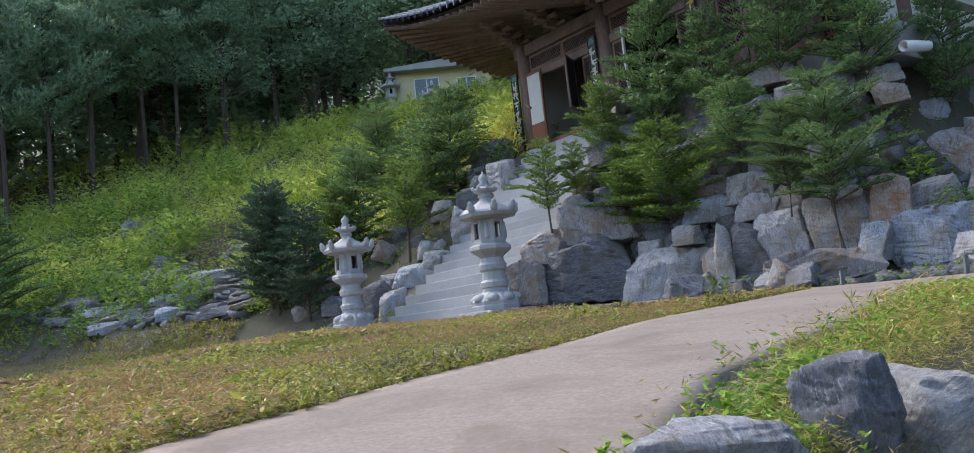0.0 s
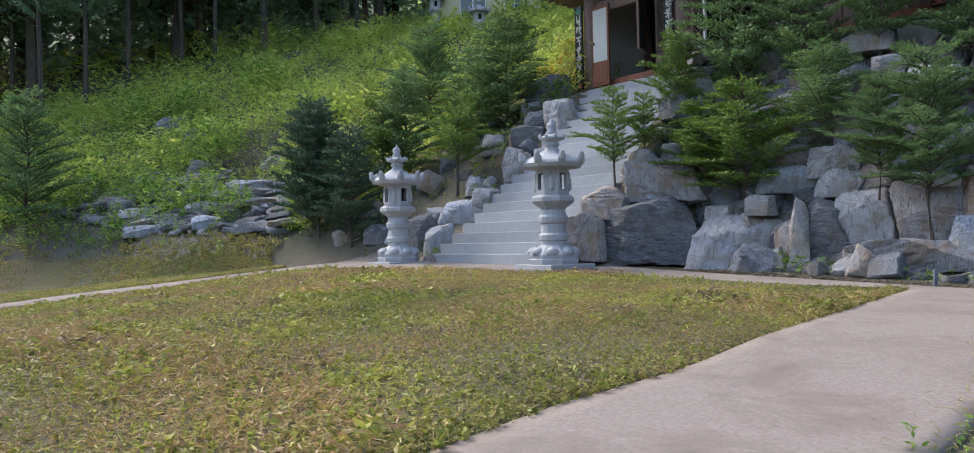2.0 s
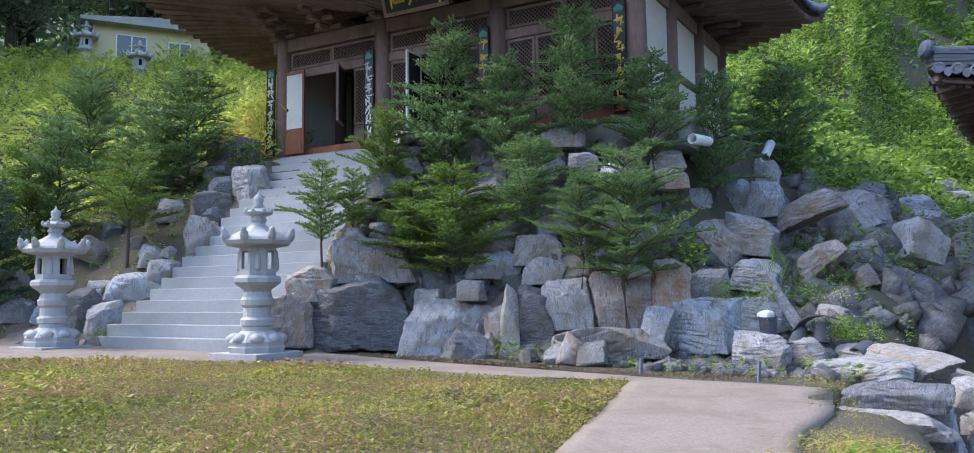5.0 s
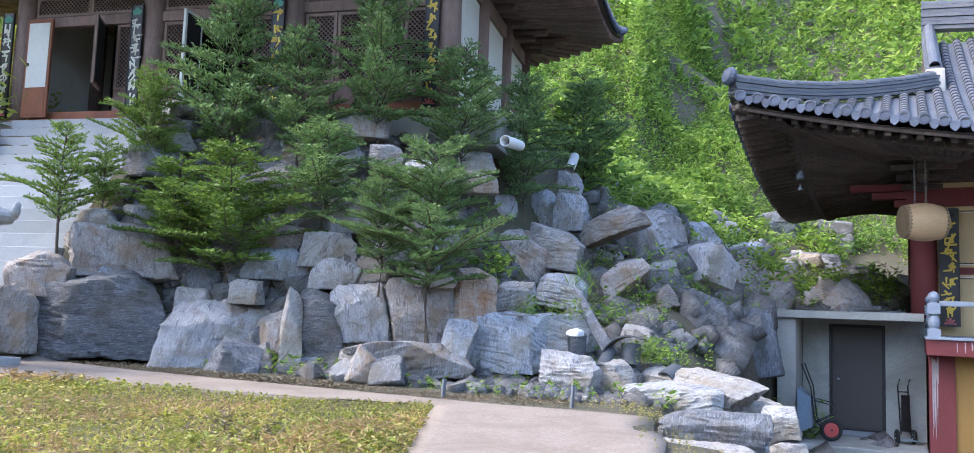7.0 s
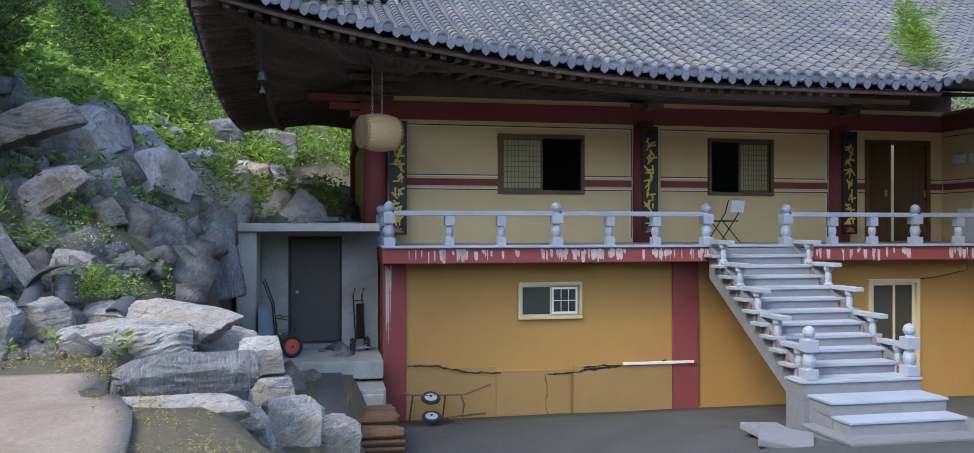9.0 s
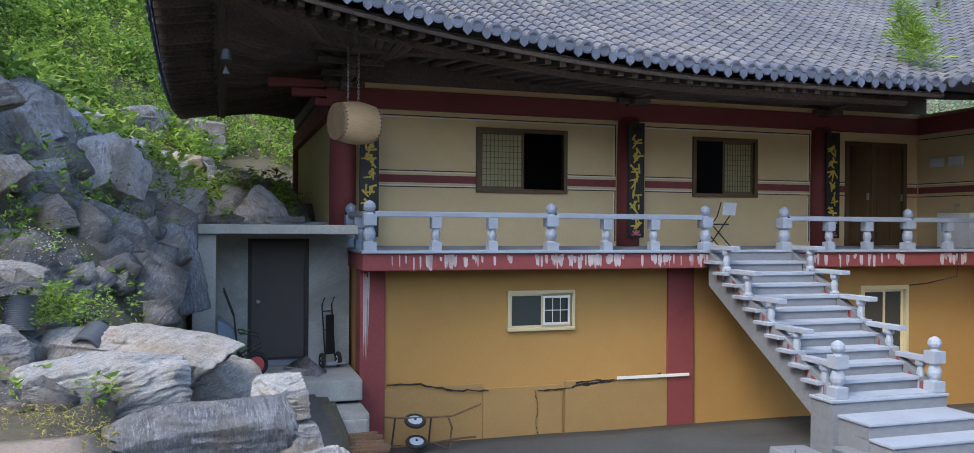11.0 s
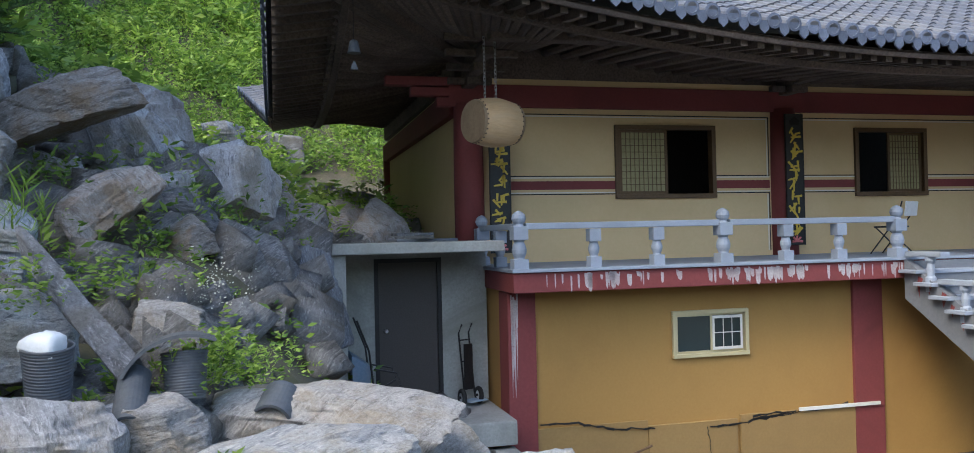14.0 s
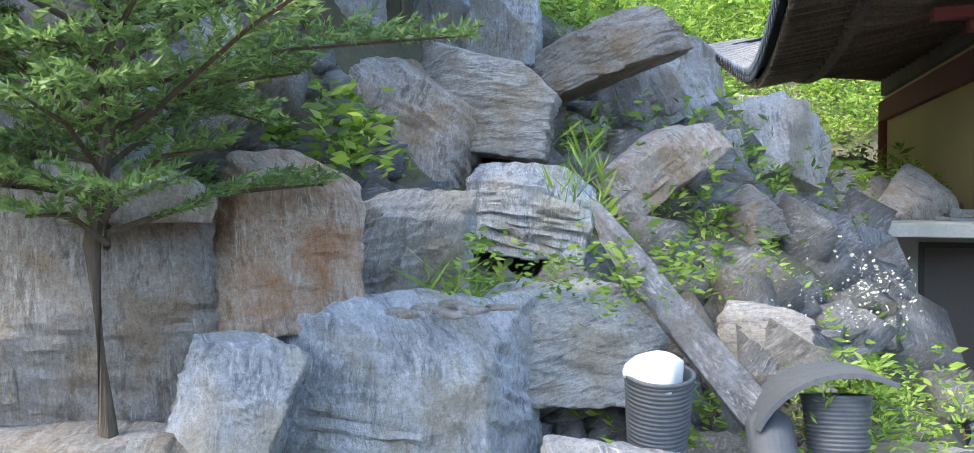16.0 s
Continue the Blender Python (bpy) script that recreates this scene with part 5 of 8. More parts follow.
for k in range(0, len(ring_o)):
    for h in (0.0, 0.5):
        j = (k + 1) % len(ring_o)
        a = Vector(ring_o[k]).lerp(Vector(ring_o[j]), h)
        c = Vector((4.3 + (a.x - 4.3) * 0.6, 3.3 + (a.y - 3.3) * 0.5, 9.9))
        row = apart("tile_rib", tile_line([a, a.lerp(c, 0.5), c], 0.09, 0.4), M_TILE)
        out = Vector((a.x - c.x, a.y - c.y, 0)).normalized()
        part("tile_end", lathe(bmesh.new(), [(0.09, -0.02), (0.095, 0.02), (0.06, 0.025)], 10, m=Matrix.Translation(a + out * 0.02 + Vector((0, 0, 0.03))) @ out.to_track_quat("Z", "Y").to_matrix().to_4x4()), M_TILE_END, row)
        i2 = Vector(ring_i[k]).lerp(Vector(ring_i[j]), h)
        apart("rafter", tube(bmesh.new(), [(a.x - out.x * 0.08, a.y - out.y * 0.08, a.z - 0.22), (i2.x, i2.y, min(i2.z, 8.85) - 0.12)], 0.07, 6), M_HWOOD)
for s in (-0.2, 1.2, 2.72, 4.2, 5.64, 7.1, 8.56):
    arms = []
    for j in range(4):
        arms.append((s - 0.08, s + 0.08, 0.1 - 0.3 * (j + 1), 0.3, 8.15 + 0.13 * j, 8.26 + 0.13 * j, 0.03))
        arms.append((s - 0.4, s + 0.4, 0.12 - 0.3 * j, 0.24 - 0.3 * j, 8.19 + 0.13 * j, 8.28 + 0.13 * j, 0.02))
    bracket(hall, arms, M_HWOOD)
for d in (1.2, 2.2, 3.2, 4.2, 5.2, 6.2):
    bracket(hall, [(8.5, 8.76 + 0.3 * (j + 1), d - 0.08, d + 0.08, 8.15 + 0.13 * j, 8.26 + 0.13 * j, 0.03) for j in range(4)], M_HWOOD)

# ---- broad concrete stair between the lanterns
gstair = thing("concrete_stair", MH, "broad pale concrete stair climbing to the hall terrace", "stair")
NG = 19
for k in range(NG):
    z1 = 1.2 + 3.95 * (k + 1) / NG
    d0 = -4.9 + 4.5 * k / NG
    part("step", bx(0.5 - 0.12 * max(0, 4 - k) * 0.7, 4.25, d0, d0 + 0.75, z1 - 0.55, z1, 0.012), M_STAIR, gstair)
part("base", bx(0.52, 4.23, -4.4, 0.2, 0.6, 1.6), M_STAIR, gstair)


# ---- stone lanterns
def lantern(m, label, k=1.0):
    lt = thing("stone_lantern", m, label, "stone lantern", "stone lanterns")
    part("foot_slab", bx(-0.48, 0.48, -0.48, 0.48, -0.15, 0.2, 0.012), M_GRANITE, lt)
    n8 = math.pi / 8

    def oct_(name, prof, n=8, ph=n8, smooth=False):
        return part(name, lathe(bmesh.new(), prof, n, ph), M_GRANITE, lt, smooth=smooth)
    base = oct_("base", [(0.42, 0.2), (0.44, 0.28), (0.42, 0.3), (0.43, 0.36), (0.36, 0.44), (0.27, 0.5), (0.22, 0.52)])
    petal = bmesh.new()
    for a in range(8):
        ang = a * math.pi / 4
        lathe(petal, [(0.02, 0.34), (0.11, 0.36), (0.12, 0.42), (0.06, 0.47), (0.01, 0.49)], 8, m=pose(0.33 * math.cos(ang), 0.33 * math.sin(ang), 0))
    part("petals", petal, M_GRANITE, base, smooth=True)
    oct_("shaft", [(0.22, 0.5), (0.21, 0.58), (0.24, 0.6), (0.25, 0.68), (0.21, 0.72), (0.2, 0.86), (0.24, 0.9), (0.25, 0.98), (0.22, 1.02), (0.2, 1.1)], 16, 0)
    oct_("bowl", [(0.19, 1.08), (0.24, 1.14), (0.33, 1.2), (0.37, 1.24), (0.37, 1.3), (0.34, 1.33), (0.27, 1.35)])
    R = 0.265
    for a in range(8):
        ang = a * math.pi / 4
        m8 = pose(0, 0, 0, 0, 0, math.degrees(ang))
        half = R * math.tan(n8)
        fb = bmesh.new()
        if a % 2 == 0:          # an opening
            for q in ((-half, -0.065), (0.065, half)):
                box(fb, R - 0.05, R, q[0], q[1], 1.35, 1.78, m=m8)
            box(fb, R - 0.05, R, -0.065, 0.065, 1.35, 1.43, m=m8)
            box(fb, R - 0.05, R, -0.065, 0.065, 1.7, 1.78, m=m8)
        else:
            box(fb, R - 0.05, R, -half, half, 1.35, 1.78, m=m8)
            lathe(fb, [(0.02, 0), (0.05, 0.04), (0.045, 0.18), (0.03, 0.24), (0.035, 0.29), (0.005, 0.33)], 8, m=m8 @ Matrix.Translation((R, 0, 1.4)), squash=1.0)
        part("fire_box_side", fb, M_GRANITE, lt)
    # added near-black solid that paints the shade inside the fire box
    part("core_shade", lathe(bmesh.new(), [(0.12, 1.35), (0.12, 1.78)], 8), M_DARK, lt)
    cap = oct_("cap", [(0.28, 1.76), (0.5, 1.8), (0.53, 1.86), (0.5, 1.9), (0.4, 1.95), (0.25, 2.02), (0.15, 2.08), (0.13, 2.1)])
    for a in range(8):
        ang = n8 + a * math.pi / 4
        orn = lathe(bmesh.new(), [(0.005, -0.06), (0.06, -0.02), (0.07, 0.05), (0.04, 0.09), (0.05, 0.12), (0.005, 0.16)], 8, m=pose(0.5 * math.cos(ang), 0.5 * math.sin(ang), 1.9) @ pose(0, 0, 0, 0, 18, math.degrees(ang)))
        part("corner_scroll", orn, M_GRANITE, cap, smooth=True)
    oct_("neck", [(0.12, 2.08), (0.1, 2.14), (0.13, 2.18), (0.1, 2.24)], 12, 0)
    top = oct_("upper_cap", [(0.12, 2.24), (0.21, 2.27), (0.22, 2.3), (0.12, 2.34), (0.09, 2.36)])
    for a in range(8):
        ang = n8 + a * math.pi / 4
        part("corner_scroll", lathe(bmesh.new(), [(0.003, -0.02), (0.03, 0.0), (0.03, 0.04), (0.003, 0.07)], 6, m=pose(0.2 * math.cos(ang), 0.2 * math.sin(ang), 2.29)), M_GRANITE, top)
    oct_("finial", [(0.07, 2.34), (0.1, 2.39), (0.06, 2.43), (0.085, 2.48), (0.07, 2.53), (0.02, 2.58), (0.003, 2.63)], 12, 0, True)
    return lt


LAN = lantern(pose(-0.15, 14.4, 1.05, 0, 0, HA), "carved pale granite stone lantern beside the footway")
copy_thing(LAN, pose(-3.22, 17.65, 1.07, 0, 0, HA))


# ---------------------------------------------------------------- rocks
def cube_shell(n):
    """Points on the faces of a cube of half width one, and the squares between them."""
    g = np.linspace(-1, 1, n + 1)
    a, b = (q.ravel() for q in np.meshgrid(g, g, indexing="ij"))
    i = np.arange((n + 1) ** 2).reshape(n + 1, n + 1)
    quad = np.stack([i[:-1, :-1], i[1:, :-1], i[1:, 1:], i[:-1, 1:]], -1).reshape(-1, 4)
    pts, faces = [], []
    for ax in range(3):
        for sg in (-1, 1):
            p = np.zeros((len(a), 3))
            p[:, ax], p[:, (ax + 1) % 3], p[:, (ax + 2) % 3] = sg, a, b
            faces.append((quad if sg > 0 else quad[:, ::-1]) + len(pts) * len(a))
            pts.append(p)
    pts, back = np.unique(np.round(np.concatenate(pts), 6), axis=0, return_inverse=True)
    return pts, np.ravel(back)[np.concatenate(faces)]


def rock_mesh(w, dp, h, seed, detail=7):
    """A quarried boulder: a block split along slanted planes, with worn edges and relief along its layers."""
    r = random.Random(seed)
    c, faces = cube_shell(detail)
    planes = []
    for ax in range(3):
        for sg in (-1, 1):
            nv = Vector([r.uniform(-0.24, 0.24) for _ in range(3)])
            nv[ax] = sg
            if ax == 2 and sg < 0:          # the side it lies on stays level
                nv = Vector((0, 0, -1))
            planes.append((nv, r.uniform(0.93, 1.04)))
    for _ in range(r.randint(8, 12)):
        nv = Vector((r.uniform(-1, 1), r.uniform(-1, 1), r.uniform(-0.12, 1)))
        planes.append((nv.normalized(), r.uniform(0.86, 1.18)))
    near = np.zeros(len(c))
    for nv, k in planes:
        near += np.maximum(c @ np.array(nv) / k, 1e-3) ** 70
    p = c * (near ** (-1 / 70))[:, None] * np.array([w, dp, h]) / 2
    size = (w * dp * h) ** (1 / 3)
    off = Vector([r.uniform(0, 50) for _ in range(3)])
    layer = Vector((r.uniform(-0.5, 0.5), r.uniform(-0.5, 0.5), 1)).normalized()
    out = p / np.maximum(np.linalg.norm(p, axis=1, keepdims=True), 1e-6)
    f = np.empty(len(p))
    for i, q in enumerate(p):
        v = Vector(q)
        u = v.dot(layer)
        f[i] = noise.noise(v * 2.0 / size + off) * 0.045 + noise.noise(v * 8 / size + off) * 0.022 + abs(noise.noise((v * 1.4 + layer * u * 12) / size + off)) * -0.045 * (1 + noise.noise(v * 1.5 / size - off)) + noise.noise((v * 6 + layer * u * 26) / size + off) * 0.02
    me = array_mesh("rock", p + out * (f * size)[:, None], faces, R_GREY, True)
    me.materials.clear()
    return me


ROCK_WORDS = {}
ROCK_WORDS[R_GREY.name] = "grey banded quarried boulder in the rock slope"
ROCK_WORDS[R_BROWN.name] = "brown-stained quarried boulder in the rock slope"
ROCK_WORDS[R_BLUE.name] = "blue-grey boulder with white veins in the rock slope"
ROCK_WORDS[R_RUST.name] = "rust-brown and white quarried boulder in the rock slope"
ROCK_WORDS[R_DARK.name] = "dark slate boulder in the rock slope"


def rock(x, y, z, w, dp, h, yaw, mat, seed, tilt=0, detail=20):
    me = rock_mesh(w * 1.06, dp, h * 1.06, seed, detail)
    me.materials.append(mat)
    me.set_sharp_from_angle(angle=radians(22))
    ob = new("boulder", me)
    ob.matrix_basis = pose(x, y, z, 0, tilt, yaw)
    return tagged(ob, ROCK_WORDS[mat.name], "boulder", "boulders of the slope")


rock(0.42, 15.10, 1.68, 0.70, 0.68, 0.84, -9, R_BROWN, 1, 0)
rock(1.54, 15.17, 1.77, 1.50, 1.26, 1.15, -14, R_DARK, 2, 0)
rock(0.81, 15.30, 2.28, 0.78, 0.58, 0.57, -11, R_BROWN, 3, 0)
rock(1.79, 15.52, 2.64, 1.37, 0.88, 0.73, -15, R_BROWN, 4, 0)
rock(2.92, 14.40, 1.56, 1.25, 0.85, 0.90, -19, R_GREY, 5, 0)
rock(3.57, 13.45, 1.66, 0.26, 0.42, 1.05, -22, R_GREY, 6, 0)
rock(3.98, 13.45, 1.66, 0.70, 0.67, 1.00, -24, R_DARK, 7, 0)
rock(4.50, 13.20, 1.90, 0.74, 0.60, 0.75, -27, R_GREY, 8, 0)
rock(5.22, 12.72, 1.92, 0.93, 0.62, 0.92, -30, R_BROWN, 9, 0, 36)
rock(4.68, 12.42, 1.33, 1.62, 0.85, 0.42, -29, R_BROWN, 10, 0, 36)
rock(3.68, 14.30, 2.56, 0.87, 0.53, 0.45, -24, R_BLUE, 11, 0)
rock(4.30, 13.90, 2.80, 0.76, 0.54, 0.52, -27, R_GREY, 12, 0)
rock(4.30, 13.60, 2.43, 0.66, 0.42, 0.40, -28, R_GREY, 13, 0)
rock(3.16, 14.05, 2.13, 0.40, 0.32, 0.33, -22, R_GREY, 14, 0)
rock(4.75, 14.10, 3.45, 0.75, 0.63, 0.80, -28, R_GREY, 15, 0)
rock(3.21, 14.85, 2.96, 0.50, 0.44, 0.50, -21, R_DARK, 16, 0)
rock(2.30, 15.76, 3.21, 0.62, 0.50, 0.52, -16, R_DARK, 17, 0)
rock(5.13, 14.52, 4.82, 0.75, 0.46, 0.37, -29, R_BROWN, 18, 0)
rock(5.18, 13.94, 4.31, 0.46, 0.35, 0.34, -30, R_GREY, 19, 0)
rock(6.58, 13.49, 4.34, 0.52, 0.37, 0.33, -36, R_BLUE, 20, 0)
rock(5.65, 13.41, 4.05, 0.70, 0.44, 0.35, -33, R_GREY, 21, 0)
rock(7.28, 13.96, 3.58, 0.86, 0.70, 0.68, -39, R_GREY, 22, 0)
rock(8.45, 13.98, 3.79, 0.74, 0.70, 0.68, -46, R_BLUE, 23, 0)
rock(9.54, 14.54, 4.27, 0.55, 0.54, 0.69, -42, R_GREY, 24, 0)
rock(16.35, 20.31, 5.62, 1.02, 0.64, 0.52, -45, R_BROWN, 25, 0)
rock(6.54, 13.28, 3.98, 0.51, 0.38, 0.36, -37, R_BROWN, 26, 0)
rock(5.80, 12.36, 2.20, 0.58, 0.56, 0.68, -36, R_RUST, 27, 0, 36)
rock(6.42, 12.25, 2.14, 0.62, 0.55, 0.54, -44, R_GREY, 28, 0, 36)
rock(7.38, 12.27, 2.33, 0.72, 0.55, 0.52, -52, R_BLUE, 29, 6, 36)
rock(6.80, 11.60, 1.74, 0.90, 0.60, 0.50, -55, R_BLUE, 30, 0, 36)
rock(7.42, 13.42, 2.87, 1.20, 0.80, 0.82, -43, R_BROWN, 31, 8, 36)
rock(7.86, 12.95, 3.02, 0.90, 0.70, 0.64, -50, R_GREY, 32, 6, 36)
rock(8.97, 12.77, 3.49, 1.10, 0.70, 0.42, -57, R_BROWN, 33, -20)
rock(10.03, 12.91, 3.34, 0.72, 0.60, 0.70, -61, R_GREY, 34, -30)
rock(8.50, 12.08, 2.59, 0.78, 0.50, 0.42, -61, R_BROWN, 35, -38)
rock(9.54, 12.12, 2.38, 0.82, 0.67, 0.72, -65, R_DARK, 36, 0)
rock(7.69, 10.99, 1.70, 0.44, 0.40, 0.32, -68, R_GREY, 37, 10)
rock(8.70, 11.63, 1.76, 0.90, 0.50, 0.44, -66, R_GREY, 38, 0)
rock(5.15, 12.42, 2.39, 0.56, 0.30, 0.21, -27, R_GREY, 39, 0)
rock(9.41, 13.30, 2.90, 0.53, 0.49, 0.58, -57, R_GREY, 40, 0)
rock(28.02, 20.05, 5.17, 1.90, 1.40, 1.33, -66, R_DARK, 41, 0)
rock(20.58, 14.27, 2.81, 0.72, 0.73, 0.96, -74, R_DARK, 42, 0)
rock(6.10, 11.90, 1.56, 1.12, 0.62, 0.80, -44, R_BLUE, 43, 0, 36)
rock(5.40, 12.12, 1.60, 0.44, 0.40, 0.56, -32, R_BLUE, 44, 10, 36)
rock(6.20, 10.76, 1.20, 0.80, 0.60, 0.56, -54, R_GREY, 45, 6, 36)
rock(6.60, 10.33, 1.24, 0.40, 0.36, 0.38, -63, R_GREY, 46, 0)
rock(7.45, 9.72, 1.17, 1.42, 0.72, 0.36, -72, R_GREY, 47, 6, 36)
rock(6.78, 9.62, 1.00, 1.28, 0.60, 0.42, -69, R_BLUE, 48, 0, 36)
rock(8.10, 9.20, 0.66, 0.78, 0.50, 0.58, -60, R_GREY, 49, 12)
rock(6.09, 8.50, 0.87, 1.11, 0.56, 0.32, -57, R_DARK, 50, -4)
rock(6.45, 8.36, 0.72, 0.46, 0.40, 0.46, -60, R_BLUE, 51, 0)
rock(5.62, 8.22, 0.66, 1.15, 0.75, 0.26, -56, R_GREY, 52, 0)
rock(7.14, 8.37, 0.88, 0.40, 0.32, 0.34, -62, R_BLUE, 53, 0)
rock(7.02, 7.99, 0.32, 0.58, 0.43, 0.41, -64, R_BLUE, 54, 0)
rock(7.85, 7.92, -0.05, 0.49, 0.40, 0.43, -67, R_GREY, 55, 0)
rock(7.16, 8.26, 0.56, 0.40, 0.30, 0.28, -63, R_GREY, 56, 0)
rock(6.10, 7.97, 0.44, 0.44, 0.33, 0.32, -61, R_GREY, 57, 0)
rock(11.26, 11.62, 1.57, 0.86, 0.70, 1.20, -58, R_DARK, 58, -14)
rock(26.13, 19.19, 3.88, 1.49, 1.03, 0.92, -60, R_DARK, 59, 0)
rock(23.36, 16.38, 3.12, 1.32, 1.06, 1.11, -62, R_DARK, 60, 0)
rock(26.75, 21.19, 5.56, 1.68, 1.19, 1.08, -57, R_DARK, 61, 0)
rock(15.00, 14.97, 3.19, 1.13, 0.70, 0.56, -54, R_DARK, 62, 0)
rock(-1.81, 18.81, 2.30, 1.17, 0.69, 0.52, 2, R_BLUE, 63, 0)
rock(-2.81, 18.71, 1.79, 0.60, 0.66, 0.93, 5, R_DARK, 64, 0)
rock(-2.45, 18.28, 1.66, 0.58, 0.54, 0.65, 4, R_BLUE, 65, 0)
rock(-0.74, 18.99, 3.20, 0.62, 0.65, 0.89, -1, R_BROWN, 66, 0)
rock(-1.63, 19.29, 2.88, 0.48, 0.39, 0.41, 2, R_GREY, 67, 0)
rock(-1.25, 20.59, 3.94, 0.56, 0.49, 0.55, 0, R_GREY, 68, 0)
rock(0.36, 19.76, 4.45, 0.82, 0.77, 0.93, -4, R_GREY, 69, 0)
rock(-0.49, 19.91, 4.00, 0.82, 0.65, 0.66, -2, R_DARK, 70, 0)
rock(-0.13, 20.26, 4.46, 0.81, 0.54, 0.47, -3, R_DARK, 71, 0)
rock(-4.30, 20.74, 2.37, 0.66, 0.55, 0.59, 9, R_BROWN, 72, 0)
rock(-4.01, 19.64, 1.85, 0.58, 0.45, 0.44, 9, R_DARK, 73, 0)
rock(-4.86, 20.24, 1.83, 0.61, 0.45, 0.43, 11, R_BROWN, 74, 0)
rock(0.05, 21.49, 5.27, 1.09, 0.81, 0.78, -3, R_DARK, 75, 0)
rock(-13.87, 31.72, 6.19, 1.07, 0.83, 0.83, 23, R_DARK, 76, 0)
rock(-11.33, 29.52, 5.27, 2.20, 1.30, 0.99, 20, R_DARK, 77, 0)
rock(-10.90, 27.34, 4.15, 1.12, 0.73, 0.61, 21, R_DARK, 78, 0)
rock(-8.36, 26.72, 4.08, 1.09, 0.76, 0.69, 16, R_BROWN, 79, 0)
rock(-11.90, 24.86, 2.69, 1.29, 0.56, 0.31, 25, R_GREY, 80, 0)
rock(-9.36, 23.46, 2.32, 0.96, 0.53, 0.38, 21, R_BLUE, 81, 0)
rock(-11.23, 23.63, 2.12, 1.11, 0.55, 0.35, 24, R_GREY, 82, 0)
rock(-10.75, 24.13, 2.44, 0.90, 0.50, 0.36, 23, R_BROWN, 83, 0)
rock(-12.80, 27.03, 3.77, 0.97, 0.48, 0.30, 25, R_DARK, 84, 0)
rock(-8.59, 25.67, 3.52, 1.90, 0.65, 0.28, 17, R_GREY, 85, 0)
rock(-8.07, 24.29, 2.92, 1.62, 0.56, 0.25, 17, R_BROWN, 86, 0)
rock(-10.78, 25.59, 3.21, 1.33, 0.58, 0.32, 22, R_DARK, 87, 0)
rock(-9.85, 24.64, 2.82, 1.28, 0.55, 0.31, 21, R_GREY, 88, 0)
rock(-13.17, 25.82, 3.08, 1.06, 0.52, 0.33, 26, R_DARK, 89, 0)
rock(-8.28, 24.96, 3.23, 0.92, 0.44, 0.28, 17, R_DARK, 90, 0)
rock(-9.47, 25.43, 3.26, 1.13, 0.46, 0.24, 19, R_BLUE, 91, 0)
rock(1.19, 3.17, 0.53, 0.34, 0.31, 0.38, -21, R_DARK, 92, -8)
rock(1.55, 3.27, 0.44, 0.43, 0.37, 0.41, -26, R_BLUE, 93, 0)
rock(0.60, 2.77, 0.51, 0.53, 0.29, 0.20, -12, R_GREY, 94, 0)


rock(8.62, 13.42, 3.69, 0.56, 0.55, 0.62, -51, R_GREY, 95, 0)
rock(10.01, 11.55, 1.90, 0.86, 0.60, 0.74, -57, R_DARK, 96, 25)


# smaller stones that fill the slope between the boulders
rf = random.Random(77)
STONES = []
for q in range(7):
    me = rock_mesh(1.0, 0.8, 0.75, 300 + q, 12)
    me.set_sharp_from_angle(angle=radians(22))
    me.materials.append((R_GREY, R_BROWN, R_DARK, R_BLUE, R_GREY, R_DARK, R_BROWN)[q])
    STONES.append(me)


def stone(x, y, w, flat=1.0, sink=0.2, kinds=range(7)):
    ob = new("stone", STONES[rf.choice(kinds)])
    ob.matrix_basis = pose(x, y, gz(x, y) + w * (0.35 * flat - sink), rf.uniform(-25, 25), rf.uniform(-25, 25), rf.uniform(0, 360)) @ Matrix.Diagonal((w, w, w * flat, 1))
    return tagged(ob, "grey filling stone wedged among the boulders", "stone", "small stones")


for _ in range(110):
    stone(*hall_xy(rf.uniform(4.5, 9.0), rf.uniform(-3.1, -0.6)), rf.uniform(0.25, 0.8))
for _ in range(45):
    s = rf.uniform(11.6, 19)
    d = rf.uniform(-0.5, 9) + max(0, s - 12) * 1.3
    stone(*hall_xy(s, d), rf.uniform(0.25, 0.5) if d < 1.0 else rf.uniform(0.5, 1.25))
for _ in range(50):
    stone(*house_xy(rf.uniform(-7.5, -2.0), rf.uniform(3.0, 16)), rf.uniform(0.4, 1.4))
for _ in range(18):
    stone(*hall_xy(rf.uniform(-3, 0.35), rf.uniform(-5, -0.8)), rf.uniform(0.25, 0.7))
for _ in range(60):
    s = rf.uniform(-12.5, -5.4)
    # only the darker kinds here: the shade on the heap is put into their colour
    stone(*hall_xy(s, -5.5 + 0.5 * (s + 5.1) + rf.uniform(0, 3.4) ** 1.1), rf.uniform(0.4, 1.2), 0.3, 0.05, (2, 5, 6))
for _ in range(16):
    t = rf.uniform(0, 1)
    a, b = 2.6 + 4.6 * t, 4.9 + 4.6 * t
    o = rf.uniform(0.1, 1.8)
    stone(a + o * 0.75, b - o * 0.66, rf.uniform(0.25, 0.65))


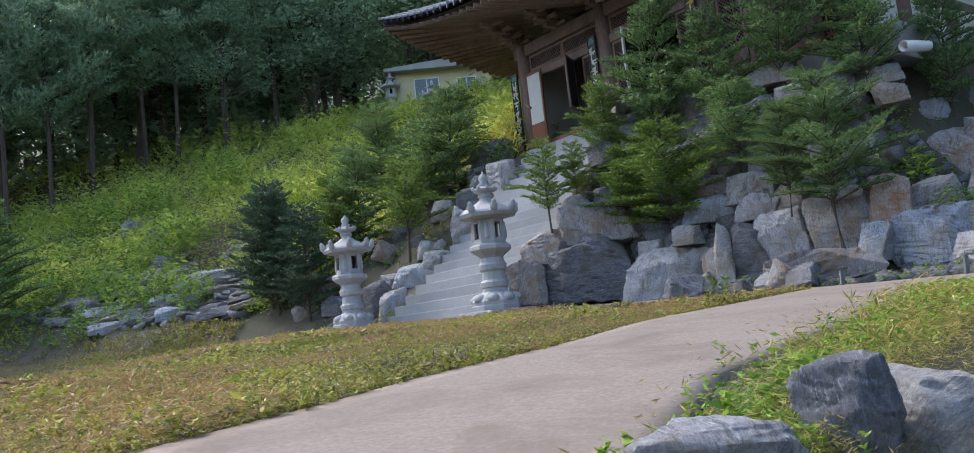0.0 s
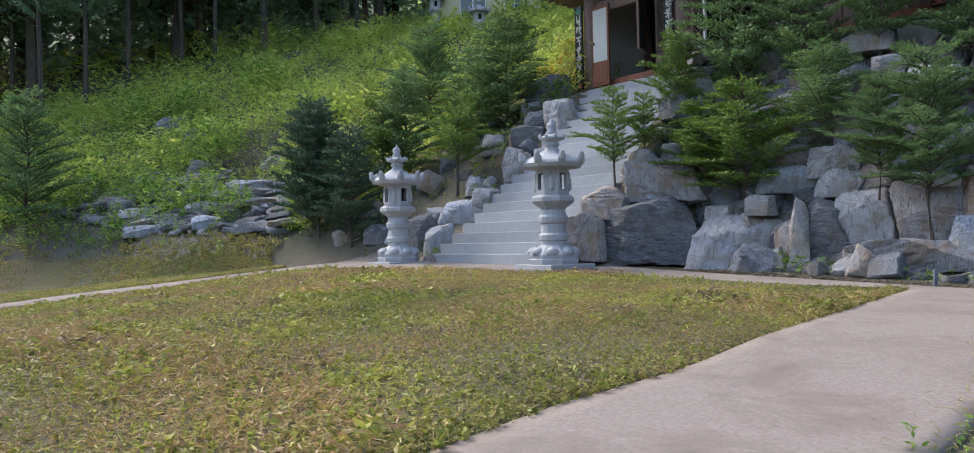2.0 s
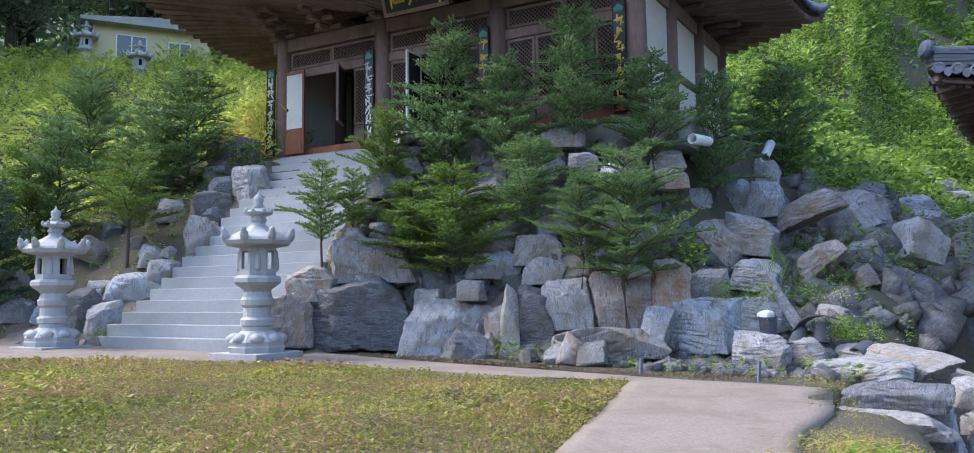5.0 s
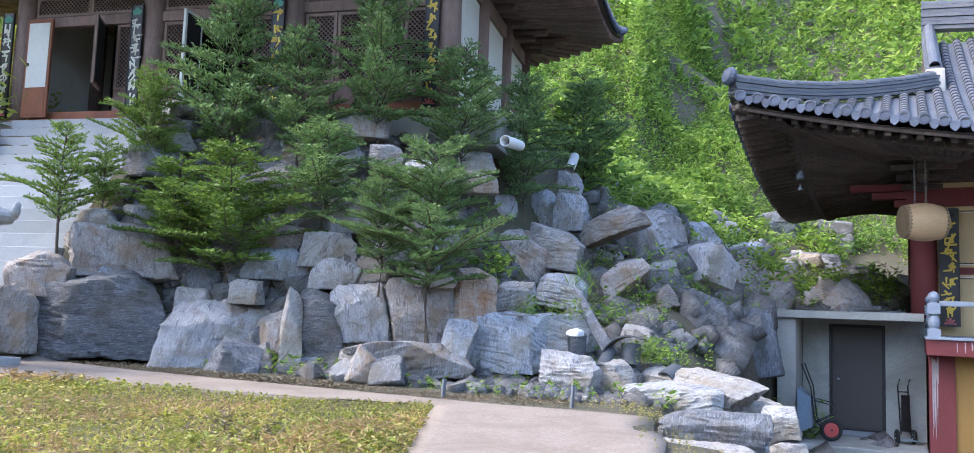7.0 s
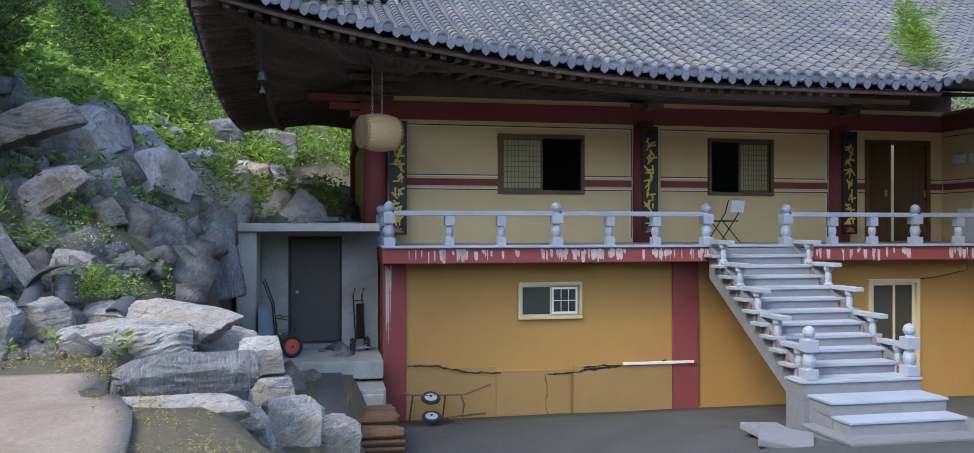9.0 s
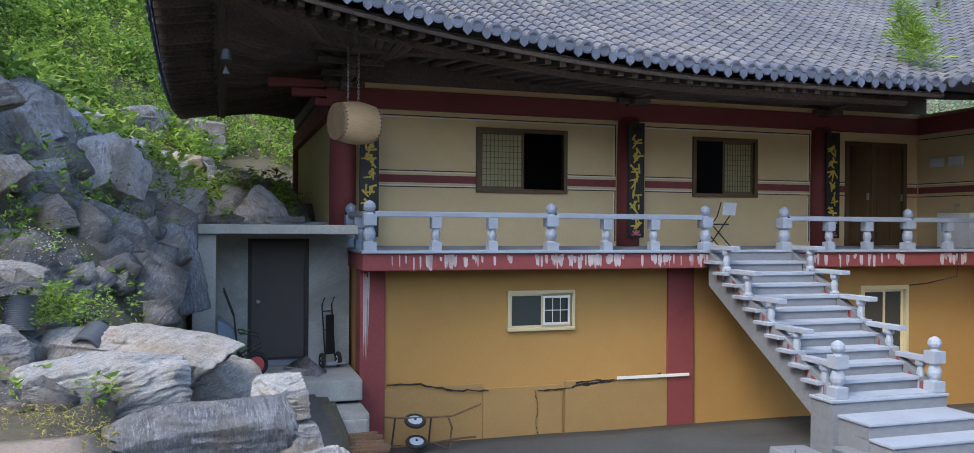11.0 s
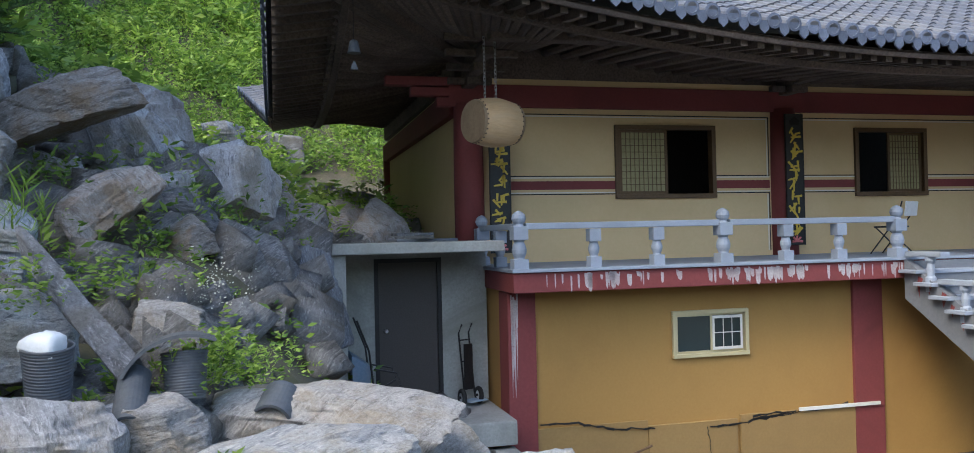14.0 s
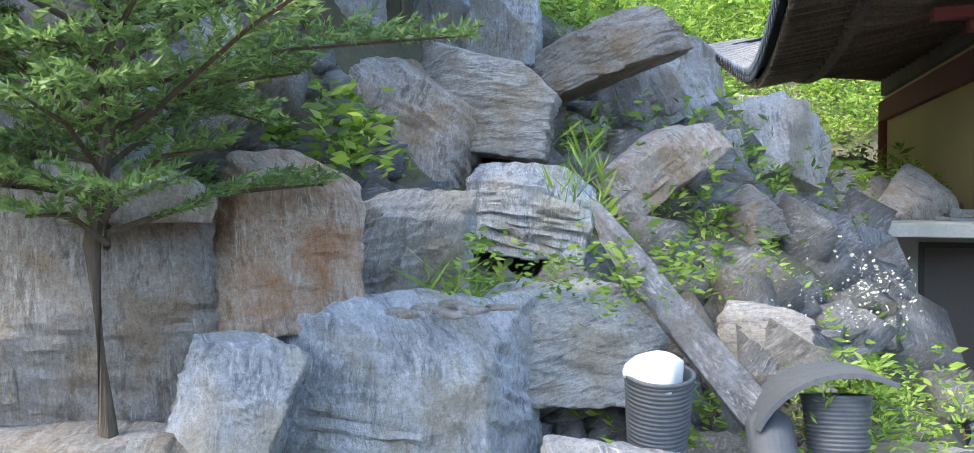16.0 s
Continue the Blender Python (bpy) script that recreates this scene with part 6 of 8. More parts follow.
def rubble(name, pts, lo, hi, mat, label, seed):
    """Broken stones too small to pick apart, one mesh."""
    rg = np.random.default_rng(seed)
    base = np.array([(x, y, z) for z in (-1, 1) for y in (-1, 1) for x in (-1, 1)]) * 0.62
    quad = np.array([(0, 2, 3, 1), (4, 5, 7, 6), (0, 1, 5, 4), (1, 3, 7, 5), (3, 2, 6, 7), (2, 0, 4, 6)])
    n = len(pts)
    sc = rg.uniform(lo, hi, (n, 1, 1)) * rg.uniform(0.45, 1.3, (n, 1, 3)) * ([1.2, 1.2, 0.28] if name == "slab_scree" else [1, 1, 0.7])
    v = base[None] * (1 + rg.normal(0, 0.2, (n, 8, 3))) * sc
    q = rg.normal(0, 1, (n, 4)) * ([1, 0.1, 0.1, 1] if name == "slab_scree" else [1, 0.35, 0.35, 1])
    w, i, j, k = (q / np.linalg.norm(q, axis=1, keepdims=True)).T
    rot = np.array([[1 - 2 * (j * j + k * k), 2 * (i * j - k * w), 2 * (i * k + j * w)], [2 * (i * j + k * w), 1 - 2 * (i * i + k * k), 2 * (j * k - i * w)], [2 * (i * k - j * w), 2 * (j * k + i * w), 1 - 2 * (i * i + j * j)]]).transpose(2, 0, 1)
    v = np.einsum("nab,nvb->nva", rot, v) + pts[:, None, :]
    f = quad[None] + (np.arange(n) * 8)[:, None, None]
    ob = new(name, array_mesh(name, v.reshape(-1, 3), f.reshape(-1, 4), mat))
    return tagged(ob, label, "rubble", kind="stuff")


def slope_points(seed, n, s0, s1, d0, d1):
    rg = np.random.default_rng(seed)
    s, d = rg.uniform(s0, s1, n), rg.uniform(d0, d1, n) 
    d = d + np.maximum(0, s - 12.3) * 1.3
    a = radians(HA)
    x, y = HX + s * math.cos(a) - d * math.sin(a), HY + s * math.sin(a) + d * math.cos(a)
    return np.stack([x, y, ground(x, y)], -1)


def heap_points(seed, n):
    rg = np.random.default_rng(seed)
    s = rg.uniform(-14.2, -5.2, n)
    d = -5.5 + 0.5 * (s + 5.1) + rg.uniform(-0.2, 3.4, n)
    a = radians(HA)
    x, y = HX + s * math.cos(a) - d * math.sin(a), HY + s * math.sin(a) + d * math.cos(a)
    return np.stack([x, y, ground(x, y)], -1)


rubble("rubble", slope_points(5, 1500, 4.5, 12.5, -3.1, -0.2), 0.05, 0.2, R_DARK, "broken grey stones between the boulders", 6)
rubble("packing_stones", slope_points(15, 260, 4.6, 9.2, -2.6, -0.3), 0.15, 0.42, R_DARK, "grey packing stones under the firs", 16)
rubble("gully_rubble", slope_points(7, 520, 10.4, 19, -1.6, 9), 0.1, 0.5, R_DARK, "dark broken stones in the gully", 8)
rubble("shelf_rubble", np.array([(*q, gz(*q)) for q in (house_xy(rf.uniform(-7, -0.6), rf.uniform(2.4, 16)) for _ in range(900))]), 0.06, 0.25, R_DARK, "dark broken stones behind the store", 12)
# grey slabs given the dark rock, painting the shade of the plants around
rubble("slab_scree", heap_points(19, 210), 0.15, 0.5, R_DARK, "flat broken slabs at the foot of the meadow", 20)
rubble("scree", heap_points(9, 420), 0.05, 0.18, R_BROWN, "broken flat stones on the foot of the meadow slope", 10)


# ---------------------------------------------------------------- plants
def quads_mesh(name, centres, ax_u, ax_v, mat):
    """Leaves as four-cornered blades: centre, half length and half width vectors. Pointed at both ends."""
    v = np.stack([centres - ax_u, centres + ax_v - 0.1 * ax_u, centres + ax_u, centres - ax_v - 0.1 * ax_u], 1).reshape(-1, 3)
    f = np.arange(len(v)).reshape(-1, 4)
    return array_mesh(name, v, f, mat)


def rand_dirs(rg, n, zmin=-0.4, zmax=0.9):
    a = rg.uniform(0, 2 * np.pi, n)
    z = rg.uniform(zmin, zmax, n)
    r = np.sqrt(np.maximum(0, 1 - z * z))
    return np.stack([r * np.cos(a), r * np.sin(a), z], -1)


def cross_unit(a, b):
    c = np.cross(a, b)
    return c / np.maximum(np.linalg.norm(c, axis=-1, keepdims=True), 1e-6)


def fir_meshes(seed, kind):
    """Trunk with whorled boughs, and flat sprays of needles along them; unit height."""
    rg = np.random.default_rng(seed)
    r = random.Random(seed)
    bm = bmesh.new()
    bend = [(0, 0, 0)] + [(r.uniform(-0.02, 0.02), r.uniform(-0.02, 0.02), z) for z in (0.25, 0.5, 0.75)] + [(0, 0, 0.99)]
    tube(bm, bend, [0.014, 0.012, 0.009, 0.006, 0.002], 9)
    sparse = kind == "sparse"
    first = 0.34 if sparse else 0.24 if kind == "mid" else 0.1
    n_b = 36 if sparse else 72
    fine = kind == "mid"
    C, Uv, Vv = [], [], []
    for i in range(n_b):
        h = first + (0.96 - first) * ((i + r.random()) / n_b)
        a = i * 2.399 + r.uniform(-0.3, 0.3)
        reach = 0.47 * (1 - ((h - first) / (1.02 - first)) ** 1.25) ** 0.8 * r.uniform(0.35, 1.4) * (0.55 + 0.45 * min(1, (h - first) / 0.12)) + 0.04
        rise = r.uniform(0.12, 0.8)
        d = Vector((math.cos(a), math.sin(a), rise)).normalized()
        p0 = Vector((0, 0, h))
        p1 = p0 + d * reach
        p1.z -= 0.12 * reach
        tube(bm, [p0, p0.lerp(p1, 0.5) + Vector((0, 0, 0.02)), p1], [0.005, 0.0035, 0.0015], 4, False)
        side = Vector((-math.sin(a), math.cos(a), 0))
        ns = max(4, int(reach * (42 if sparse else 46)))
        for k in range(ns):
            t = (k + 0.6) / ns
            if t < 0.16 and not sparse:
                continue
            c = p0.lerp(p1, t) + Vector((0, 0, 0.02 * math.sin(t * 3.1)))
            L = (0.13 if not sparse else 0.12) * (1.15 - t) * r.uniform(0.7, 1.2) + 0.022
            for sg in (-1, 1):
                dirv = (side * sg * r.uniform(0.7, 1.0) + d * r.uniform(0.5, 0.9) + Vector((0, 0, r.uniform(-0.12, 0.25)))).normalized()
                m = int((3 + L * 60) * (3.6 if fine else 1))
                for q in range(m):
                    u = (q + 0.5) / m
                    o = c + dirv * L * u
                    w = Vector((r.gauss(0, 1), r.gauss(0, 1), r.gauss(0, 0.6))).normalized()
                    nd = (dirv * 0.8 + w * 0.75).normalized()
                    C.append(o + w * 0.004)
                    Uv.append(nd * r.uniform(0.012, 0.021) * (0.6 if fine else 1))
                    Vv.append(nd.cross(Vector((r.gauss(0, 1), r.gauss(0, 1), r.gauss(0, 1)))).normalized() * r.uniform(0.0035, 0.006) * (0.5 if fine else 1))
    mats = {"dark": L_FIR, "mid": L_FIR, "blue": L_FIRB, "young": L_FIRY, "sparse": L_FIRY}
    me = quads_mesh("crown", np.array(C), np.array(Uv), np.array(Vv), mats[kind])
    return bm, me


L_FIRB = leaf_mat("blue_green_needles", (0.03, 0.07, 0.045), (0.06, 0.12, 0.075), (0.1, 0.17, 0.1), 0.25)
FIRS = {}
for kind, seed in (("dark", 1), ("mid", 2), ("blue", 3), ("young", 4), ("sparse", 5)):
    b, crown = fir_meshes(seed, kind)
    me = bpy.data.meshes.new("trunk")
    b.to_mesh(me)
    b.free()
    me.materials.append(M_BARK)
    FIRS[kind] = (me, crown)
FIR_WORDS = dict(dark="dark green young fir growing among the boulders", mid="dense green fir growing among the boulders", blue="blue-green young fir beside the footway", young="bushy yellow-green fir growing among the boulders", sparse="thin yellow-green fir with a bare lower trunk")
ft = random.Random(8)


def fir(x, y, z, h, w, kind):
    k = max(0.75, min(1.35, w / (h * 0.8)))
    ob = thing("fir_tree", pose(x, y, z - 0.08, 0, 0, ft.uniform(0, 360)) @ Matrix.Diagonal((h * 1.1 * k, h * 1.1 * k, h * 1.1, 1)), FIR_WORDS[kind], "tree", "firs on the slope")
    for nm, me in zip(("trunk", "crown"), FIRS[kind]):
        o = new(nm, me)
        o.parent = ob
    return ob


fir(1.01, 15.41, 2.38, 1.87, 1.20, "sparse")
fir(1.56, 15.58, 2.78, 1.44, 0.80, "sparse")
fir(2.26, 16.03, 3.87, 1.59, 1.16, "young")
fir(3.42, 15.84, 4.01, 2.93, 1.85, "dark")
fir(4.24, 15.04, 4.17, 2.13, 1.38, "dark")
fir(5.23, 14.29, 4.55, 2.47, 1.68, "dark")
fir(6.31, 13.48, 4.18, 1.91, 1.55, "dark")
fir(7.65, 13.54, 3.62, 2.27, 1.19, "dark")
fir(10.53, 15.13, 4.30, 2.46, 1.81, "dark")
fir(3.03, 14.51, 2.25, 1.90, 1.94, "young")
fir(2.52, 15.28, 2.42, 1.56, 1.61, "young")
fir(4.20, 14.02, 3.12, 1.53, 1.68, "dark")
fir(5.0, 12.3, 1.6, 2.5, 1.85, "mid")
fir(4.49, 12.77, 2.21, 1.64, 1.09, "mid")
fir(-4.64, 19.83, 1.53, 2.66, 1.82, "blue")
fir(-5.66, 20.89, 1.74, 3.23, 1.62, "blue")
fir(-2.12, 19.58, 2.64, 2.38, 2.10, "sparse")
fir(-3.60, 21.80, 3.12, 2.80, 1.87, "dark")
fir(-0.96, 21.39, 4.42, 2.71, 2.47, "dark")
fir(-1.67, 21.98, 4.25, 2.38, 2.06, "dark")
fir(-4.20, 21.78, 2.81, 2.48, 1.70, "young")
fir(-3.15, 23.73, 4.26, 3.24, 2.21, "mid")
fir(-15.24, 24.59, 2.04, 4.04, 2.57, "dark")
fir(-5.91, 21.35, 1.98, 3.14, 1.73, "blue")


def weed_field(name, pts, size, leaves, mat, label, seed, tall=0.6, kind="stuff", category="weeds", width=0.32, low=-0.2, high=0.8):
    """Many leafy stems, one mesh."""
    rg = np.random.default_rng(seed)
    n = len(pts)
    sc = rg.uniform(0.6, 1.35, n) * (0.75 + 0.8 * np.array([noise.noise((p[0] * 0.5, p[1] * 0.5, 3)) for p in pts]))
    base = np.repeat(pts, leaves, 0)
    s = np.repeat(sc, leaves)[:, None]
    h = rg.uniform(0.08, 1.0, (n * leaves, 1)) ** 0.8
    lean = np.repeat(rg.normal(0, 0.16, (n, 2)), leaves, 0)
    c = base.copy()
    c[:, 2:] += h * tall * s
    spread = (1.05 - h) * 0.3 + 0.06
    dr = rand_dirs(rg, n * leaves, low, high)
    c[:, :2] += lean * h * tall * s + dr[:, :2] * spread * tall * s
    L = size * rg.uniform(0.6, 1.3, (n * leaves, 1)) * np.clip(s, 0.6, 1.4)
    u = dr * L
    v = cross_unit(dr, rg.normal(0, 1, (n * leaves, 3))) * L * width
    ob = new(name, quads_mesh(name, c, u, v, mat))
    return tagged(ob, label, category, kind=kind)


def scatter(seed, n, s0, s1, d0, d1, keep=None, sink=0.03):
    rg = np.random.default_rng(seed)
    s, d = rg.uniform(s0, s1, n), rg.uniform(d0, d1, n)
    a = radians(HA)
    x, y = HX + s * math.cos(a) - d * math.sin(a), HY + s * math.sin(a) + d * math.cos(a)
    ok = np.ones(n, bool) if keep is None else keep(s, d, x, y)
    x, y = x[ok], y[ok]
    return np.stack([x, y, ground(x, y) - sink], -1)


def left_ok(s, d, x, y):
    toe = np.interp(s, [-40, -20, -10, -4, 0.5], [-36, -19, -10.5, -6.4, -4.8])
    return (d > toe + 1.0 + 1.4 * (s < -5)) & ~((s > -14.2) & (s < -5.2) & (d < -5.5 + 0.5 * (s + 5.1) + 3.1)) & ~((s > -5) & (d < -0.5) & (s > -3.2))


weed_field("hillside_weeds", scatter(21, 30000, -32, 0.0, -30, 13, lambda s, d, x, y: left_ok(s, d, x, y) & (np.hypot(x, y) < 42)), 0.09, 12, L_MEADOW, "bright yellow-green weeds covering the hillside meadow", 31, 0.75)
weed_field("far_hillside_weeds", scatter(22, 27000, -62, 6, -30, 36, lambda s, d, x, y: ((d > 11) | (s < -1.5)) & (np.hypot(x, y) > 30)), 0.14, 9, L_MEADOW, "yellow-green weeds on the upper hillside", 32, 1.1)


def right_ok(s, d, x, y):
    bs, bd = local(x, y, BX, BY, BA)
    return ~((bs > -1.0) & (bd < 12)) & (d > 3.5 + np.maximum(0, s - 12) * 0.5) & ((ground(x, y) > 4.3) | (np.sin(x * 1.7) * np.cos(y * 1.3) > 0.55))


weed_field("slope_weeds", scatter(23, 34000, 9.8, 38, 2, 32, right_ok), 0.115, 11, L_BUSH, "green shrubs and vines covering the hillside behind the roofs", 33, 0.9)
weed_field("upper_slope_weeds", scatter(24, 10000, 6, 70, 26, 66, None), 0.26, 16, L_BUSH, "green shrubs on the upper hillside", 34, 1.6)
weed_field("left_bushes", scatter(25, 6500, -22, -4, -16, -1, lambda s, d, x, y: left_ok(s, d, x, y) & (np.sin(s * 1.3) + np.cos(d * 1.1) > 0.2)), 0.075, 26, L_BUSH, "darker green shrubs at the foot of the meadow", 35, 1.15)
weed_field("rock_plants", scatter(26, 800, 4.4, 12.5, -3.2, 0.4), 0.045, 16, L_BUSH, "small green plants growing between the boulders", 36, 0.28)
weed_field("gully_plants", scatter(27, 2600, 11, 20, -1, 12, lambda s, d, x, y: (d > (s - 12) * 1.2)), 0.05, 18, L_BUSH, "small green plants among the tumbled rocks", 37, 0.7)
weed_field("stair_plants", scatter(28, 160, -4, 0.3, -5.4, -0.5), 0.05, 20, L_BUSH, "small green plants between stones beside the stair", 38, 0.4)
weed_field("foot_plants", scatter(29, 900, -20, -5, -20, -7.0, lambda s, d, x, y: d > np.interp(s, [-20, -10, -4], [-18, -9.0, -6.5])), 0.05, 14, L_WEED, "weeds at the foot of the loose stones", 39, 0.35)
hp = heap_points(219, 1100)
weed_field("heap_weeds", hp[np.array([noise.noise((q[0] * 0.7, q[1] * 0.7, 6)) for q in hp]) > 0.0], 0.06, 22, L_BUSH, "green weeds and brambles growing through the loose slabs", 220, 0.75)
weed_field("foot_shrubs", scatter(245, 1500, -22, -9.6, -22, -6, lambda s, d, x, y: (d > np.interp(s, [-22, -10], [-20, -9.4])) & (d < np.interp(s, [-22, -10], [-13, -5.5]))), 0.085, 26, L_BUSH, "dark green shrubs crowding the loose slabs", 246, 1.05)
weed_field("knoll_weeds", scatter(43, 9000, 1, 13, 8.5, 34), 0.14, 11, L_BUSH, "green shrubs on the slope behind the hall", 44, 1.0)
rg_f = np.random.default_rng(46)
fa, fd = np.radians(rg_f.uniform(-62, 16, 3200)), rg_f.uniform(46, 74, 3200)
fx, fy = fd * np.sin(fa), fd * np.cos(fa)
weed_field("forest_undergrowth", np.stack([fx, fy, ground(fx, fy)], -1), 0.42, 9, L_FOREST, "dark undergrowth of the woods", 47, 3.2)
fl = scatter(30, 150, -2.6, -0.7, -0.2, 2.6)
weed_field("yellow_flowers", fl, 0.06, 14, L_YELLOW, "orange-yellow flowers in the meadow beside the hall", 40, 0.8)
weed_field("yellow_flowers", scatter(31, 60, -5.5, -3.5, -1.5, 0.2), 0.05, 8, L_YELLOW, "orange-yellow flowers among the firs", 41, 1.0)

# lawn: short blades, clover and dry patches
rg = np.random.default_rng(50)


def lawn_points(n, seed):
    rg2 = np.random.default_rng(seed)
    x, y = rg2.uniform(-9.6, 3.7, n), rg2.uniform(2.6, 15.5, n)
    edge = np.interp(x, [-3.4, -1.15, -0.5, 0.34, 0.95, 2.1, 3.72], [2.4, 4.62, 5.35, 6.08, 6.85, 8.2, 10.2])
    far = np.interp(x, [-9.8, -8.3, -7, -5.2, -3.5, -1.6, 0.77, 3.72], [10.5, 12.7, 13.5, 15.2, 15.3, 14.4, 12.8, 10.2])
    ok = (y > edge - 0.03) & (y < far)
    x, y = x[ok], y[ok]
    return np.stack([x, y, ground(x, y) + 0.02], -1)


weed_field("lawn_grass", lawn_points(80000, 51), 0.036, 3, L_GRASS, "short yellow-green grass of the lawn", 52, 0.05, category="grass", width=0.16)
cl = lawn_points(12000, 153)
cl = cl[np.array([noise.noise((p[0] * 1.6, p[1] * 1.6, 4)) for p in cl]) > 0.2]
weed_field("lawn_clumps", cl, 0.034, 8, L_CLOVER, "bright green broad-leaved weeds in clumps on the lawn", 154, 0.1, width=0.42)
dc = lawn_points(20000, 155)
dc = dc[np.array([noise.noise((p[0] * 1.1, p[1] * 1.1, 14)) for p in dc]) > 0.22]
weed_field("lawn_thatch", dc, 0.036, 5, L_LITTER, "brown dead stalks on the lawn", 156, 0.09, category="grass", width=0.14)
weed_field("lawn_clover", lawn_points(36000, 53), 0.024, 4, L_CLOVER, "low clover leaves in the lawn", 54, 0.05, category="clover", width=0.5)
dry = lawn_points(60000, 55)
keep = np.array([noise.noise((p[0] * 0.55, p[1] * 0.55, 9)) for p in dry]) > -0.06
weed_field("dry_lawn_grass", dry[keep], 0.034, 4, L_DRY, "dry brown grass patches in the lawn", 56, 0.085, category="grass", width=0.16)
ed = lawn_points(60000, 57)
edge_y = np.interp(ed[:, 0], [-3.4, -1.15, -0.5, 0.34, 0.95, 2.1, 3.72], [2.4, 4.62, 5.35, 6.08, 6.85, 8.2, 10.2])
weed_field("edge_weeds", ed[(ed[:, 1] - edge_y < 0.35)][:900], 0.02, 9, L_GRASS, "taller weeds along the path edge", 58, 0.1, width=0.4)


def line_points(n, seed, pts, spread):
    rg2 = np.random.default_rng(seed)
    p = np.array(pts, float)
    c = np.r_[0, np.cumsum(np.hypot(*np.diff(p, axis=0).T))]
    u = rg2.uniform(0, c[-1], n)
    x, y = np.interp(u, c, p[:, 0]) + rg2.normal(0, spread, n), np.interp(u, c, p[:, 1]) + rg2.normal(0, spread, n)
    return np.stack([x, y, ground(x, y) - 0.01], -1)


weed_field("verge_weeds", line_points(800, 60, [(0.5, 2.3), (1.35, 4.0), (2.25, 5.0), (3.3, 6.1)], 0.16), 0.018, 14, L_WEED, "green weeds on the path verge", 61, 0.13, width=0.36)
weed_field("verge_grass", line_points(5200, 62, [(0.6, 2.2), (1.6, 4.0), (3.3, 6.2), (3.9, 6.8)], 0.26), 0.024, 6, L_GRASS, "grass on the path verge", 63, 0.14, width=0.1)
weed_field("path_end_weeds", line_points(260, 64, [(4.3, 7.3), (5.2, 8.4), (5.9, 9.3), (5.6, 10.2)], 0.16), 0.02, 9, L_GRASS, "weeds between path end and boulders", 65, 0.12, width=0.2)
weed_field("toe_litter", line_points(5200, 66, [hall_xy(4.7, -3.75), hall_xy(8, -3.75), hall_xy(10.3, -3.5), hall_xy(11.4, -3.0)], 0.22), 0.022, 3, L_LITTER, "dry leaves and twigs along the foot of the rocks", 67, 0.02, category="litter", width=0.3)
def between(n, seed, a, b):
    rg2 = np.random.default_rng(seed)
    a, b = np.array(a, float), np.array(b, float)
    u, w = rg2.uniform(0, 1, n), rg2.uniform(0, 1, n)
    k = np.linspace(0, 1, len(a))
    x = np.interp(u, k, a[:, 0]) * (1 - w) + np.interp(u, k, b[:, 0]) * w
    y = np.interp(u, k, a[:, 1]) * (1 - w) + np.interp(u, k, b[:, 1]) * w
    return np.stack([x, y, ground(x, y) + 0.02], -1)


weed_field("meadow_stems", scatter(221, 9000, -32, 0.0, -30, 13, lambda s, d, x, y: left_ok(s, d, x, y) & (d > -6) & (np.hypot(x, y) < 44)), 0.16, 7, L_MEADOW, "tall upright stems and grasses of the hillside meadow", 231, 1.15, width=0.07, low=0.5, high=1.0)
LEFT_A, LEFT_B = [(-6.0, 19.2), (-7.5, 16.6), (-9.4, 14.3), (-13.4, 11.7)], [(-6.8, 20.6), (-9.4, 21.8), (-13.2, 22.9), (-20, 23.6)]
LEFT_C = [(-6.6, 21.2), (-9.2, 23.1), (-12.8, 24.6), (-19, 26)]
weed_field("foot_weeds", between(1300, 172, LEFT_B, LEFT_C), 0.045, 12, L_GRASS, "weeds between the grass strip and the loose stones", 173, 0.13)
weed_field("left_lawn_clover", between(9000, 168, LEFT_A, LEFT_B), 0.02, 4, L_WEED, "low clover in the grass strip", 169, 0.06, category="clover", width=0.5)
weed_field("left_lawn_dry", between(12000, 170, LEFT_A, LEFT_B), 0.035, 4, L_DRY, "dry grass in the strip below the loose stones", 171, 0.06, category="grass", width=0.16)
weed_field("left_lawn_grass", between(20000, 68, LEFT_A, LEFT_B), 0.04, 4, L_GRASS, "grass beyond the footway", 69, 0.06, category="grass", width=0.16)
weed_field("roof_weed", np.array([list(MB @ Vector((9.9 + 0.25 * math.cos(k * 2.4) * (k % 5) / 4, -0.75 + 0.06 * k / 3, 4.95 + 0.02 * k))) for k in range(34)]), 0.14, 60, L_WEED, "tall green grass growing in the roof valley", 70, 1.0, kind="", category="grass", width=0.07)
weed_field("white_flowers", np.array([[7.32 + 0.4 * math.cos(k * 2.4) * (k % 7) / 7, 10.42 + 0.3 * math.sin(k * 2.4) * (k % 7) / 7, 1.8 + 0.02 * (k % 9)] for k in range(34)]), 0.012, 6, L_WHITE, "white flower heads on thin stems", 71, 0.3, category="flowers", width=0.7)
weed_field("flower_weed", np.array([[7.3 + 0.6 * math.cos(k * 2.4) * (k % 9) / 9, 10.4 + 0.5 * math.sin(k * 2.4) * (k % 9) / 9, 1.35] for k in range(60)]), 0.032, 30, L_BUSH, "green leafy plants beside the leaning slab", 72, 0.42, kind="", category="weeds")


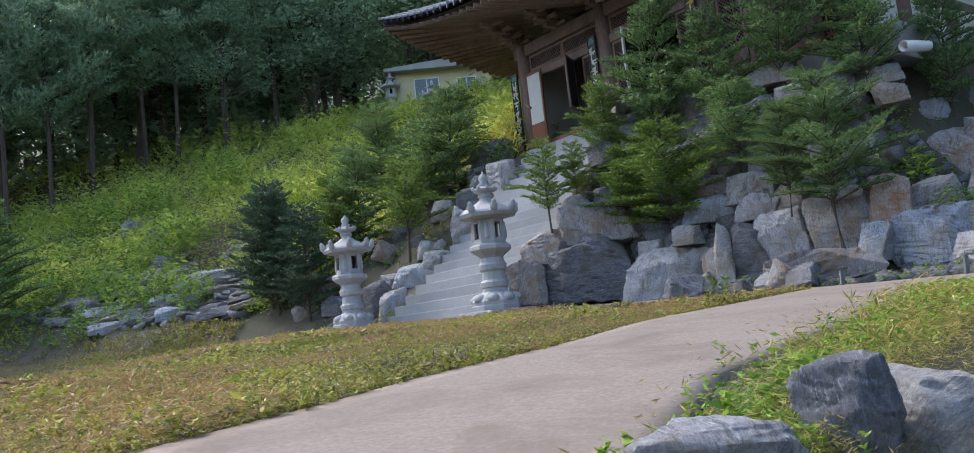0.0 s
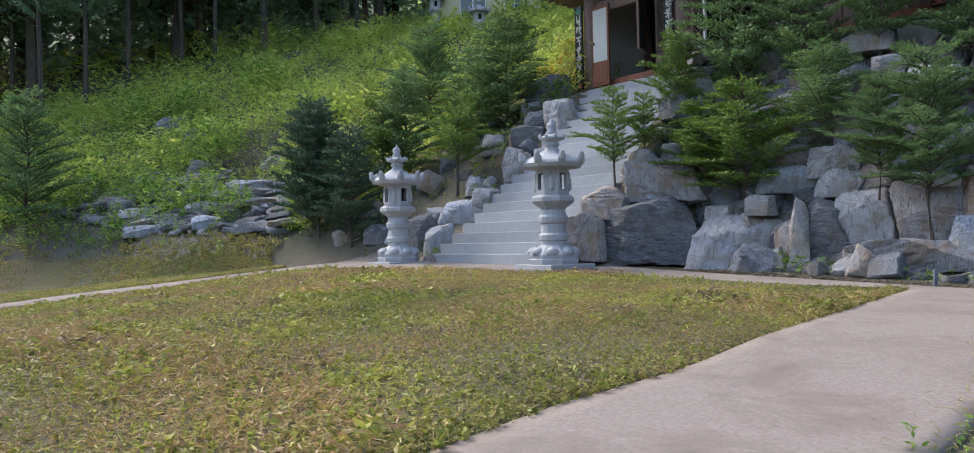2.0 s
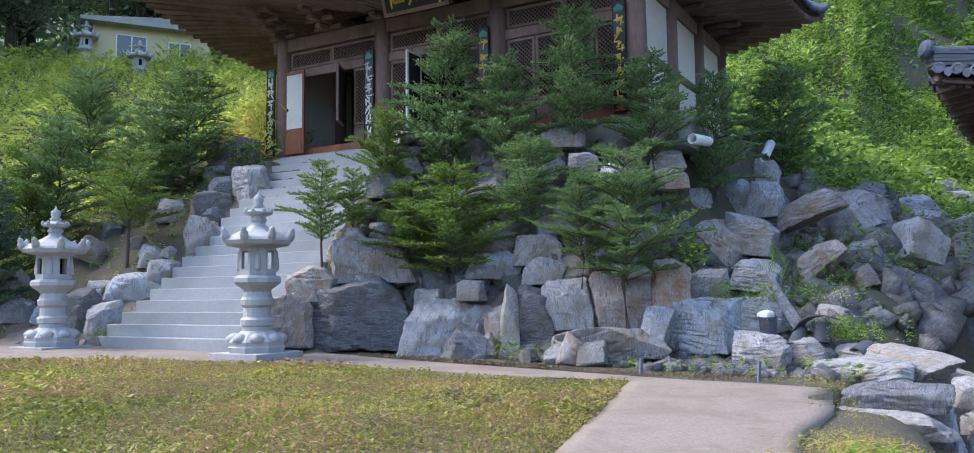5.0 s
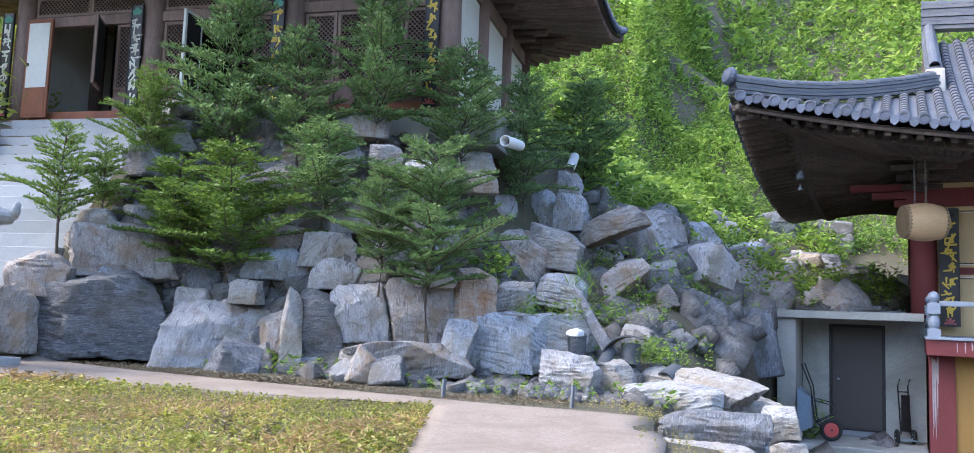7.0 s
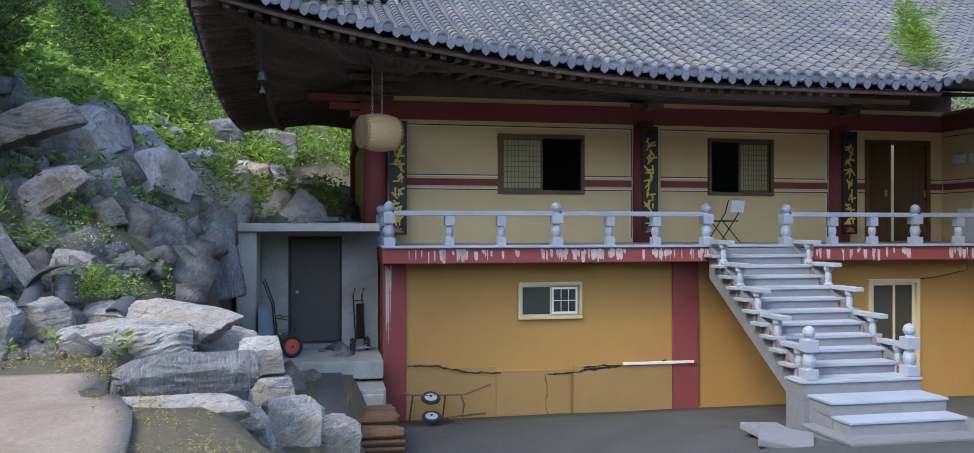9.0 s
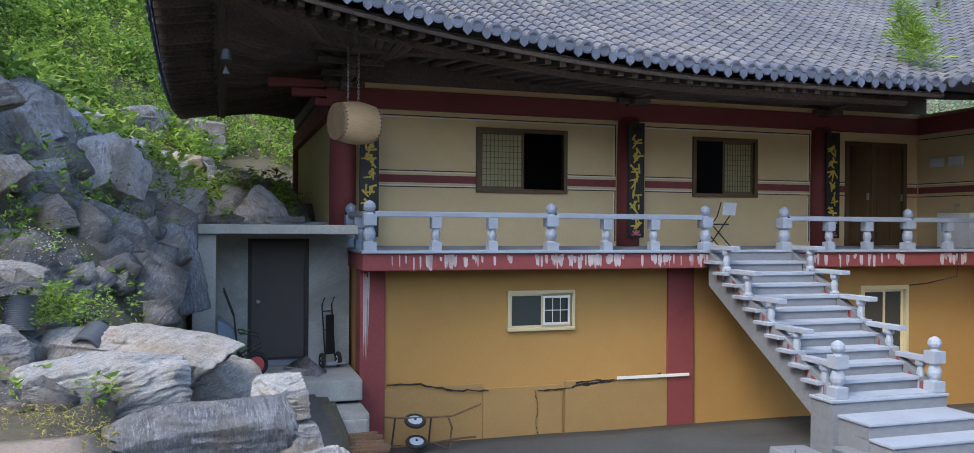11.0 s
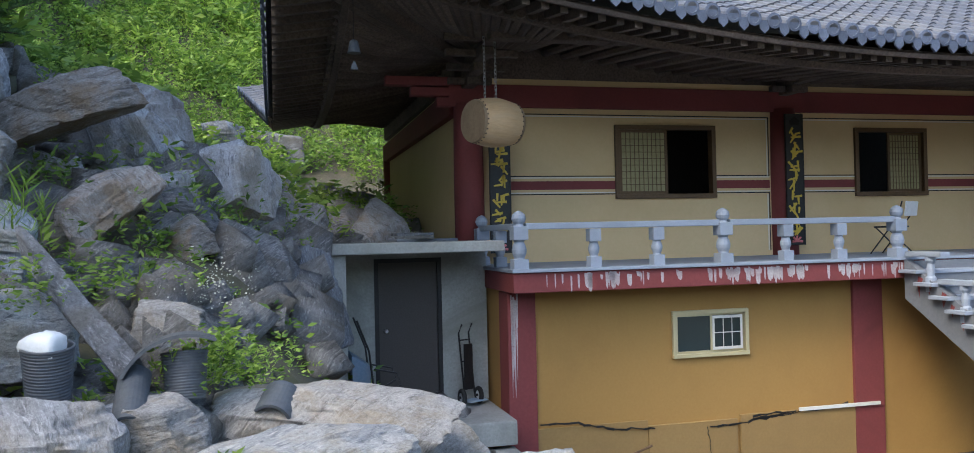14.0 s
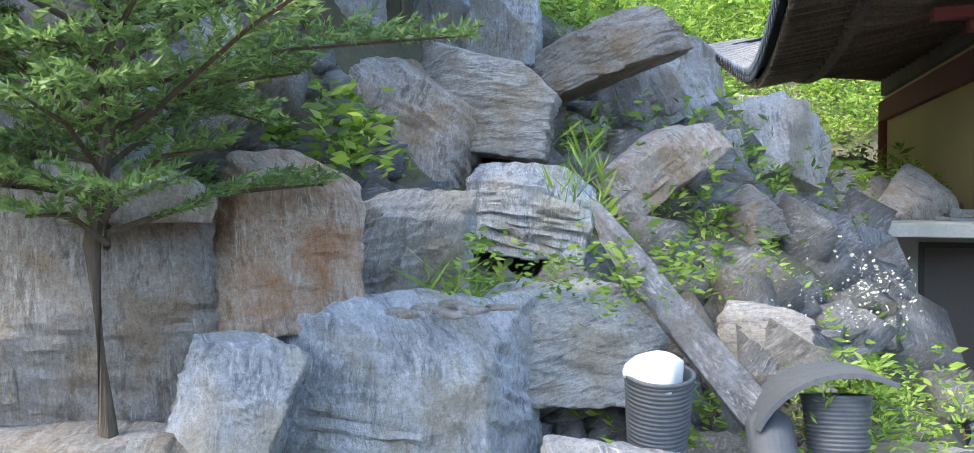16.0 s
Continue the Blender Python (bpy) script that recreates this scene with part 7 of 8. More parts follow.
# single plants rooted between the boulders
def leafy_plant(x, y, z, h, spread, n, size, mat, label, seed, width=0.36, low=-0.3, high=0.6):
    rg2 = np.random.default_rng(seed)
    p = np.stack([x + rg2.normal(0, spread, n), y + rg2.normal(0, spread, n), z - h * 0.6 + rg2.uniform(-0.06, 0.06, n)], -1)
    return weed_field("rock_plant", p, size, 16, mat, label, seed, h, "stuff", "plant", width, low, high)


for k, (x, y, z, h, sp, n, size) in enumerate(((6.25, 13.12, 2.78, 0.4, 0.16, 16, 0.05), (6.59, 12.87, 2.72, 0.4, 0.16, 16, 0.05), (6.41, 11.58, 2.09, 0.3, 0.14, 18, 0.028), (6.67, 11.34, 2.06, 0.3, 0.16, 18, 0.028), (7.65, 11.42, 2.13, 0.45, 0.18, 22, 0.04),
        (8.42, 10.8, 1.5, 0.5, 0.2, 30, 0.04), (5.75, 13.0, 2.2, 0.35, 0.12, 14, 0.024), (5.3, 12.75, 1.65, 0.3, 0.1, 12, 0.022), (4.95, 12.9, 1.9, 0.6, 0.12, 30, 0.022), (10.5, 12.1, 2.5, 0.5, 0.25, 24, 0.05), (7.95, 10.6, 1.4, 0.35, 0.14, 16, 0.035))):
    leafy_plant(x, y, z, h, sp, n, size, L_BUSH if k != 8 else L_GRASS, "broad-leaved green plant rooted between boulders" if k in (0, 1) else "small leafy green plant rooted between boulders", 400 + k)
for k, (x, y, z) in enumerate(((7.37, 11.92, 2.49), (6.35, 11.9, 1.9), (8.0, 11.4, 2.0))):
    leafy_plant(x, y, z, 0.5, 0.07, 9, 0.11, L_WEED, "tuft of long green grass among the boulders", 430 + k, 0.06, 0.45, 1.0)


for k, (x, y, h, n, size) in enumerate(((1.18, 3.62, 0.16, 7, 0.03), (0.72, 3.02, 0.14, 9, 0.032), (0.38, 2.84, 0.12, 9, 0.026), (0.95, 3.3, 0.12, 10, 0.026), (1.5, 3.95, 0.14, 8, 0.026), (0.12, 2.6, 0.12, 8, 0.026))):
    leafy_plant(x, y, gz(x, y) + h * 0.6, h, 0.09, n, size, L_WEED, "broad-leaved green weeds on the path verge", 450 + k, 0.45)
leafy_plant(1.62, 3.75, gz(1.62, 3.75) + 0.3, 0.5, 0.02, 6, 0.05, L_GRASS, "tall feathery green grass stalk on the verge", 460, 0.1, 0.5, 1.0)


# broad-leaved forest trees behind the meadow and above the far slope
def forest_tree(seed):
    r = random.Random(seed)
    rg2 = np.random.default_rng(seed)
    bm = bmesh.new()
    tube(bm, [(0, 0, -0.02), (r.uniform(-0.02, 0.02), r.uniform(-0.02, 0.02), 0.4), (r.uniform(-0.03, 0.03), 0, 0.85)], [0.022, 0.016, 0.006], 7)
    blobs = []
    for k in range(26):
        h = r.uniform(0.3, 1.0)
        a = r.uniform(0, 6.28)
        rr = r.uniform(0.05, 0.24) * (1.15 - abs(h - 0.6))
        p = Vector((rr * math.cos(a), rr * math.sin(a), h))
        tube(bm, [(0, 0, h * 0.8), p], [0.007, 0.002], 4, False)
        blobs.append(p)
    n = 5200
    b = np.array(blobs)[rg2.integers(0, len(blobs), n)]
    c = b + rg2.normal(0, 1, (n, 3)) * np.array([0.055, 0.055, 0.04])
    d = rand_dirs(rg2, n, -0.6, 0.6)
    u = d * rg2.uniform(0.007, 0.015, (n, 1))
    v = cross_unit(d, rg2.normal(0, 1, (n, 3))) * 0.006
    t = bpy.data.meshes.new("trunk")
    bm.to_mesh(t)
    bm.free()
    t.materials.append(M_BARK)
    return t, quads_mesh("crown", c, u, v, L_FOREST)


FOREST = [forest_tree(90 + k) for k in range(4)]
fr = random.Random(17)


def forest(x, y, h):
    ob = thing("forest_tree", pose(x, y, gz(x, y) - 0.1, 0, 0, fr.uniform(0, 360)) @ Matrix.Diagonal((h, h, h, 1)), "tall dark leafy tree in the woods behind", "tree", "woods")
    for nm, me in zip(("trunk", "crown"), fr.choice(FOREST)):
        o = new(nm, me)
        o.parent = ob


for k in range(125):
    a, dist = radians(fr.uniform(-58, 14)), fr.uniform(43, 68)
    forest(dist * math.sin(a), dist * math.cos(a), fr.uniform(10, 16))
for k in range(60):
    x, y = hall_xy(fr.uniform(6, 75), fr.uniform(48, 75))
    forest(x, y, fr.uniform(9, 14))
for k in range(36):     # woods behind the walker close the place round
    a = radians(180 + 180 * k / 35)
    x, y = 4 + 52 * math.cos(a), -2 + 45 * math.sin(a)
    forest(x, y, fr.uniform(10, 15))
# tall bare-stemmed conifers at the edge of the woods
stem = tube(bmesh.new(), [(0, 0, 0), (0.01, 0.006, 0.35), (-0.006, 0.01, 0.7), (0, 0, 0.98)], [0.016, 0.013, 0.008, 0.002], 9)
larch_trunk = bpy.data.meshes.new("trunk")
stem.to_mesh(larch_trunk)
stem.free()
larch_trunk.materials.append(M_BARK)
larch_crown = FIRS["sparse"][1].copy()
larch_crown.materials.clear()
larch_crown.materials.append(L_FOREST)
for k in range(9):
    a, dist, h = radians(-36 + 2.6 * k + fr.uniform(-1.2, 1.2)), fr.uniform(41, 46), fr.uniform(11, 15)
    x, y = dist * math.sin(a), dist * math.cos(a)
    ob = thing("conifer", pose(x, y, gz(x, y) - 0.2, 0, 0, fr.uniform(0, 360)) @ Matrix.Diagonal((h * 0.62, h * 0.62, h, 1)), "tall dark conifer with a bare grey stem at the wood's edge", "tree", "woods")
    for nm, me in zip(("trunk", "crown"), (larch_trunk, larch_crown)):
        o = new(nm, me)
        o.parent = ob
# a few sunlit young trees at the upper edge of the meadow
for px, py, h in ((-13.0, 41, 8.0), (-9.0, 44, 8.0)):
    ob = thing("meadow_tree", pose(px, py, gz(px, py), 0, 0, 40) @ Matrix.Diagonal((h, h, h, 1)), "slender broad-leaved tree at the edge of the meadow", "tree")
    for nm, me in zip(("trunk", "crown"), FOREST[1]):
        o = new(nm, me)
        o.parent = ob


# ---------------------------------------------------------------- loose things
def wheel(parent, m, r, w, rim_mat):
    n = 20
    tb = bmesh.new()
    R, t = r - w / 2, w / 2
    rings = []
    for i in range(n):
        a = 2 * math.pi * i / n
        rings.append([tb.verts.new((math.cos(a) * (R + t * math.cos(b)), math.sin(a) * (R + t * math.cos(b)), t * math.sin(b))) for b in (2 * math.pi * k / 8 for k in range(8))])
    for i in range(n):
        for k in range(8):
            tb.faces.new((rings[i][k], rings[(i + 1) % n][k], rings[(i + 1) % n][(k + 1) % 8], rings[i][(k + 1) % 8]))
    bmesh.ops.transform(tb, matrix=m, verts=tb.verts)
    tyre = part("tyre", tb, M_RUBBER, parent, "black rubber tyre", True)
    part("rim", lathe(bmesh.new(), [(R - t * 0.6, -0.02), (R - t * 0.6, 0.02), (R * 0.5, 0.028), (R * 0.2, 0.03)], 16, m=m), rim_mat, tyre)
    part("hub", lathe(bmesh.new(), [(0.02, -0.05), (0.02, 0.05)], 8, m=m), M_BLKMET, tyre)


# drum on chains under the corner of the eaves
drum = thing("temple_drum", MB @ pose(-0.13, 0.69, 3.82, 0, 0, 22), "pale wooden barrel drum hanging on chains from the eaves", "drum")
part("barrel", lathe(bmesh.new(), [(0.285, -0.34), (0.3, -0.3), (0.335, -0.12), (0.345, 0.0), (0.335, 0.12), (0.3, 0.3), (0.285, 0.34)], 28, m=pose(0, 0, 0, 0, 90)), M_DRUMW, drum, smooth=True)
for sg in (-1, 1):
    skin = part("drumhead", lathe(bmesh.new(), [(0.2, 0.0), (0.29, 0.002), (0.3, -0.03), (0.292, -0.06)], 28, m=pose(sg * 0.345, 0, 0, 0, 90 * sg)), M_HIDE, drum)
    for k in range(28):
        a = 2 * math.pi * k / 28
        part("stud", lathe(bmesh.new(), [(0.012, 0), (0.008, 0.008)], 6, m=pose(sg * 0.3, 0.303 * math.cos(a), 0.303 * math.sin(a)) @ Vector((0, math.cos(a), math.sin(a))).to_track_quat("Z", "Y").to_matrix().to_4x4()), M_BLKMET, skin)
for x in (-0.13, 0.06):
    ch = bmesh.new()
    for k in range(16):
        z0 = 0.35 + k * 0.056
        q = pose(x, 0, z0, 0, 0, 90 * (k % 2))
        tube(ch, [q @ Vector(p) for p in ((-0.014, 0, 0), (-0.014, 0, 0.05), (0, 0, 0.066), (0.014, 0, 0.05), (0.014, 0, 0), (0, 0, -0.012), (-0.014, 0, 0))], 0.0055, 5)
    part("chain", ch, M_STEEL, drum, "steel hanging chain")
# wind bell at the corner of the eaves
bell = thing("wind_bell", MB @ pose(-2.1, -0.1, 4.55), "small grey bronze wind bell under the corner eaves", "bell")
part("bell", lathe(bmesh.new(), [(0.085, 0), (0.07, 0.06), (0.055, 0.14), (0.02, 0.17)], 12), M_DRAIN, bell)
part("wire", tube(bmesh.new(), [(0, 0, 0.17), (0, 0, 0.9)], 0.004, 5), M_BLKMET, bell)
part("clapper_plate", prism(bmesh.new(), [(-0.05, -0.2), (0.05, -0.2), (0.0, -0.08)], -0.004, 0.004), M_DRAIN, bell)

# folding chair on the balcony
chair = thing("folding_chair", MB @ pose(6.85, 1.3, 1.81, 0, 0, 205), "folding metal chair with pale back on the balcony", "chair")
part("seat", bx(-0.2, 0.2, -0.2, 0.2, 0.43, 0.46, 0.01), M_BLKMET, chair)
part("backrest", bx(-0.21, 0.21, -0.03, 0.0, 0.62, 0.86, 0.012, m=pose(0, 0.24, 0, -8)), M_WHITE, chair, "pale backrest")
for x in (-0.21, 0.21):
    part("leg", tube(bmesh.new(), [(x, -0.26, 0), (x, 0.2, 0.6), (x, 0.28, 0.86)], 0.011, 6), M_BLKMET, chair)
    part("leg", tube(bmesh.new(), [(x * 0.92, 0.26, 0), (x * 0.92, -0.18, 0.45)], 0.011, 6), M_BLKMET, chair)

# wheelbarrow tipped on end inside the store
barrow = thing("wheelbarrow", MB @ pose(-2.06, 0.42, -0.13), "blue-grey wheelbarrow tipped on end beside the pillar", "wheelbarrow")
tray = bmesh.new()
o = [tray.verts.new(p) for p in ((-0.12, -0.3, 0.12), (-0.12, 0.3, 0.12), (-0.12, 0.3, 0.92), (-0.12, -0.3, 0.92))]
i_ = [tray.verts.new(p) for p in ((0.12, -0.18, 0.25), (0.12, 0.18, 0.25), (0.12, 0.18, 0.75), (0.12, -0.18, 0.75))]
for k in range(4):
    tray.faces.new((o[k], o[(k + 1) % 4], i_[(k + 1) % 4], i_[k]))
tray.faces.new(i_)
bmesh.ops.solidify(tray, geom=tray.faces[:], thickness=0.012)
part("tray", tray, M_BLUETRAY, barrow)
for y in (-0.22, 0.22):
    part("handle", tube(bmesh.new(), [(0.3, y * 0.4, 0.2), (0.16, y, 0.4), (0.1, y, 0.95), (-0.05, y * 1.1, 1.35)], 0.014, 6), M_BLKMET, barrow)
    part("strut", tube(bmesh.new(), [(0.16, y, 0.72), (0.45, y, 0.66), (0.5, y, 0.5), (0.16, y * 0.9, 0.32)], 0.011, 6), M_BLKMET, barrow)
wheel(barrow, pose(0.42, 0.0, 0.2, 90, 0, 20), 0.2, 0.08, M_RIMRED)
# hand truck
truck = thing("hand_truck", MB @ pose(-0.42, 1.12, -0.13, 0, 0, 25), "folded black hand truck with two small wheels", "hand truck")
for x in (-0.09, 0.09):
    part("upright", tube(bmesh.new(), [(x, 0.05, 0.15), (x, 0.16, 1.0), (x, 0.08, 1.13)], 0.014, 6), M_BLKMET, truck)
for z in (0.35, 0.6, 0.9):
    part("crossbar", tube(bmesh.new(), [(-0.09, 0.05 + 0.13 * (z - 0.15), z), (0.09, 0.05 + 0.13 * (z - 0.15), z)], 0.011, 6), M_BLKMET, truck)
part("folded_plate", bx(-0.075, 0.075, 0.05, 0.075, 0.2, 0.85, 0.008), M_BLKMET, truck)
part("toe_plate", bx(-0.16, 0.16, -0.18, 0.03, 0.06, 0.075, 0.004), M_BLUETRAY, truck)
for x in (-0.2, 0.1):
    wheel(truck, pose(x, -0.04, 0.125, 0, 90, -15), 0.125, 0.07, M_WHITE)
# red can
can = thing("red_can", MB @ pose(-2.35, 0.1, -0.13), "small red can standing by the pillar", "can")
part("body", lathe(bmesh.new(), [(0.05, 0), (0.055, 0.02), (0.055, 0.16), (0.02, 0.19), (0.02, 0.22)], 12), M_RIMRED, can)
# stripped barrow frame lying on its side in the yard
fz = -1.22
fb = thing("barrow_frame", MB @ pose(0.55, -0.1, fz), "rusty barrow frame lying on its side with two wheels", "wheelbarrow")
wheel(fb, pose(0.15, -0.05, 0.42, 24, 0, 0), 0.17, 0.07, M_BLUETRAY)
wheel(fb, pose(0.15, -0.15, 0.12, 20, 0, 0), 0.17, 0.07, M_BLUETRAY)
for pts in (((-0.35, 0, 0.5), (0.05, -0.02, 0.46), (0.75, 0, 0.45), (1.2, -0.05, 0.62)), ((-0.2, -0.1, 0.05), (0.4, -0.1, 0.08), (0.9, -0.1, 0.12), (1.1, -0.15, 0.14)), ((0.4, -0.05, 0.45), (0.35, -0.1, 0.08)), ((0.68, 0, 0.45), (0.72, -0.1, 0.3), (0.66, -0.15, -0.02), (0.4, -0.15, 0.1)), ((-0.15, 0, 0.48), (-0.22, -0.08, 0.05))):
    part("bar", tube(bmesh.new(), pts, 0.016, 6), M_LOG if len(pts) == 4 else M_BLKMET, fb)
# stacked logs and the ramp beside them
for k in range(42):
    row, col = divmod(k, 9)
    lg = thing("log", MB @ pose(-0.72 + rs.uniform(-0.06, 0.06), -1.05 - col * 0.16, -1.16 + row * 0.1, 0, 90 + rs.uniform(-2, 2), rs.uniform(-5, 5)), "bark-covered split log in a low stack", "log", "stacked logs")
    part("stem", lathe(bmesh.new(), [(0.045, -0.72), (0.055, -0.7), (0.052, 0.0), (0.05, 0.7), (0.04, 0.72)], 8), M_LOG, lg)
ramp = thing("concrete_ramp", MB, "sloping grey concrete kerb beside the log stack", "ramp")
rb = bmesh.new()
q = [rb.verts.new(p) for p in ((-2.2, -1.0, -0.55), (-1.65, -1.0, -0.55), (-1.3, -3.2, -1.2), (-1.9, -3.2, -1.2))]
w = [rb.verts.new((v.co.x, v.co.y, -1.8)) for v in q]
rb.faces.new(q)
for k in range(4):
    rb.faces.new((q[(k + 1) % 4], q[k], w[k], w[(k + 1) % 4]))
part("slope", rb, M_CONC, ramp)
# flat stones lying on the store roof
for k, (x, y, a, z) in enumerate(((-1.15, 1.75, 10, 0), (-1.1, 1.7, -6, 0.045), (-0.75, 1.9, 25, 0), (-1.12, 1.74, 4, 0.09))):
    sl_ = thing("flat_stone", MB @ pose(x, y, 2.192 + z, 0, 0, a), "thin grey slab lying on the store roof", "stone slab", "slabs on the roof")
    part("slab", bx(-0.28, 0.28, -0.2, 0.2, 0, 0.042, 0.008), R_DARK if k % 2 else M_TREAD, sl_)
# squared concrete beams fallen in the gully
for a, b, hgt in (((20.0, 19.6, 4.4), (24.9, 19.05, 3.2), 0.4), ((17.2, 16.4, 2.95), (19.2, 13.6, 2.55), 0.22)):
    A, B = Vector(a), Vector(b)
    L = (B - A).length
    bm_ = thing("concrete_beam", Matrix.Translation((A + B) / 2) @ (B - A).to_track_quat("X", "Z").to_matrix().to_4x4(), "weathered concrete beam lying on the rocky slope", "beam")
    part("beam", bx(-L / 2, L / 2, -0.12, 0.12, -hgt / 2, hgt / 2, 0.02), M_CONC, bm_)
# roof tiles stacked on the slope
for k in range(3):
    px, py = 22.7 + 0.42 * k, 19.9 - 0.1 * k
    st = thing("tile_stack", pose(px, py, gz(px, py) + 0.02, 0, 0, 25) @ Matrix.Scale(1.5, 4), "stack of spare dark curved roof tiles", "roof tiles", "tile stacks")
    for j in range(7):
        part("tile", tile_line([(-0.13, 0, 0.05 * j), (0.14, 0, 0.05 * j)], 0.14, 0.4), M_TILE, st)
# white drain pipes
for p0, p1 in (((6.62, 12.8, 4.6), (7.15, 13.08, 4.64)), ((9.75, 14.55, 5.0), (9.2, 14.1, 4.62))):
    A, B = Vector(p0), Vector(p1)
    pp = thing("drain_pipe", Matrix.Translation(A) @ (B - A).to_track_quat("Z", "Y").to_matrix().to_4x4(), "white plastic drain pipe sticking out of the rocks", "pipe", "drain pipes")
    L = (B - A).length
    pb = bmesh.new()
    n = 20
    ring = [[pb.verts.new((r * math.cos(2 * math.pi * k / n), r * math.sin(2 * math.pi * k / n), z)) for k in range(n)] for r, z in ((0.075, 0.3), (0.075, 0), (0.088, 0), (0.088, L))]
    for a, b in zip(ring, ring[1:]):
        for k in range(n):
            pb.faces.new((a[k], a[(k + 1) % n], b[(k + 1) % n], b[k]))
    part("pipe", pb, M_WHITE, pp, smooth=True)
    # black disc stopping the pipe, painted shade for its hollow
    part("bore_shade", lathe(bmesh.new(), [(0.074, 0.28), (0.074, 0.29)], 16), M_BLACK, pp)
# leaning slab, ribbed basket, gutter pieces and a bin behind the big boulders
A, B = Vector((6.98, 11.51, 2.27)), Vector((6.78, 10.66, 1.52))
L = (B - A).length
me = rock_mesh(0.09, 0.16, L * 1.05, 901, 16)
me.set_sharp_from_angle(angle=radians(22))
me.materials.append(R_DARK)
lean = new("leaning_slab", me)
lean.matrix_basis = Matrix.Translation((A + B) / 2) @ (A - B).to_track_quat("Z", "Y").to_matrix().to_4x4() @ pose(0, 0, 0, 0, 0, 55)
tagged(lean, "long grey stone slab leaning on the boulders", "stone slab")


def ribbed(name, m, r, h, label, category, fill=False):
    ob = thing(name, m, label, category)
    prof = []
    for k in range(16):
        z = h * k / 16
        rr = r * (0.86 + 0.14 * k / 16)
        prof += [(rr, z), (rr * 1.03, z + h / 48), (rr * 1.03, z + h / 28), (rr, z + h / 22)]
    prof += [(r * 1.05, h), (r * 1.05, h + 0.012), (r * 0.94, h + 0.012), (r * 0.9, h - 0.06)]
    part("body", lathe(bmesh.new(), prof, 24), M_DRAIN, ob, smooth=True)
    if fill:
        rub = rock_mesh(r * 1.5, r * 1.3, 0.14, 905, 5)
        rub.materials.append(M_WHITE)
        o = new("crumpled_bag", rub)
        o.parent = ob
        o.matrix_basis = pose(0.0, 0, h + 0.03, 10, 14, 0)
        o["label"] = "crumpled white bag"
    return ob


ribbed("ribbed_pail", pose(6.45, 10.92, 1.44, 6, -8, 0), 0.128, 0.28, "dark grey ribbed pail holding a white bag", "pail", True)
ribbed("ribbed_pail", pose(6.88, 10.38, 1.36, -6, 8, 0), 0.125, 0.26, "dark grey ribbed pail under a plastic gutter piece", "pail")


def shell(m, r, span, length, label, name="gutter_piece"):
    """A bent half-round plastic piece with thickness."""
    bm2 = bmesh.new()
    n = 12
    rows = []
    for j in range(n + 1):
        a = span[0] + (span[1] - span[0]) * j / n
        rows.append([bm2.verts.new((k, rr * math.cos(a), rr * math.sin(a))) for rr in (r, r - 0.018) for k in (0, length)])
    for a, b in zip(rows, rows[1:]):
        bm2.faces.new((a[0], a[1], b[1], b[0]))
        bm2.faces.new((a[3], a[2], b[2], b[3]))
        bm2.faces.new((a[2], a[0], b[0], b[2]))
        bm2.faces.new((a[1], a[3], b[3], b[1]))
    bm2.faces.new((rows[0][0], rows[0][2], rows[0][3], rows[0][1]))
    bm2.faces.new((rows[-1][0], rows[-1][1], rows[-1][3], rows[-1][2]))
    ob = thing(name, m, label, "gutter piece")
    part("shell", bm2, M_DRAIN, ob)
    return ob


shell(pose(6.73, 10.28, 1.37, 0, 3, 32), 0.38, (0.45, 2.0), 0.34, "black curved plastic gutter piece lying on the boulders")
shell(pose(6.4, 10.42, 1.3, 0, -30, 28), 0.09, (0.1, 2.9), 0.42, "black plastic gutter trough leaning on a stone")
shell(pose(7.05, 9.95, 1.2, 20, -20, 10), 0.12, (0.4, 2.6), 0.28, "broken black plastic gutter scrap among boulders")
rock(6.72, 10.72, 1.1, 1.0, 0.95, 0.5, -40, R_DARK, 907)
for k, (x, y, z) in enumerate(((6.62, 10.62, 1.36), (6.75, 10.56, 1.37), (6.5, 10.75, 1.35))):
    rock(x, y, z, 0.2, 0.16, 0.06, 30 * k, R_BLUE, 910 + k, 0, 4)
for k in range(9):
    rock(5.75 + 0.05 * k, 11.55 + 0.13 * math.sin(k * 2.1), 1.955, 0.08 + 0.02 * (k % 3), 0.07, 0.025, 40 * k, R_BROWN, 930 + k, 0, 3)
# short steel stake and a stake by the footway
for x, y, h in ((4.36, 10.95, 0.2), (5.36, 9.85, 0.24)):
    stk = thing("steel_stake", pose(x, y, gz(x, y), 2, 3, 20), "short grey steel stake standing at the path edge", "stake", "stakes")
    part("channel", bx(-0.03, 0.03, -0.012, 0.012, -0.05, h, 0.004), M_TREAD, stk)

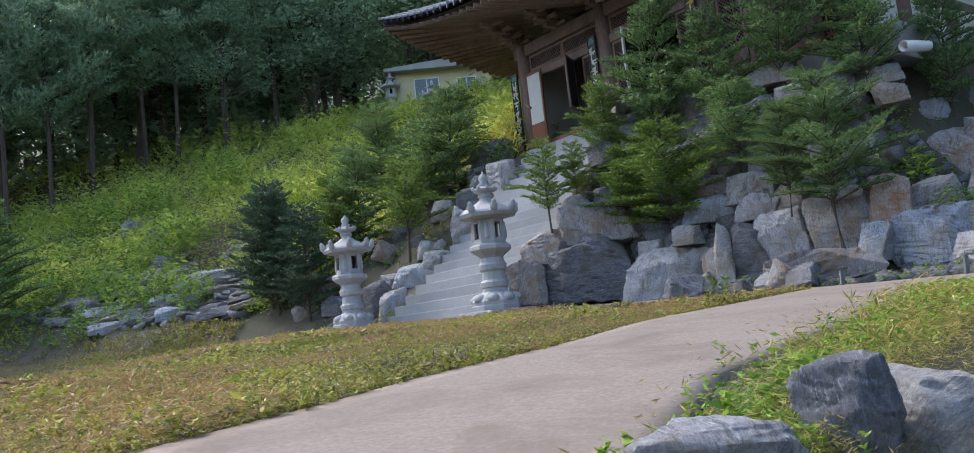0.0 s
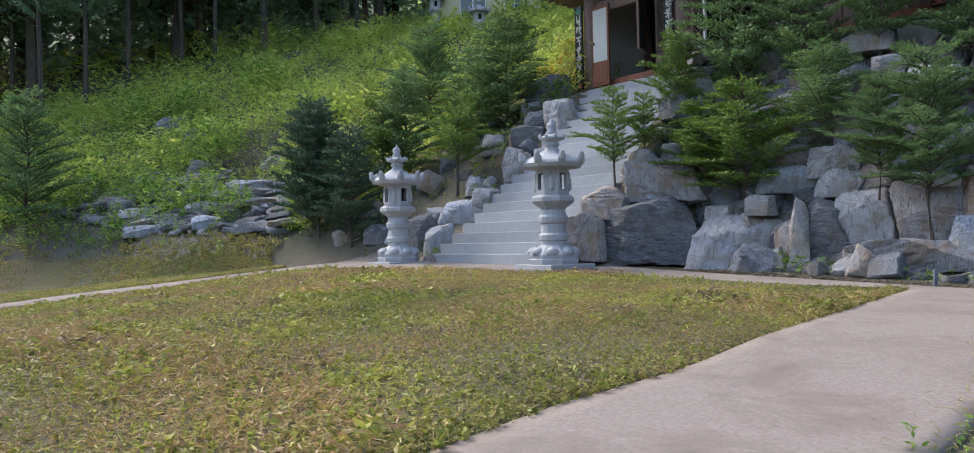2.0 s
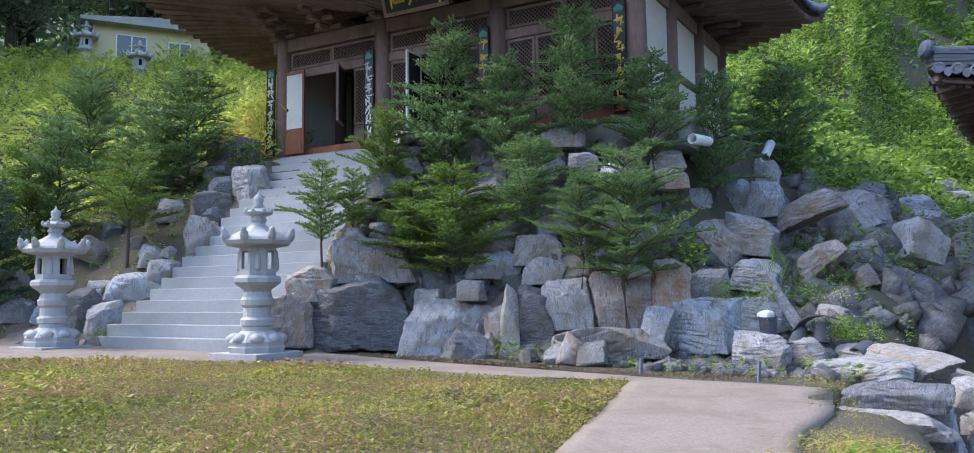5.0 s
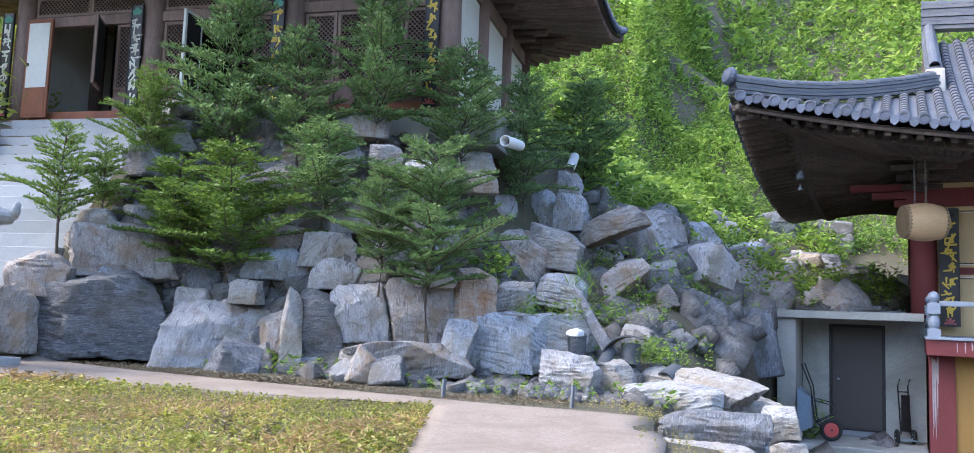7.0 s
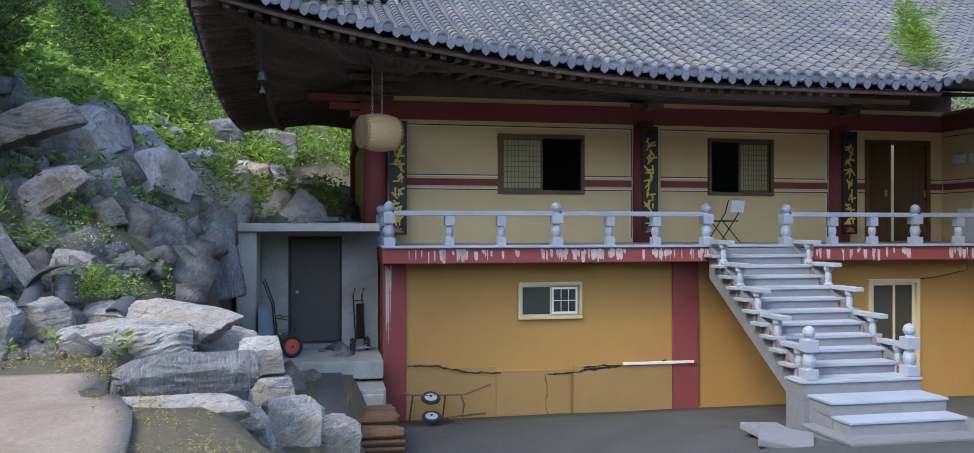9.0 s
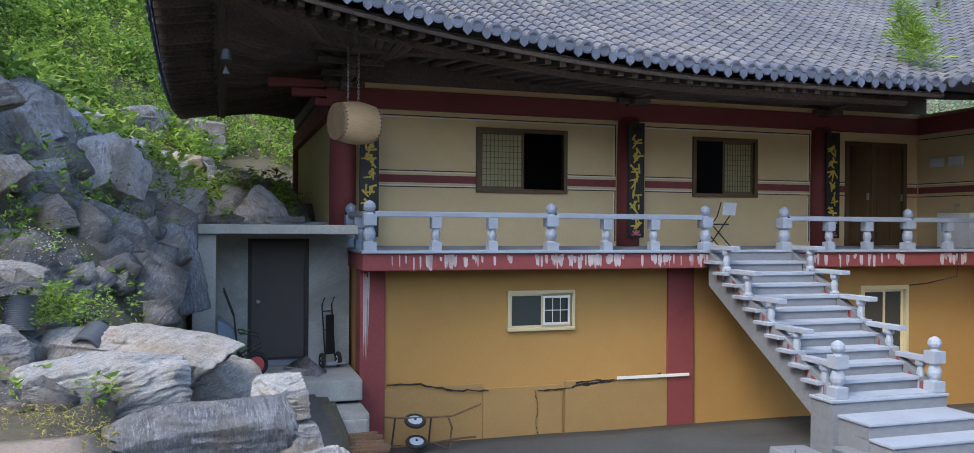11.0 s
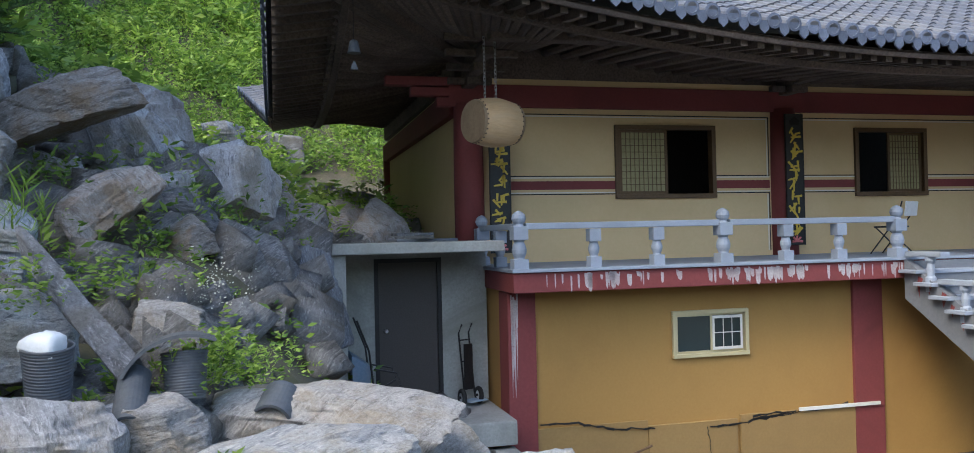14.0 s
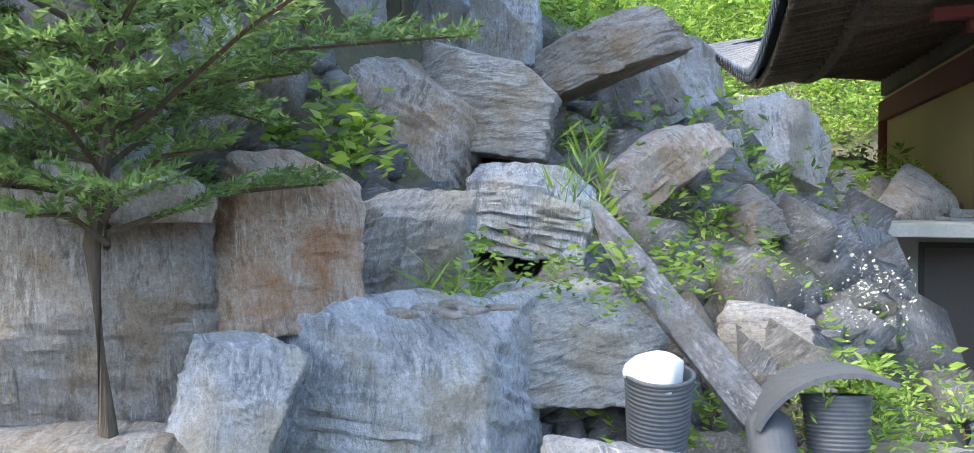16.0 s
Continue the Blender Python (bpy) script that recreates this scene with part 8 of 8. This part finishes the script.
# brushwood heap on the loose stones
bw = bmesh.new()
rb2 = random.Random(61)
for k in range(240):
    x, y = -9.2 + rb2.gauss(0, 1.1), 27.0 + rb2.gauss(0, 1.0)
    z = gz(x, y) + rb2.uniform(0.0, 0.7)
    a, l = rb2.uniform(0, 6.28), rb2.uniform(0.4, 1.1)
    dz = rb2.uniform(-0.3, 0.5)
    p0 = Vector((x, y, z))
    p2 = p0 + Vector((math.cos(a) * l, math.sin(a) * l, dz))
    p1 = p0.lerp(p2, 0.5) + Vector((rb2.gauss(0, 0.1), rb2.gauss(0, 0.1), rb2.uniform(0, 0.2)))
    tube(bw, [p0, p1, p2], [0.014, 0.009, 0.004], 4, False)
bwo = link("brushwood", bw, M_TWIG)
tagged(bwo, "heap of dry grey-brown brushwood on the slope", "brushwood", kind="stuff")

# cottage and lanterns above the meadow
cz = 12.3
cot = thing("cottage", pose(-2.0, 43.2, cz, 0, 0, 4), "small cream cottage with a low grey roof above the meadow", "house")
part("wall", wall_with_holes(-2.5, 2.5, -1.0, 2.0, -1.6, 1.6, [(-1.5, -0.3, 0.5, 1.6), (0.7, 1.6, 0.75, 1.5)]), M_VINYL, cot, "cream wall")
rf2 = bmesh.new()
prism(rf2, [(-3.0, 2.0), (2.9, 2.0), (2.9, 2.12), (0.8, 2.5), (-3.0, 2.15)], -2.2, 2.0)
part("roof", rf2, M_CONC, cot, "grey low-pitched roof")
for a, b, c, e in ((-1.5, -0.3, 0.5, 1.6), (0.7, 1.6, 0.75, 1.5)):
    win = part("window", wall_with_holes(a - 0.05, b + 0.05, c - 0.05, e + 0.05, -1.66, -1.58, [(a, (a + b) / 2 - 0.03, c, e), ((a + b) / 2 + 0.03, b, c, e)]), M_WHITE, cot)
    part("pane", bx(a, b, -1.62, -1.6, c, e), M_GLASS, win)
copy_thing(LAN, pose(-4.6, 41.0, 11.7, 0, 0, 10))
copy_thing(LAN, pose(-2.4, 39.5, 10.6, 0, 0, 10))
# cable and electric conduit on the lower wall
cable = thing("cable", MB, "thin black cable hooked along the wall", "cable")
part("wire", tube(bmesh.new(), [(11.3, -0.13, 1.76), (11.25, -0.14, 1.3), (10.9, 0.2, 1.15), (10.62, 0.38, 1.1)], 0.01, 5), M_BLKMET, cable)
sk = thing("sink_unit", MB @ pose(12.35, 1.0, 1.81, 0, 0, 90), "pale sink unit against the wing wall", "sink")
part("cabinet", bx(-0.4, 0.4, -0.35, 0.0, 0, 0.72, 0.015), M_WHITE, sk)
part("tap", tube(bmesh.new(), [(0, -0.05, 0.72), (0, -0.05, 0.9), (0, -0.18, 0.9)], 0.012, 6), M_STEEL, sk)
